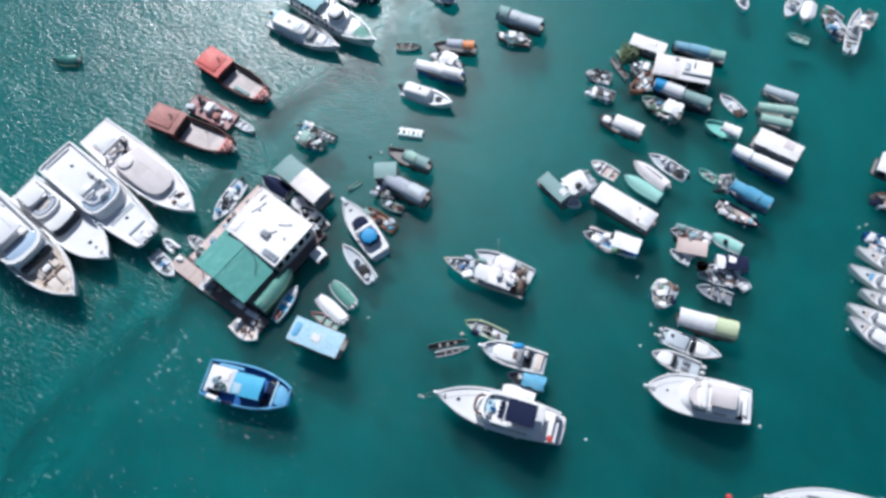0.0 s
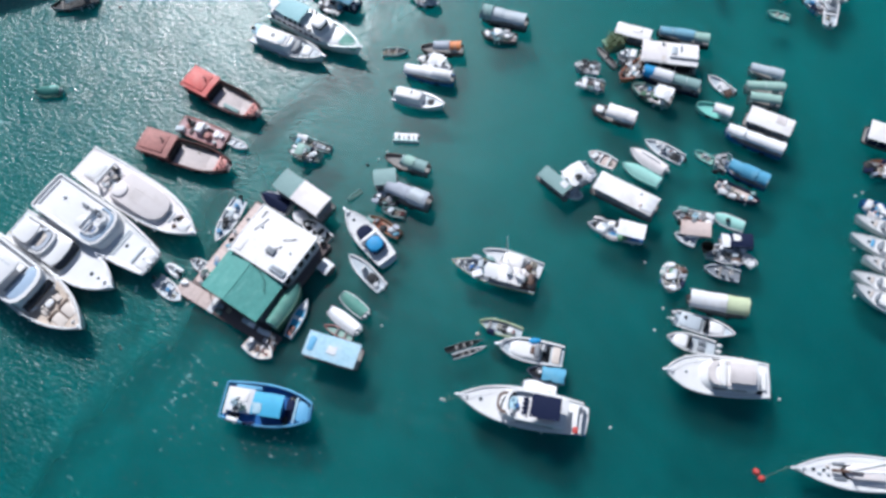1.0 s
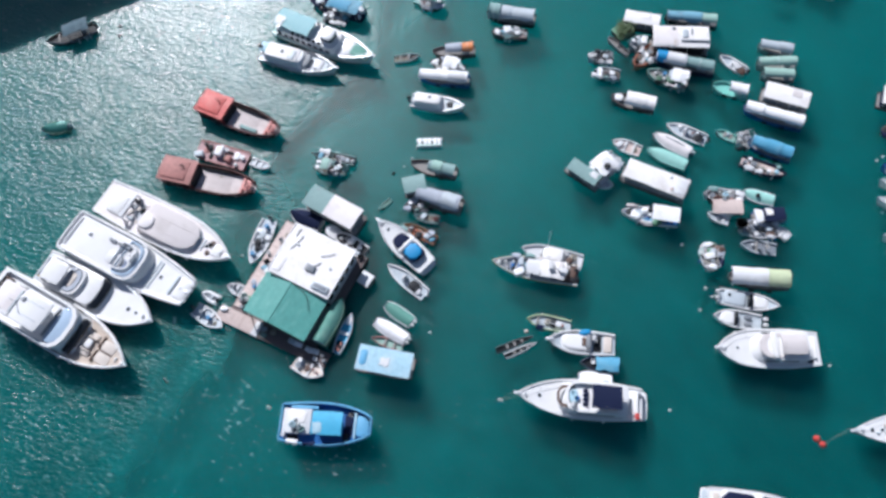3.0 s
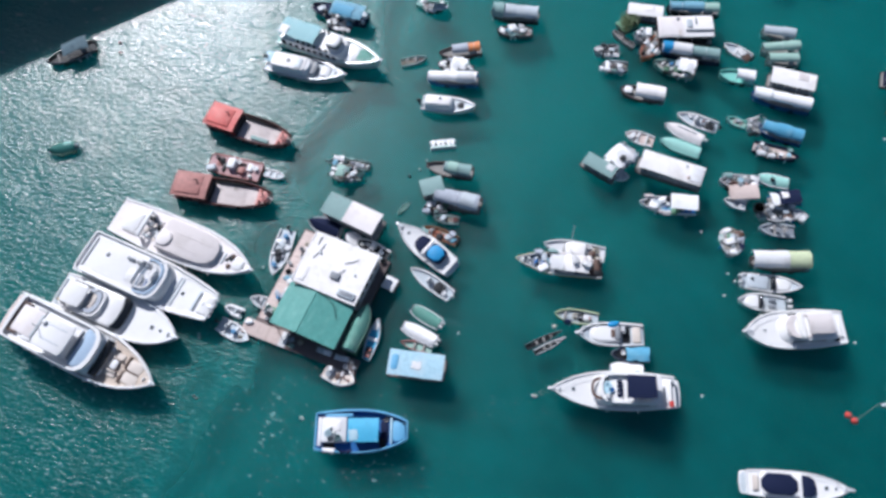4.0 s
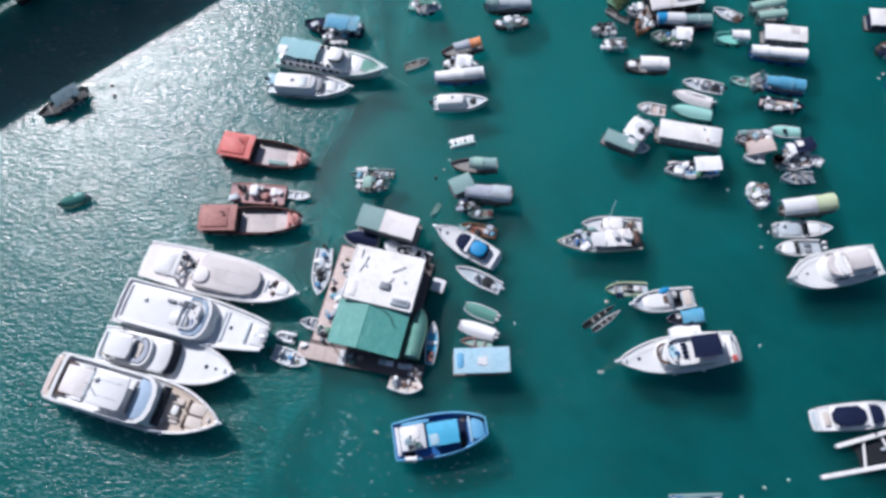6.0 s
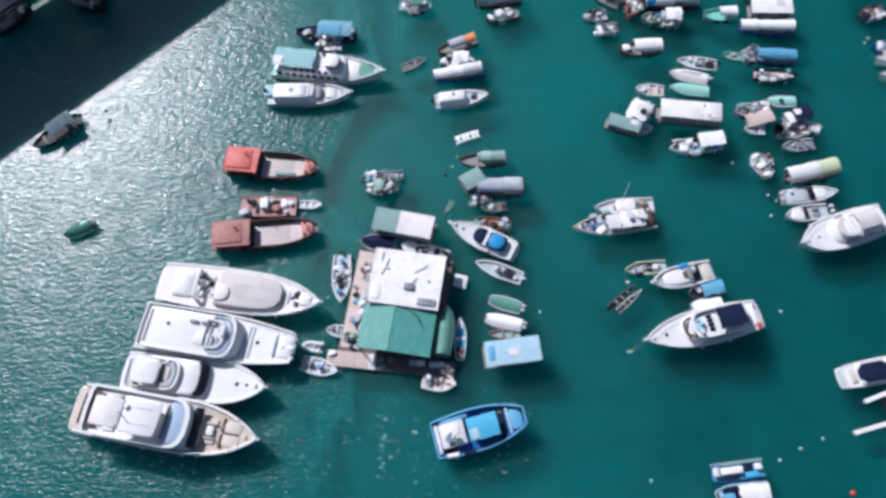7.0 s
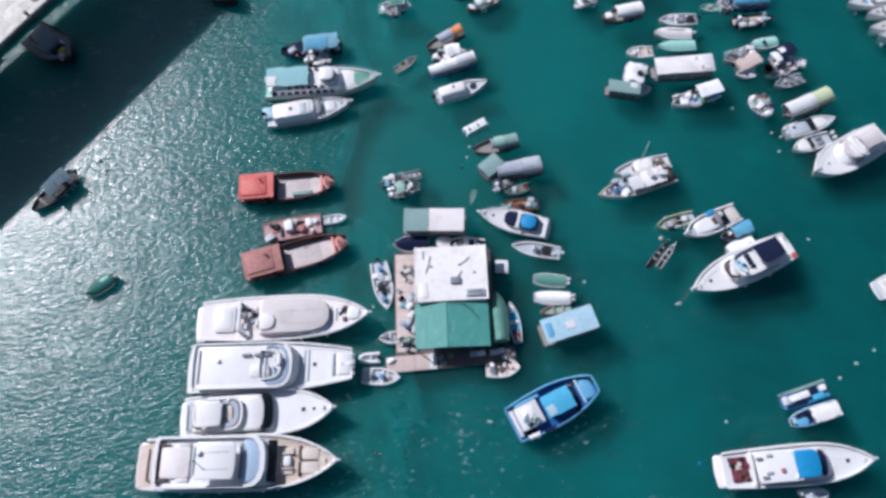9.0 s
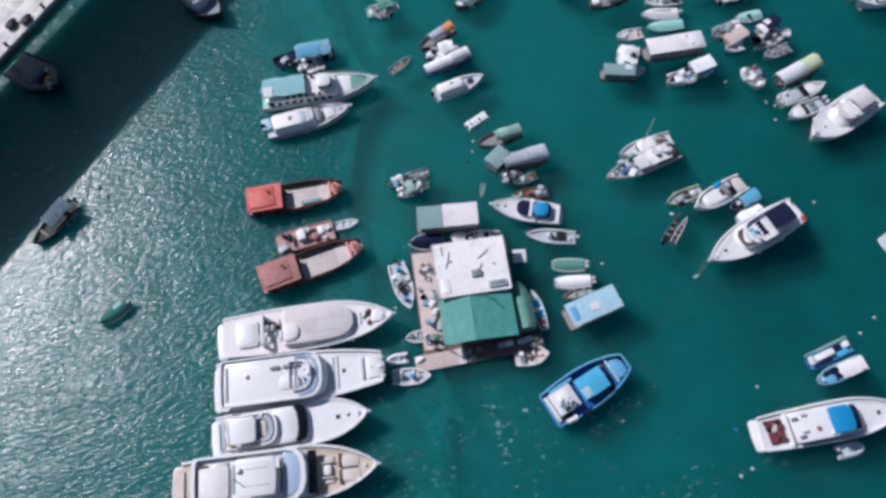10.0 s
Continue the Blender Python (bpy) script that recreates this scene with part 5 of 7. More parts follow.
z = b.cabin(-0.1, 0.17, 2.2, 1.4, rf=0.3, lean=0.2, band=(0.45, 0.8), material=HULLBLUE)
b.slab("fore_well", 0.2, 0.29, -1.3, 1.3, b.dz(0.25) - 0.05, 0.2, NAVY, 0.05, 0.2)
b.slab("fore_deck", 0.33, 0.47, -1.15, 1.15, b.dz(0.4) + 0.25, 0.1, PALEBLUE, 0.03, 0.3)
b.slab("fore_coaming", 0.31, 0.335, -1.5, 1.5, b.dz(0.3) + 0.3, 0.3, ICEBLUE, 0.05, 0.1)
b.slab("stern_locker", -0.43, -0.16, -1.2, 1.55, b.dz(-0.3), 0.95, OFFWHITE, 0.06, 0.1)
b.slab("locker_lid", -0.36, -0.22, 0.0, 1.2, b.dz(-0.3) + 0.95, 0.08, ROOFWHITE, 0.04, 0.15)
b.slab("side_shelf", -0.4, -0.1, 1.62, 2.0, b.dz(-0.3) + 0.4, 0.3, PALEBLUE, 0.05, 0.08)
b.slab("stern_bench", -0.48, -0.44, -1.6, 1.6, b.dz(-0.4) + 0.2, 0.35, OFFWHITE, 0.04, 0.06)
b.slab("engine_hatch", -0.42, -0.3, -1.9, -1.3, b.dz(-0.3), 0.3, DARK, 0.06, 0.1)
b.tyres([(0.48, 0.6), (0.46, -0.8), (-0.3, 1), (0.0, -1), (0.25, -1), (-0.4, -1), (0.1, 1), (-0.15, 1), (0.3, 1)])
scatter(b, -0.4, -0.2, 5, ("rope_coil", "tub", "float", "bundle", "crate"), b.dz(-0.3) + 0.96, 0.4)
scatter(b, 0.22, 0.28, 2, ("rope_coil", "net_heap"))
b.drapes(2)

for spot, cab, hullm, floor, label, load in (((-32.51, 55.94, -42.90, 63.02), RED, RUSTRED, HOLD, "red lighter with a bright red square cabin and open hold", 1), ((-36.08, 47.97, -48.51, 53.31), OLDRED, RUSTRED, HOLD, "weathered red lighter with a faded square cabin and open hold", 2)):
    b = Boat("cargo_lighter", label, *spot, 3.9, 1.3, 0.5, stern=0.9, a=0.55, p=2.3, tip=0.34, bulwark=0.75, gun=0.13, hull=hullm, deck=floor, rail=DARK, group="red lighters")
    bm = bmesh.new()
    loft(bm, [[(x, y, 0.5) for x, y in rect(b.X(-0.475), b.X(-0.14), -1.62, 1.62, 0.15)], [(x, y, 2.2) for x, y in rect(b.X(-0.47), b.X(-0.145), -1.58, 1.58, 0.15)]])
    cabin = b.add("cabin", bm, cab)
    for f in (-0.42, -0.33, -0.24):
        for sy in (-1, 1):
            bm = bmesh.new()
            box(bm, b.X(f), b.X(f) + 0.7, sy * 1.615 - 0.02, sy * 1.615 + 0.02, 1.35, 1.85, 0.01)
            part("window", bm, GLASS, cabin)
    bm = bmesh.new()
    sheet(bm, b.X(-0.49), b.X(-0.125), -1.8, 1.8, 2.22, 0.1, 0.1, load)
    roof = part("roof", bm, cab, cabin)
    bm = bmesh.new()
    box(bm, b.X(-0.46), b.X(-0.2), -1.35, 1.35, 2.28, 2.4, 0.05)
    part("roof_panel", bm, cab, roof)
    bm = bmesh.new()
    tube(bm, [(b.X(-0.25), 0.5, 2.3), (b.X(-0.25), 0.5, 2.75), (b.X(-0.27), 0.5, 2.85)], 0.1)
    part("vent_pipe", bm, DARK, roof)
    b.slab("cabin_front", -0.135, -0.12, -1.4, 1.4, b.dz(-0.1) - 0.05, 1.3, DARK, 0.05, 0.03)
    b.slab("hold_floor", -0.11, 0.35, -1.5, 1.4, b.dz(0.1) - 0.01, 0.1, HOLD, 0.03, 0.3, label="pale worn hold boards")
    for k in range(10):
        y = -1.35 + 0.27 * k
        b.slab("hold_plank", -0.09, 0.29, y - 0.12, y + 0.12, b.dz(0.1) + 0.085, 0.03, HOLD, 0.01, 0.02)
    b.slab("hatch_coaming", 0.355, 0.38, -1.25, 1.25, b.dz(0.32), 0.5, CORAL, 0.05, 0.05)
    b.slab("fore_deck", 0.385, 0.465, -0.8, 0.8, b.top(0.9) - 0.12, 0.12, CORAL, 0.05, 0.35, label="faded pink-red foredeck")
    b.slab("side_beam", -0.1, 0.28, 1.35, 1.55, b.dz(0.1) + 0.2, 0.3, BLACK, 0.05, 0.05)
    if load == 1:
        b.slab("hatch_board", 0.05, 0.26, -1.3, -0.75, b.dz(0.1) + 0.1, 0.3, GREENGREY, 0.05, 0.08)
    again("bitt", 1, lambda bm: (tube(bm, [(0, -0.25, 0), (0, -0.25, 0.5)], 0.08), tube(bm, [(0, 0.25, 0), (0, 0.25, 0.5)], 0.08), tube(bm, [(0, -0.4, 0.35), (0, 0.4, 0.35)], 0.05)), DARK, b.root, b.X(0.42), 0, b.top(0.92))
    b.tyres([(0.47, 0.9), (0.47, -0.9), (0.4, 1), (-0.2, -1), (0.0, -1), (0.2, -1), (-0.4, -1), (0.1, 1)])
    scatter(b, -0.05, 0.25, 1, ("rope_coil",))

b = Boat("flat_barge", "small flat barge with a faded pink deck and gear", -43.79, 56.00, -37.18, 52.53, 2.9, 0.8, 0.05, stern=0.96, a=0.6, p=3, tip=0.85, bulwark=0.12, gun=0.14, hull=OLDRED, deck=MAUVE, rail=OLDRED)
b.slab("deck_house", -0.02, 0.12, -0.9, 0.5, b.dz(0), 0.8, WHITETARP, 0.08, 0.08)
b.slab("engine_box", -0.22, -0.12, 0.0, 0.9, b.dz(0), 0.6, OLDRED, 0.08, 0.1)
b.slab("spare_beam", -0.2, -0.05, -0.75, -0.5, b.dz(0), 0.3, DARK, 0.05, 0.05)
b.slab("hatch_board", -0.34, -0.24, -0.9, 0.2, b.dz(0), 0.3, WHITETARP, 0.05, 0.1)
b.slab("hatch_board", 0.16, 0.22, -0.3, 1.0, b.dz(0), 0.2, DARK, 0.05, 0.1)
b.slab("hatch_board", 0.25, 0.36, -0.9, 0.3, b.dz(0), 0.12, OLDRED, 0.05, 0.1)
scatter(b, -0.42, 0.42, 8)


# ---- floating house with its landing stage ----
def quad_thing(name, label, category, ax, ay, bx, by, kind=""):
    """A thing whose own x runs from a to b, with its origin half way."""
    L = math.hypot(bx - ax, by - ay)
    return thing(name, label, category, pose((ax + bx) / 2, (ay + by) / 2, 0, 0, 0, math.degrees(math.atan2(by - ay, bx - ax))), kind=kind), L


house, HL = quad_thing("floating_house", "floating house with a flat white roof and green sheet roof", "house", -30.38, 40.93, -23.38, 35.81)
# own x runs along the far eave; own -y towards the landing stage
HD, GD = 6.95, 5.6
bm = bmesh.new()
box(bm, -HL / 2 - 2.9, HL / 2 + 0.7, -HD - GD - 0.4, 0.6, -0.3, 0.45, 0.05)
raft = part("raft", bm, DARKPLANK, house)
bm = bmesh.new()
box(bm, -HL / 2 + 0.3, HL / 2 - 0.3, -HD + 0.2, -0.3, 0.45, 3.35, 0.05)
walls = part("wall", bm, OFFWHITE, house)
for k in range(5):
    for sx in (-1, 1):
        bm = bmesh.new()
        box(bm, sx * (HL / 2 - 0.3) - 0.03, sx * (HL / 2 - 0.3) + 0.03, -1.6 - 1.25 * k, -0.8 - 1.25 * k, 1.5, 2.6, 0.02)
        part("window", bm, GLASS, walls)
bm = bmesh.new()
sheet(bm, -HL / 2, HL / 2, -HD, 0, 3.5, 0.1, 0.12, 3, 12, 9, 0.012)
roof = part("roof", bm, ROOFWHITE, house, "flat white roof with patches")
for sx, wdt in ((-1, 0.08), (1, 0.08)):
    bm = bmesh.new()
    box(bm, sx * HL / 2 - wdt, sx * HL / 2 + wdt, -HD, 0, 3.42, 3.62, 0.03)
    part("roof_edge", bm, ROOFWHITE, roof)
for name, x0, x1, y0, y1, h, m in (("roof_hatch", -0.1, 1.1, -4.9, -4.1, 0.28, GREY), ("skylight", 1.7, 3.9, -6.5, -5.7, 0.22, GREYWHITE), ("skylight_pane", 1.9, 3.7, -6.35, -5.85, 0.25, GREY), ("roof_board", -3.4, -3.3, -1.6, -0.5, 0.08, GREY),
                               ("vent", -2.6, -2.35, -2.6, -2.4, 0.2, GREYWHITE), ("patch", -3.9, -2.9, -6.5, -4.6, 0.02, ROOFWHITE), ("vent", 2.6, 2.85, -3.6, -3.4, 0.2, GREYWHITE)):
    bm = bmesh.new()
    box(bm, x0, x1, y0, y1, 3.58, 3.6 + h, 0.02)
    part(name, bm, m, roof)
for a, c in (((0.9, -2.6, 3.66), (2.3, -1.6, 3.66)), ((-3.1, -3.4, 3.66), (-2.5, -1.2, 3.66)), ((0.7, -4.1, 3.66), (1.3, -3.3, 3.66))):
    bm = bmesh.new()
    tube(bm, [a, ((a[0] + c[0]) / 2 + 0.1, (a[1] + c[1]) / 2, 3.7), c], 0.05)
    part("pipe", bm, GREY, roof)
# green sheet roof, two slopes from a ridge that runs towards the landing stage
for k, (x0, x1, z0, z1) in enumerate(((-HL / 2 - 0.25, -0.75, 2.75, 3.35), (-0.75, HL / 2 - 0.1, 3.35, 2.85))):
    n = 10 if k else 7
    for i in range(n):
        xa, xb = x0 + (x1 - x0) * i / n, x0 + (x1 - x0) * (i + 1) / n
        za, zb = z0 + (z1 - z0) * i / n, z0 + (z1 - z0) * (i + 1) / n
        bm = bmesh.new()
        w = xb - xa
        prof = [(xa, za), (xa + w * 0.45, za + (zb - za) * 0.45), (xa + w * 0.5, za + (zb - za) * 0.5 + 0.005), (xa + w * 0.55, za + (zb - za) * 0.55), (xb + 0.03, zb + 0.005)]
        loft(bm, [[(x, y, z) for x, z in prof] + [(x, y, z - 0.04) for x, z in prof[::-1]] for y in (-HD - 0.05, -HD - GD)])
        part("roof_sheet", bm, GREENROOF, house, smooth=False)
bm = bmesh.new()
tube(bm, [(-0.75, -HD - 0.05, 3.37), (-0.75, -HD - GD, 3.37)], 0.05)
part("ridge_cap", bm, GREENROOF, house)
bm = bmesh.new()
tube(bm, [(-0.7, -HD - 0.1, 3.45), (1.0, -HD - 0.35, 3.42), (2.1, -HD - 1.0, 3.3), (2.9, -HD - 2.2, 3.2)], 0.04)
part("cable", bm, DARK, house)
for x in (-HL / 2 - 0.1, -1.8, 0.9, HL / 2 - 0.3):
    for y in (-HD - 0.3, -HD - GD + 0.2):
        bm = bmesh.new()
        tube(bm, [(x, y, 0.4), (x, y, 2.8)], 0.07)
        part("post", bm, DARK, house)
bm = bmesh.new()
box(bm, -HL / 2, HL / 2 - 0.4, -HD - GD + 0.5, -HD - 0.3, 0.45, 0.55, 0.03)
part("floor", bm, PLANK, house)
# side deck of the house
for k in range(20):
    bm = bmesh.new()
    y = 0.3 - 0.63 * k
    box(bm, -HL / 2 - 2.7, -HL / 2 - 0.1, y - 0.62, y, 0.46, 0.56 + 0.01 * (k % 3), 0.01)
    part("plank", bm, PINKDECK, raft)
house_m = house.matrix_basis
rng = random.Random(4)
for kind, n, x0, x1, y0, y1 in (("crate", 9, -HL / 2 - 2.5, -HL / 2 - 0.4, -12.0, 0.0), ("tub", 8, -HL / 2 - 2.5, -HL / 2 - 0.4, -12.0, 0.0), ("box", 4, -HL / 2 - 1.2, -HL / 2 - 0.5, -11.0, -4.0), ("bundle", 4, -HL / 2 - 2, -HL / 2 - 0.5, -11, -1),
                                ("rope_coil", 3, -HL / 2 - 2, -HL / 2 - 0.4, -12, -1), ("drum", 4, -HL / 2 - 2.2, -HL / 2 - 0.4, -12.6, -9), ("net_heap", 2, -HL / 2 - 1.5, -HL / 2 - 0.5, -12, -8), ("crate", 4, -2, HL / 2, 0.05, 0.45)):
    for _ in range(n):
        loose(kind, house_m @ pose(rng.uniform(x0, x1), rng.uniform(y0, y1), 0.58, 0, 0, rng.uniform(0, 180)))

stage, DL = quad_thing("landing_stage", "long timber landing stage afloat before a floating house", "jetty", -41.77, 32.16, -28.77, 23.49)
for x0, x1, m in ((-DL / 2, -DL / 2 + 5.2, PINKDECK), (-DL / 2 + 5.2, -DL / 2 + 6.1, OFFWHITE), (-DL / 2 + 6.2, DL / 2, DARKPLANK)):
    n = max(2, round((x1 - x0) / 0.32))
    for i in range(n):
        bm = bmesh.new()
        xa = x0 + (x1 - x0) * i / n
        box(bm, xa, xa + (x1 - x0) / n - 0.015, -0.95, 0.95, 0.42, 0.55 + 0.012 * (i % 3), 0.015)
        part("plank", bm, m, stage)
for y in (-0.7, 0.7):
    bm = bmesh.new()
    box(bm, -DL / 2, DL / 2, y - 0.12, y + 0.12, 0.1, 0.42, 0.02)
    part("beam", bm, DARKPLANK, stage)
for k in range(8):
    again("float", "stage", lambda bm: tube(bm, [(0, -0.9, 0.0), (0, 0.9, 0.0)], 0.28, 10), HULLBLUE, stage, -DL / 2 + 0.9 + k * 2.0, 0, 0.0)
stage_m = stage.matrix_basis
for kind, x, y, turn in (("box", DL / 2 - 5.0, 0.35, 0), ("box", DL / 2 - 4.1, 0.35, 5), ("box", DL / 2 - 2.6, 0.3, 0), ("box", DL / 2 - 1.8, 0.4, 8), ("tub", DL / 2 - 0.8, 0.4, 0), ("crate", -DL / 2 + 6.6, 0.3, 30), ("crate", -DL / 2 + 6.9, -0.4, 0),
                        ("rope_coil", -DL / 2 + 7.8, 0.4, 0), ("drum", DL / 2 - 0.3, -0.2, 0), ("tub", DL / 2 - 1.4, -0.4, 0), ("bundle", -DL / 2 + 0.6, 0.5, 20)):
    loose(kind, stage_m @ pose(x, y, 0.58, 0, 0, turn))


# ---- small craft ----
def dinghy(spot, beam, label, hull=None, deck=None, motor=True, free=0.5, name="dinghy", tip=0.0, p=2.3, seats=(-0.25, 0.05), items=0, rail=None, cowl=None, group="small boats", fore=0.0, aft=0.0, console=False):
    b = Boat(name, label, *spot, beam, free, 0.25, stern=0.86, a=0.45, p=p, tip=tip, bulwark=0.28, gun=min(0.14, beam * 0.09), hull=hull or WHITE, deck=deck or GREYWHITE, rail=rail or (OFFWHITE if hull is None else GREY), group=group, fore=fore, aft=aft)
    b.thwarts(seats, OFFWHITE if hull is None else None)
    if motor:
        b.outboard(0.0, cowl or DARK, 0.8)
    if console:
        b.console(0.02, 0, b.dz(0), OFFWHITE, 0.7)
        b.seat(-0.14, 0, 0.5, 0.8, b.dz(0), GREY, 0.3)
    if items:
        scatter(b, -0.4, 0.3, items)
    return b


def inflatable(spot, beam, label, tube_mat, floor=None, motor=True):
    """A boat with round inflated sides."""
    bx, by, sx, sy = spot
    L = math.hypot(bx - sx, by - sy)
    root = thing("inflatable_boat", label, "boat", pose((bx + sx) / 2, (by + sy) / 2, 0, 0, 0, math.degrees(math.atan2(by - sy, bx - sx))), "small boats")
    r = beam * 0.16
    bm = bmesh.new()
    h = beam / 2 - r
    tube(bm, [(-L / 2, -h, r * 0.7), (L * 0.15, -h, r * 0.7), (L * 0.33, -h * 0.8, r * 0.8), (L * 0.44, -h * 0.4, r), (L * 0.48, 0, r * 1.1), (L * 0.44, h * 0.4, r), (L * 0.33, h * 0.8, r * 0.8), (L * 0.15, h, r * 0.7), (-L / 2, h, r * 0.7)], r, 9)
    part("side_tube", bm, tube_mat, root)
    bm = bmesh.new()
    block(bm, plan(-L * 0.42, L * 0.42, beam - 1.6 * r, L * 0.2, 0.08), 0.02, 0.14, 0.02)
    part("floor", bm, floor or GREY, root)
    bm = bmesh.new()
    box(bm, -L * 0.42, -L * 0.37, -h, h, 0.05, 0.5, 0.02)
    part("transom", bm, GREYWHITE, root)
    bm = bmesh.new()
    box(bm, -L * 0.12, -L * 0.02, -h, h, 0.28, 0.36, 0.02)
    part("thwart", bm, GREYWHITE, root)
    if motor:
        again("outboard_motor", "inflatable", lambda bm: (lump(bm, 0, 0, 0.62, 0.24, 0.17, 0.22), box(bm, -0.08, 0.08, -0.07, 0.07, -0.3, 0.5, 0.02)), DARK, root, -L * 0.44, 0, 0)
    return root


def covered(spot, beam, material, label, motors=1, h=0.45, hull=None, tip=0.0, free=0.6):
    """A small boat under a fitted cover."""
    b = Boat("covered_boat", label, *spot, beam, free, 0.2, stern=0.85, a=0.5, p=2.3, tip=tip, bulwark=0.15, gun=0.1, hull=hull or WHITE, deck=GREYWHITE, rail=GREY, group="boats under covers", aft=-0.4)
    bm = bmesh.new()
    rings = []
    for i in range(13):
        s = 0.02 + 0.93 * i / 12
        w, t = b.half(s) - 0.03, b.top(s)
        k = h * (0.92 + 0.08 * math.sin(i * 2.2)) * (1 - 0.6 * max(0, s - 0.6))
        rings.append([((s - 0.5) * b.L, y * w, t + (k * (1 - abs(y) ** 1.5) if abs(y) < 1 else -0.06)) for y in (-1.02, -1, -0.75, -0.4, 0, 0.4, 0.75, 1, 1.02)])
    loft(bm, [r + [(x, y * 0.97, z - 0.05) for x, y, z in r[::-1]] for r in rings])
    b.add("cover", bm, material)
    for k in range(motors):
        b.outboard((k - (motors - 1) / 2) * 0.55, WHITE, 0.85)
    return b


def sampan(spot, beam, canopy, label, fore=1.0, aft=0.4, hull=None, deck=None, h=1.25, rail=None, items=3, name="sampan", z=0.85, extra=None, wide=0.86, cut=(0.0, 0.0)):
    """A wooden working boat with a barrel awning; the spot names the ends of the awning."""
    b = Boat(name, label, *spot, beam, 0.75, 0.35, stern=0.82, a=0.5, p=2.4, tip=0.22, bulwark=0.35, gun=0.12, hull=hull or OFFWHITE, deck=deck or PLANK, rail=rail or DARK, fore=fore, aft=aft, group="covered sampans")
    x0, x1 = -0.5 + aft / b.L + cut[0], 0.5 - fore / b.L - cut[1]
    h, z = h * 0.66, z + 0.36
    if extra:
        split, other = extra
        xm = x0 + (x1 - x0) * split
        b.canopy(x0, xm, beam * wide, h, z, other, ribs=3)
        b.canopy(xm, x1, beam * wide, h * 1.02, z, canopy, ribs=4)
    else:
        b.canopy(x0, x1, beam * wide, h, z, canopy)
    w = beam * wide
    k = b.seed % 5
    if k < 3:
        tint = {"white_tarpaulin": OFFWHITE, "pale_green_tarpaulin": GREENGREY, "grey_tarpaulin": GREYWHITE, "green_grey_tarpaulin": PALEGREEN}.get(canopy.name, canopy)
        f = x0 + (x1 - x0) * (0.05, 0.5, 0.3)[k]
        b.vault_patch(f, f + (x1 - x0) * 0.36, w, h * 1.03, z, 0.07, 0.93, tint)
    b.slab("engine_box", x0 + 0.1, x0 + 0.25, -0.4, 0.4, b.dz(0), 0.5, OFFWHITE, 0.05, 0.08)
    if items:
        scatter(b, 0.5 - fore / b.L, 0.44, items)
    b.tyres([(0.1, 1), (-0.2, 1), (0.1, -1), (-0.2, -1)])
    return b


def roofed(spot, beam, roof, label, fore=0.3, aft=0.3, hull=None, z=2.1, items=2, name="houseboat", crown=0.12, deck=None, roof2=None, split=0.35, tip=0.8, walls=None, patched=True):
    """A flat boat or raft under a level roof; the spot names the ends of the roof."""
    b = Boat(name, label, *spot, beam, 0.55, 0.08, stern=0.94, a=0.6, p=3, tip=tip, bulwark=0.1, gun=0.12, hull=hull or DARKPLANK, deck=deck or PLANK, rail=DARK, fore=fore, aft=aft, group="roofed boats")
    x0, x1 = -0.5 + aft / b.L, 0.5 - fore / b.L
    if walls:
        b.slab("cabin", x0 + 0.04, x1 - 0.04, -beam / 2 + 0.3, beam / 2 - 0.3, b.dz(0) - 0.03, z - b.dz(0) - 0.05, walls, 0.04, 0.05)
        for k in range(4):
            f = x0 + 0.1 + (x1 - x0 - 0.25) * k / 3
            for sy in (-1, 1):
                b.slab("window", f, f + 0.09, sy * (beam / 2 - 0.3) - 0.015, sy * (beam / 2 - 0.3) + 0.015, z - 0.85, 0.5, GLASS, 0.01, 0.01)
    if roof2:
        xm = x1 - (x1 - x0) * split
        b.top_on_posts(x0, xm, beam, z, b.dz(0) - 0.05, roof, 0.08, crown, name="roof", posts=3)
        b.top_on_posts(xm + 0.01, x1, beam, z - 0.12, b.dz(0) - 0.05, roof2, 0.08, crown, name="roof", posts=2)
    else:
        b.top_on_posts(x0, x1, beam, z, b.dz(0) - 0.05, roof, 0.08, crown, name="roof", posts=4)
        if name == "houseboat" and patched:
            f = x0 + (x1 - x0) * (0.08 + 0.05 * (b.seed % 9))
            b.sheet_patch(f, f + (x1 - x0) * 0.22, beam, z, crown, 0.1, 0.55, (OFFWHITE, ROOFWHITE, BEIGE)[b.seed % 3])
    if items:
        scatter(b, x0 + 0.02, x1 - 0.02, items)
    return b


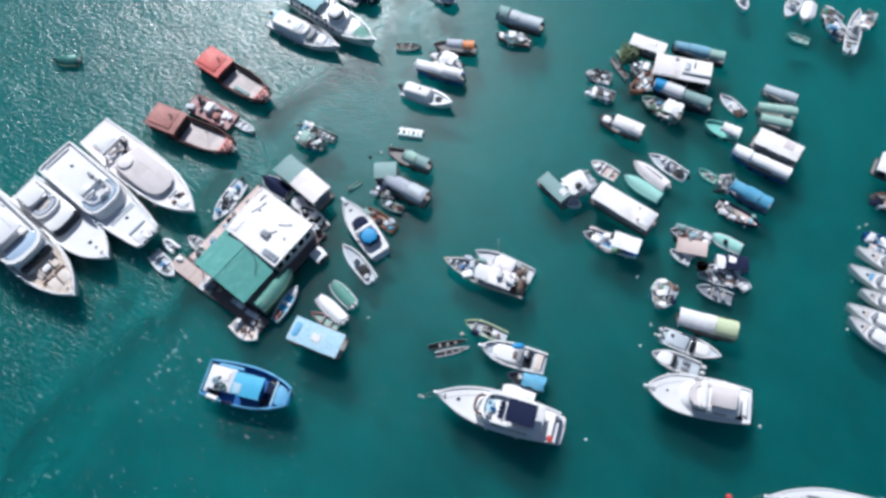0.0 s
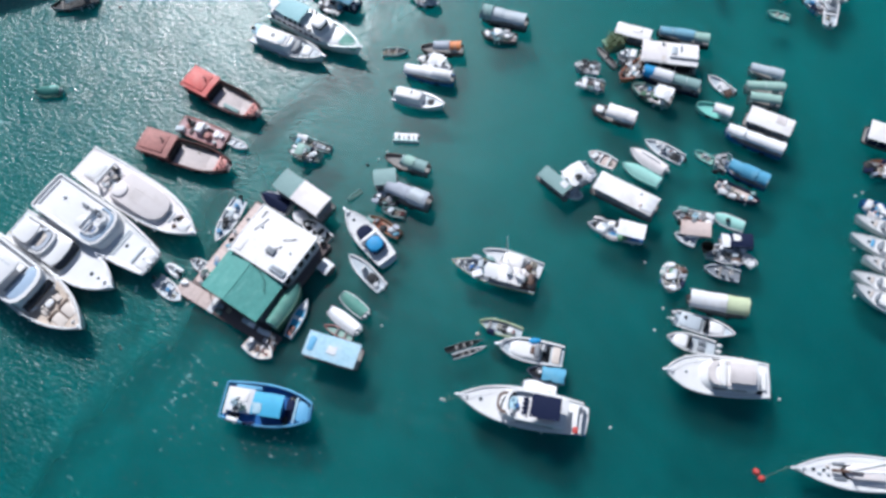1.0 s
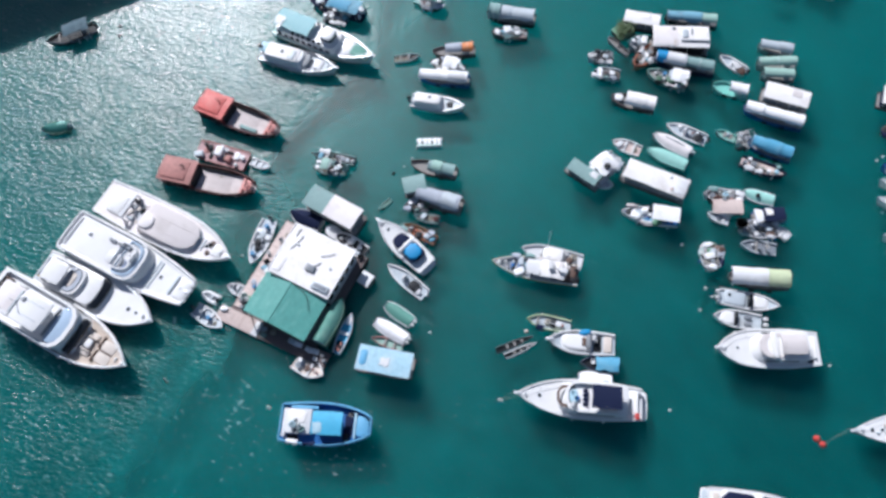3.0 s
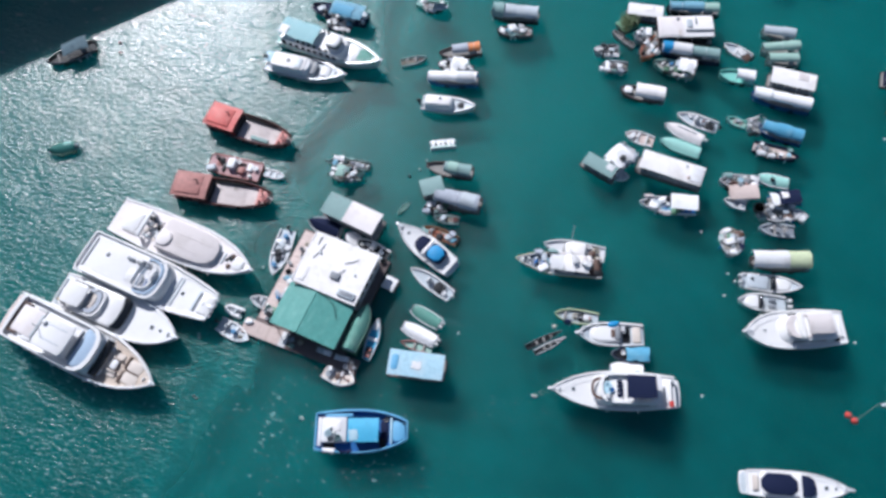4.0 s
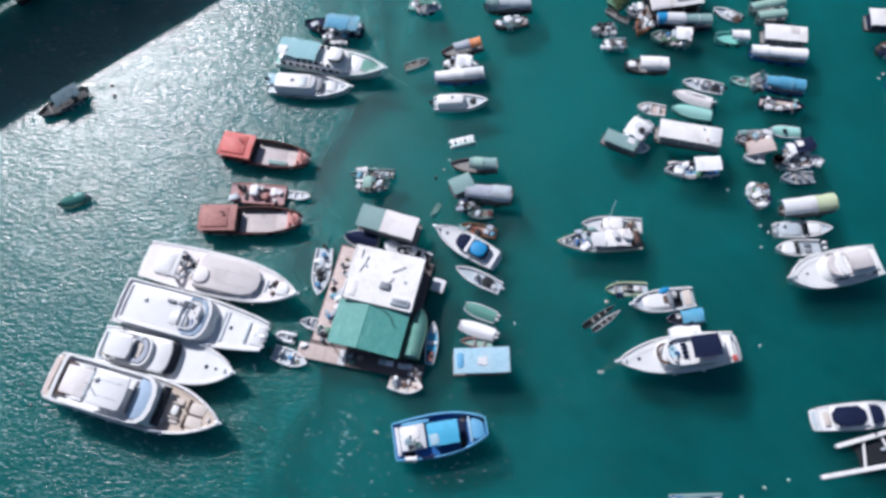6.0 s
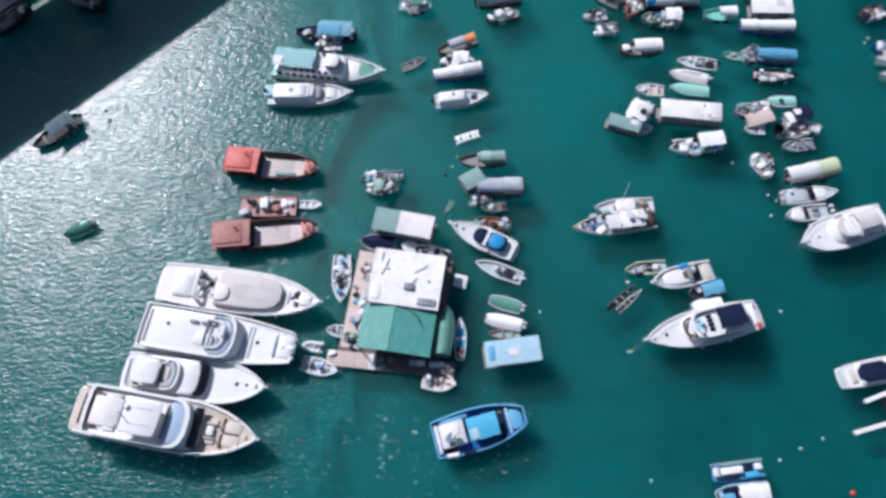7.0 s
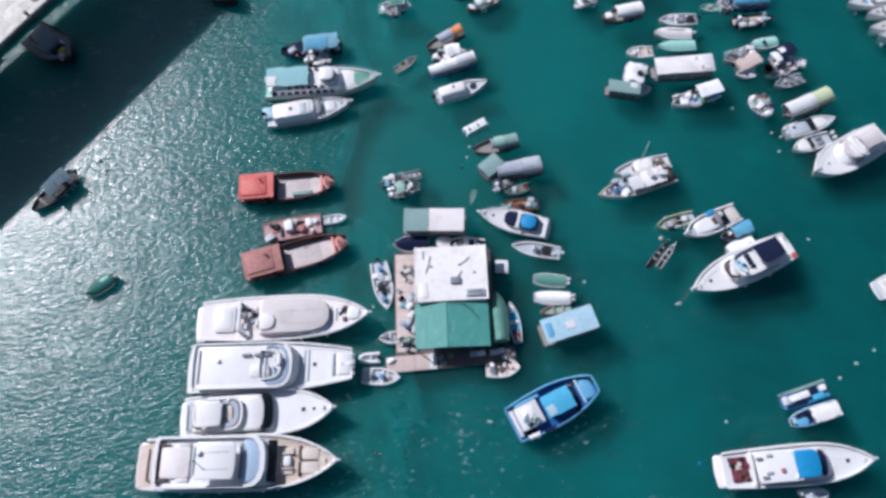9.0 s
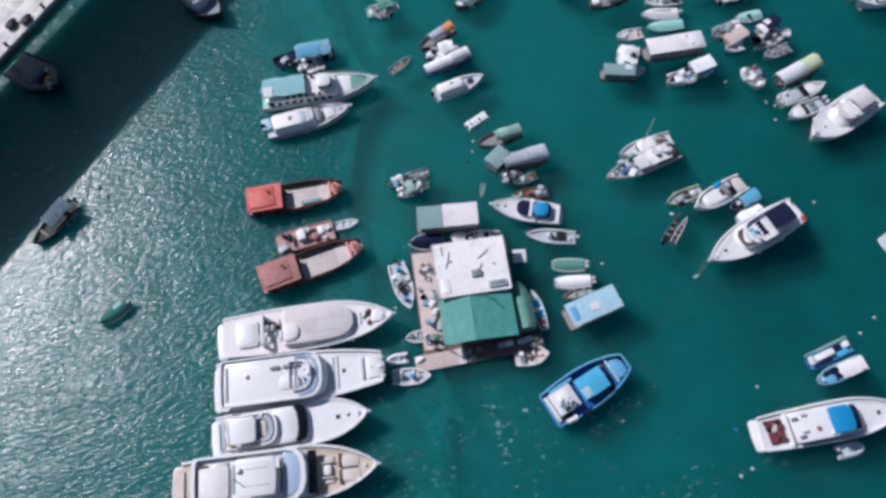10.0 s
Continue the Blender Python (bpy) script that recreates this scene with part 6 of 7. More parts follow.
def open_boat(spot, beam, label, hull, deck, items=4, canopy=None, part_of=(-0.3, 0.1), wheel=False, name="fishing_boat", p=2.1, motor=False, rail=None, tip=0.0, free=0.7, frame_at=None):
    """An open fishing boat with gear; canopy: an awning over a stretch of it."""
    b = Boat(name, label, *spot, beam, free, 0.4, stern=0.8, a=0.5, p=p, tip=tip, bulwark=0.35, gun=0.12, hull=hull, deck=deck, rail=rail or DARK, group="fishing boats")
    if canopy:
        b.top_on_posts(part_of[0], part_of[1], beam * 0.86, 1.95, b.dz(0) - 0.05, canopy, 0.06, 0.14, name="awning", posts=2)
    if wheel:
        b.slab("wheelhouse", -0.2, 0.02, -beam * 0.28, beam * 0.28, b.dz(0) - 0.02, 1.4, OFFWHITE, 0.1, 0.12)
        b.slab("wheelhouse_window", -0.204, 0.024, -beam * 0.27, beam * 0.27, b.dz(0) + 0.75, 0.4, GLASS, 0.03, 0.1)
    b.thwarts((0.25,), None)
    if canopy:
        f0, f1 = part_of
        f = f0 + (f1 - f0) * (0.1 + 0.1 * (b.seed % 5))
        b.sheet_patch(f, f + (f1 - f0) * 0.35, beam * 0.86, 1.95, 0.14, 0.3, 0.95, {"white_tarpaulin": OFFWHITE, "grey_white": OFFWHITE, "grey_tarpaulin": GREYWHITE}.get(canopy.name, canopy))
    b.poles(2 + b.seed % 2)
    b.drapes(min(4, items))
    b.fenders([(b.rng.uniform(-0.4, 0.3), b.rng.choice((-1, 1))) for _ in range(4)], (WHITEBUOY, GREYWHITE, HULLBLUE)[b.seed % 3])
    b.slab("engine_box", -0.3, -0.3 + 0.7 / b.L, -0.3, 0.35, b.dz(-0.3), 0.5, (OFFWHITE, GREY, GREYWHITE)[b.seed % 3], 0.06, 0.08)
    if frame_at:
        b.hoops(frame_at[0], frame_at[1], beam * 0.9, 1.2, b.top(0.5), 4)
    if items:
        scatter(b, -0.46, 0.38, round(items * 2.7))
    if motor:
        b.outboard(0, DARK, 0.85)
    b.tyres([(0.15, 1), (-0.15, -1)])
    return b


# round the floating house
dinghy((-37.41, 37.7, -34.63, 43.45), 2.4, "white open skiff tied along the side deck of a floating house", items=9, motor=True)
b = covered((-25.9, 30.6, -29.6, 25.2), 2.2, GREENTARP, "narrow boat under a green cover beside a floating house", 0, 0.6, hull=GREENPAINT, free=1.9)
b = Boat("dinghy", "slim white and sky blue skiff with a dark stern", -25.2, 28.8, -27.6, 24.3, 1.5, 0.7, 0.25, stern=0.6, a=0.5, p=2.0, bulwark=0.2, gun=0.1, hull=WHITE, deck=SKYBLUE, rail=GREYWHITE, group="small boats")
b.slab("bow_cover", 0.22, 0.42, -0.3, 0.3, b.dz(0.3), 0.16, WHITETARP, 0.06, 0.15, rf=0.4)
b.slab("thwart", -0.04, 0.04, -0.6, 0.6, b.dz(0), 0.16, WHITETARP, 0.04, 0.05)
b.slab("engine_well", -0.46, -0.2, -0.4, 0.4, b.dz(-0.3), 0.2, DARK, 0.05, 0.1)
for f, y in ((-0.27, -0.2), (-0.36, 0.2), (-0.42, -0.15)):
    b.seat(f, y, 0.4, 0.3, b.dz(-0.3) + 0.1, OLDRED)
roofed((-23.6, 33.45, -22.4, 32.4), 1.7, OFFWHITE, "small pale raft with a flat top", 0.0, 0.0, z=0.95, items=0, name="raft", walls=DARK)
roofed((-28.88, 45.32, -22.99, 40.38), 3.1, PINKPAD, "houseboat with a roof half white and half green-grey", 0.2, 0.2, roof2=GREENGREY, split=0.42, z=2.5, walls=GREY, items=0)
b = covered((-31.75, 44.05, -27.6, 41.2), 2.3, NAVY, "boat under a navy tarpaulin behind a floating house", 0, 0.7)
dinghy((-26.3, 39.95, -22.75, 36.55), 2.1, "white open boat with gear between a floating house and a houseboat", items=6, motor=False, deck=DARK)
covered((-27.3, 41.0, -25.6, 39.35), 1.6, WHITETARP, "small boat under a white cover behind a floating house", 0, 0.35)
dinghy((-29.42, 21.91, -32.69, 24.38), 2.3, "white tender with a pale wooden floor beside a jetty", deck=CREAM, items=6, motor=False, rail=OFFWHITE)
dinghy((-40.45, 35.35, -38.01, 33.72), 1.5, "small white skiff under the corner of a floating house", motor=False, items=2)
inflatable((-43.81, 34.96, -41.78, 33.53), 1.4, "small white inflatable boat at the end of a landing stage", WHITETARP)
dinghy((-41.36, 29.94, -44.81, 33.07), 2.0, "white tender with an outboard motor beside a landing stage", items=3, rail=OFFWHITE)

# raft with the pale blue roof and the covered boats beside it
ra, rb = (-24.23, 24.48, -18.20, 22.02), (-25.43, 21.72, -19.24, 19.58)
mid_a, mid_b = ((ra[0] + rb[0]) / 2, (ra[1] + rb[1]) / 2), ((ra[2] + rb[2]) / 2, (ra[3] + rb[3]) / 2)
b = roofed((*mid_b, *mid_a), 3.0, ICEBLUE, "square raft under a flat pale blue roof", 0.1, 0.2, z=2.3, crown=0.06, items=3, name="raft_house")
b.sheet_patch(-0.06, 0.1, 3.0, 2.3, 0.06, 0.3, 0.62, OFFWHITE)
b.slab("roof_patch", -0.42, -0.3, -0.9, 0.9, 2.36, 0.03, PALEBLUE, 0.01, 0.2)
covered((-20.95, 29.27, -17.75, 26.15), 1.8, GREENTARP, "small motor boat under a faded green cover", 2, tip=0.5)
covered((-22.5, 27.4, -18.7, 24.2), 1.8, WHITETARP, "small motor boat under a white cover", 2, tip=0.55)
dinghy((-23.14, 25.48, -19.70, 23.67), 1.2, "small skiff with a red and green painted floor", deck=PALEGREEN, hull=OLDRED, motor=False)
dinghy((-20.07, 34.44, -16.01, 29.71), 1.9, "white speedboat with dark seats and twin outboard motors", deck=GREYWHITE, items=2, console=True, cowl=WHITE, seats=()).seat(-0.2, 0, 1.2, 1.2, 0.4, DARK, 0.3)
dinghy((-34.10, 51.15, -36.74, 52.74), 1.2, "small pale dinghy at the stern of a barge", motor=False, rail=OFFWHITE)

# small craft of the upper berths
open_boat((-28.22, 52.00, -22.64, 49.85), 1.6, "narrow green-grey fishing boat full of gear", GREENGREY, DARKPLANK, 5, motor=False)
open_boat((-28.28, 49.95, -23.89, 48.83), 1.9, "short green-grey fishing boat with a small pale green awning", GREENGREY, DARKPLANK, 4, PALEGREEN, (-0.05, 0.2))
b = open_boat((-26.2, 78.2, -18.9, 73.6), 2.8, "blue fishing boat with a crumpled faded blue awning", NAVY, NAVY, 5, p=2.4, tip=0.3)
b.top_on_posts(-0.47, 0.1, 2.6, 2.1, b.dz(0), FADEDBLUE, 0.06, 0.3, name="awning", posts=3, label="crumpled faded blue awning")
b.sheet_patch(-0.3, 0.05, 2.6, 2.1, 0.3, 0.35, 0.95, SEABLUE)
b.slab("dark_net_bin", 0.12, 0.3, -0.9, 0.5, b.dz(0.2), 0.6, NAVY, 0.1, 0.2)
dinghy((-11.7, 64.95, -15.4, 65.15), 1.4, "small green-grey wooden skiff lying alone", hull=GREENGREY, deck=DARKPLANK, motor=False, items=3)
open_boat((-6.87, 73.01, -11.00, 75.16), 2.0, "turquoise fishing boat with gear on deck", TURQ, GREENGREY, 4, GREENTARP, (-0.1, 0.3))
sampan((-9.83, 64.95, -4.24, 64.18), 2.0, GREYTARP, "sampan with a grey awning ending in an orange tarpaulin", 0.0, 0.3, h=1.2, items=0, extra=(0.42, ORANGE), cut=(0.0, 0.3), hull=DARKPLANK)
open_boat((-10.39, 63.44, -6.11, 60.93), 2.2, "fishing boat with a small white cabin and gear", DARKPLANK, PLANK, 5, WHITETARP, (-0.35, 0.1))
sampan((-12.20, 61.33, -5.80, 59.28), 2.1, WHITETARP, "sampan under a long white barrel awning with a blue hem", 0.2, 0.2, hull=HULLBLUE, items=0, h=1.2)
b = Boat("cabin_boat", "white cabin boat with a flat roof and an open foredeck well", -6.93, 55.03, -13.89, 57.73, 2.5, 0.9, 0.5, stern=0.84, a=0.5, p=1.9, bulwark=0.25, gun=0.2, deck=GREYWHITE, rail=GREY)
z = b.cabin(-0.44, 0.1, 2.1, 1.2, rf=0.4, lean=0.3, band=(0.4, 0.8), roof=ROOFWHITE, side=0.28)
b.slab("deck_well", 0.16, 0.32, -0.5, 0.5, b.dz(0.2), 0.08, DARK, 0.02, 0.3)
b.hatch(-0.15, 0.2, 0.4, z + 0.03)
b.outboard(0, DARK)
float_root = thing("pontoon_float", "small white twin-hulled float lying alone", "float", pose(-12.45, 50.87, 0, 0, 0, -9), "small boats")
for y in (-0.45, 0.45):
    again("float", "twin", lambda bm: block(bm, plan(-1.75, 1.75, 0.5, 0.35, 0.25), -0.15, 0.34, 0.08), OFFWHITE, float_root, 0, y, 0)
for k in range(5):
    again("cross_board", "twin", lambda bm: box(bm, -0.2, 0.2, -0.66, 0.66, 0.33, 0.4, 0.02), WHITETARP, float_root, -1.3 + 0.66 * k + (0.1 if k % 2 else 0), 0, 0)
again("side_beam", "twin", lambda bm: box(bm, -1.6, 1.6, -0.07, 0.07, 0.4, 0.5, 0.02), AQUA, float_root, 0, -0.5, 0)

# the awning group
sampan((-14.93, 47.86, -9.80, 45.39), 2.1, GREENGREY, "sampan with a green-grey awning and gear on its foredeck", 0.3, 0.2, h=1.2, items=0, cut=(0.0, 0.34), hull=DARKPLANK)
sampan((-14.96, 43.38, -9.90, 40.54), 2.7, GREYTARP, "broad sampan under a grey barrel awning", 0.3, 0.2, h=1.5, items=0, hull=DARKPLANK)
roofed((-16.65, 44.24, -13.72, 44.40), 2.3, GREENGREY, "small raft hut with a green-grey roof", 0, 0, z=2.0, items=2, name="raft_hut", walls=GREY)
open_boat((-16.88, 42.06, -13.88, 41.49), 1.6, "battered open fishing boat with junk aboard", GREY, DARKPLANK, 4)
dinghy((-15.89, 40.48, -12.87, 39.36), 1.2, "battered grey skiff with loose gear", hull=GREENGREY, deck=DARKPLANK, motor=False, items=3)
open_boat((-17.35, 39.38, -13.70, 36.53), 1.6, "brown wooden skiff with gear, beside a white cruiser", WOOD, ORANGEPAINT, 2)
sampan((-0.92, 69.88, 5.07, 67.55), 2.6, GREYTARP, "sampan with a grey and green-grey barrel awning", 0.3, 0.2, h=1.4, items=0, extra=(0.68, GREYWHITE), hull=DARK).canopy(0.22, 0.45, 2.7, 1.6, 0.85, GREENGREY, ribs=3)
open_boat((-1.21, 66.64, 3.69, 65.36), 1.8, "dark wooden fishing boat with gear under the lee of a sampan", DARKPLANK, PINKDECK, 5)
open_boat((-20.95, 73.20, -24.47, 74.78), 2.2, "dark blue open boat with gear beside a houseboat", NAVY, PLANK, 4)
open_boat((-7.67, 72.76, -10.19, 73.88), 1.4, "small dark skiff with gear aboard", DARK, PLANK, 2)

# the crowded raft of the fishing fleet
roofed((17.22, 64.59, 21.57, 62.62), 1.95, ROOFWHITE, "houseboat with a pale roof among crowded boats", 0.2, 0.2, z=2.0, walls=GREY, items=0)
sampan((23.02, 63.84, 29.32, 61.67), 2.0, FADEDBLUE, "sampan under a faded teal and pale green barrel awning", 0.3, 0.2, h=1.1, hull=DARK, items=0, extra=(0.5, PALEGREEN)).drapes(3)
va, vb = (20.44, 61.49, 27.39, 60.00), (19.37, 58.78, 26.62, 56.62)
b = roofed(((va[0] + vb[0]) / 2, (va[1] + vb[1]) / 2, (va[2] + vb[2]) / 2, (va[3] + vb[3]) / 2), 3.4, ROOFWHITE, "broad houseboat with a stained white roof among crowded boats", 0.2, 0.2, z=2.4, crown=0.2, walls=DARK, items=0, patched=False)
b.slab("roof_hatch", -0.12, -0.02, -0.9, 0.3, 2.62, 0.1, GREYWHITE, 0.03, 0.08)
b.slab("roof_ridge", -0.48, 0.0, 0.7, 0.95, 2.58, 0.14, GREY, 0.04, 0.04)
b.sheet_patch(0.04, 0.47, 3.4, 2.4, 0.2, 0.04, 0.96, PINKPAD)
b.sheet_patch(0.06, 0.14, 3.4, 2.4, 0.2, 0.02, 0.98, CREAM)
b.slab("roof_vent", 0.1, 0.15, -1.3, -0.9, 2.55, 0.2, GREY, 0.04, 0.06)
b.slab("roof_vent", -0.2, -0.17, -1.2, -0.2, 2.6, 0.12, GREY, 0.04, 0.06)
sampan((19.91, 57.59, 26.68, 54.24), 2.2, WHITETARP, "sampan under a white and green-grey barrel awning with a blue end", 0.3, 0.3, h=1.3, hull=NAVY, items=0, extra=(0.48, GREENGREY)).vault_patch(0.3, 0.46, 2.2 * 0.86, 1.3 * 0.78, 1.13, 0.07, 0.93, BLUETARP)
open_boat((18.17, 55.87, 22.91, 52.75), 2.4, "fishing boat with a white awning and pale green bow", PALEGREEN, PLANK, 5, WHITETARP, (-0.46, -0.08))
open_boat((16.73, 56.82, 20.39, 59.49), 2.2, "orange-brown fishing boat with a white bow", ORANGEPAINT, PINKDECK, 4)
open_boat((11.34, 57.22, 14.65, 56.09), 1.9, "grey-white fishing boat with crates and floats", GREYWHITE, DARKPLANK, 5)
open_boat((10.98, 59.79, 14.42, 59.00), 2.0, "grey-white fishing boat heaped with dark gear", GREYWHITE, DARKPLANK, 5)
b = roofed((15.61, 62.39, 17.94, 63.29), 2.4, GREENPAINT, "small raft with potted plants", 0, 0, z=0.8, items=0, name="plant_raft")
for k in range(5):
    pot = thing("potted_plant", "leafy green plant in a pot on a raft", "plant", b.root.matrix_basis @ pose(-0.9 + 0.45 * k, 0.7 * math.sin(k * 2.1), 0.93), "plants on the raft")
    again("pot", "plant", lambda bm: loft(bm, [[(r * math.cos(2 * math.pi * i / 10), r * math.sin(2 * math.pi * i / 10), z) for i in range(10)] for r, z in ((0.14, 0), (0.2, 0.3))]), ORANGEPAINT, pot)

    def leaves(bm):
        g = random.Random(8)
        for _ in range(90):
            a, r, h = g.uniform(0, 6.3), g.uniform(0.05, 0.55), g.uniform(0.25, 0.95)
            c = Vector((r * math.cos(a), r * math.sin(a), h))
            d, s = Vector((math.cos(a), math.sin(a), g.uniform(-0.5, 0.5))).normalized() * 0.13, Vector((-math.sin(a), math.cos(a), g.uniform(-0.3, 0.3))) * 0.06
            bm.faces.new([bm.verts.new(q) for q in (c - d, c + s, c + d, c - s)])
    again("foliage", "plant", leaves, LEAF, pot, turn=70 * k, scale=(1.5, 1.5, 1.2))
dinghy((14.62, 62.40, 16.57, 59.29), 0.9, "long narrow plank skiff tied to a raft", hull=PLANK, deck=PLANK, motor=False, tip=0.5)
open_boat((16.95, 60.06, 19.26, 60.95), 2.0, "small fishing boat heaped with gear", GREYWHITE, PLANK, 5)
sampan((12.76, 52.66, 17.74, 50.13), 2.2, ROOFWHITE, "sampan with a white awning lying alone", 0.2, 0.1, h=1.3, items=1, cut=(0.0, 0.3), hull=DARKPLANK, wide=0.98).slab("bow_cover", 0.24, 0.42, -0.5, 0.5, 1.0, 0.25, WHITETARP, 0.1, 0.2)

# the long barge and its neighbours
roofed((4.91, 43.50, 7.80, 40.32), 1.85, GREENGREY, "small houseboat with a green-grey roof tied to a barge", 0.3, 0.3, z=1.9, hull=DARKPLANK, walls=GREY, items=0)
b = open_boat((7.0, 41.3, 11.36, 43.93), 3.0, "white work boat with engine gear and a torn awning", OFFWHITE, GREYWHITE, 6, WHITETARP, (-0.25, 0.3))
b.slab("dark_hatch", -0.05, 0.12, 0.2, 1.0, 2.12, 0.05, DARK, 0.02, 0.2)
xa, xb = (12.37, 42.14, 18.56, 37.83), (10.72, 40.57, 17.42, 35.88)
b = roofed(((xa[0] + xb[0]) / 2, (xa[1] + xb[1]) / 2, (xa[2] + xb[2]) / 2, (xa[3] + xb[3]) / 2), 2.7, ROOFWHITE, "long houseboat with a plain white roof", 0.3, 0.2, z=2.4, crown=0.1, walls=GREY, items=0, patched=False)
b.slab("roof_patch", -0.3, -0.25, 0.5, 1.0, 2.5, 0.03, PINKDECK, 0.01, 0.1)
# duller panel that paints the slightly shaded end of the roof
b.slab("roof_patch", -0.47, -0.28, -1.1, 1.1, 2.5, 0.03, OFFWHITE, 0.01, 0.1)
b.slab("roof_vent", -0.22, -0.19, -0.9, -0.6, 2.48, 0.15, GREYWHITE, 0.03, 0.04)
dinghy((11.29, 46.28, 14.39, 44.14), 1.9, "white open boat tied to a barge", items=2, motor=False, deck=PINKDECK)
dinghy((9.71, 39.90, 7.78, 41.08), 1.5, "small white skiff under the stern of a houseboat", motor=False)
covered((16.58, 46.26, 20.78, 42.37), 2.0, PINKPAD, "motor boat under a pale pinkish cover", 1).slab("cover_fold", -0.3, 0.2, -0.35, -0.2, 0.98, 0.08, GREY, 0.03, 0.05)
dinghy((18.67, 47.36, 22.97, 44.08), 2.0, "white motor boat with dark seats and twin outboards", console=True, items=3, cowl=DARK).seat(-0.3, 0.2, 1.0, 1.2, 0.4, DARK, 0.3)
covered((15.23, 44.25, 19.86, 40.74), 1.9, AQUA, "slim boat under a pale turquoise cover", 0, 0.3, hull=TURQ)
b = open_boat((9.84, 36.17, 16.37, 33.74), 2.3, "blue and white fishing boat with a white awning and a boom", OFFWHITE, HULLBLUE, 6, rail=OFFWHITE)
b.top_on_posts(-0.49, -0.02, 2.0, 2.1, b.dz(0), WHITETARP, 0.07, 0.1, name="roof", posts=3, label="flat pale awning")
b.slab("fish_hold", 0.12, 0.26, -0.5, 0.4, b.dz(0.2), 0.4, GREYWHITE, 0.06, 0.1)
bm = bmesh.new()
tube(bm, [(b.X(0.05), 0.4, 1.1), (b.X(0.3), 1.2, 1.6)], 0.06)
b.add("boom", bm, OFFWHITE)

# boats of the outer rows
dinghy((28.45, 56.36, 31.04, 53.27), 1.7, "white open boat with a motor", items=2)
b = sampan((26.17, 51.80, 29.90, 49.83), 2.1, WHITETARP, "turquoise sampan with a white awning aft", 0.2, 0.2, h=1.1, items=0, hull=TURQ, deck=TURQ, cut=(0.0, 0.42))
sampan((32.67, 53.86, 37.31, 52.95), 1.9, PALEGREEN, "sampan under a pale green barrel awning", 0.2, 0.2, h=1.1, items=0, hull=GREENGREY)
sampan((32.73, 52.11, 36.42, 51.06), 1.8, PALEGREEN, "short sampan under a pale green awning", 0.2, 0.2, h=1.0, items=0, hull=GREENGREY)
sampan((33.83, 56.67, 37.56, 54.87), 1.8, GREYWHITE, "short sampan under a grey-white awning", 0.2, 0.2, h=1.0, items=0, hull=GREENGREY)
sampan((28.97, 47.61, 35.16, 43.89), 2.2, WHITETARP, "sampan under a white and pale green barrel awning", 0.2, 0.2, h=1.3, items=0, hull=HULLBLUE, extra=(0.7, WHITETARP))
roofed((31.86, 49.28, 36.65, 46.40), 2.5, ROOFWHITE, "houseboat with a grey-white roof", 0.2, 0.2, z=2.0, walls=GREY, items=0)
dinghy((24.58, 45.16, 26.63, 43.54), 1.3, "small pale turquoise skiff", hull=TURQ, deck=PALEGREEN, motor=False, items=1)
sampan((28.13, 42.56, 32.32, 39.71), 2.3, SEABLUE, "sampan under a long sea blue barrel awning", 0.3, 0.2, h=1.25, items=0, hull=HULLBLUE)
open_boat((31.00, 37.15, 26.41, 40.34), 1.9, "white open boat with a navy rim and pale pink floor", NAVY, PINKDECK, 3, p=1.9)
open_boat((26.59, 42.90, 28.66, 43.22), 2.4, "bare-framed awning boat tied to a blue sampan", OFFWHITE, PLANK, 2, frame_at=(-0.4, 0.4))
open_boat((20.29, 36.58, 24.86, 35.34), 2.0, "white fishing boat crammed with gear", OFFWHITE, PLANK, 7)
roofed((20.94, 34.66, 24.45, 33.95), 1.9, PINKDECK, "raft with a faded pink deck roof", 0, 0, z=1.0, items=0, name="raft", hull=OFFWHITE).drapes(3)
dinghy((20.19, 34.05, 22.46, 32.53), 1.3, "white dinghy beside a pink-decked raft", motor=False, rail=OFFWHITE)
b = covered((25.2, 35.95, 28.9, 33.95), 1.8, AQUA, "open boat under a pale green cover with a white stern", 0, 0.35, tip=0.3)
b.seat(0.05, 0.1, 0.5, 0.5, 0.95, DARK)
b = roofed((25.35, 32.35, 28.86, 31.95), 1.8, NAVY, "fishing boat under a navy tarpaulin with a white patch", 0.2, 0.2, z=1.5, items=0, hull=HULLBLUE)
b.sheet_patch(0.25, 0.48, 1.8, 1.5, 0.12, 0.1, 1.0, WHITETARP)
loose("tub", pose(23.4, 31.6, 0.9) @ Matrix.Scale(2.4, 4), DARK)
open_boat((23.16, 31.23, 28.00, 30.43), 2.6, "grey-white fishing boat with winches and drums on deck", OFFWHITE, GREY, 8)
dinghy((22.83, 29.44, 26.80, 27.89), 1.8, "grey open boat with gear", hull=GREYWHITE, deck=GREY, items=4, motor=False)
dinghy((27.83, 30.64, 28.74, 29.10), 1.3, "small white tender beside fishing boats", motor=False, items=1)
open_boat((18.20, 26.65, 19.76, 29.97), 2.7, "broad grey fishing boat covered in floats and crates", GREYWHITE, PLANK, 8, tip=0.3)
sampan((20.24, 25.44, 26.58, 23.75), 2.7, OFFWHITE, "large sampan under a white barrel awning with a faded lime end", 0.2, 0.1, h=1.5, items=0, hull=DARKPLANK, extra=(0.38, LIMETARP))
b = Boat("speedboat", "white cuddy speedboat with twin outboard motors", 24.69, 20.90, 18.39, 23.41, 2.2, 0.8, 0.4, stern=0.85, a=0.5, p=2.1, bulwark=0.3, gun=0.14, deck=GREYWHITE, rail=GREY)
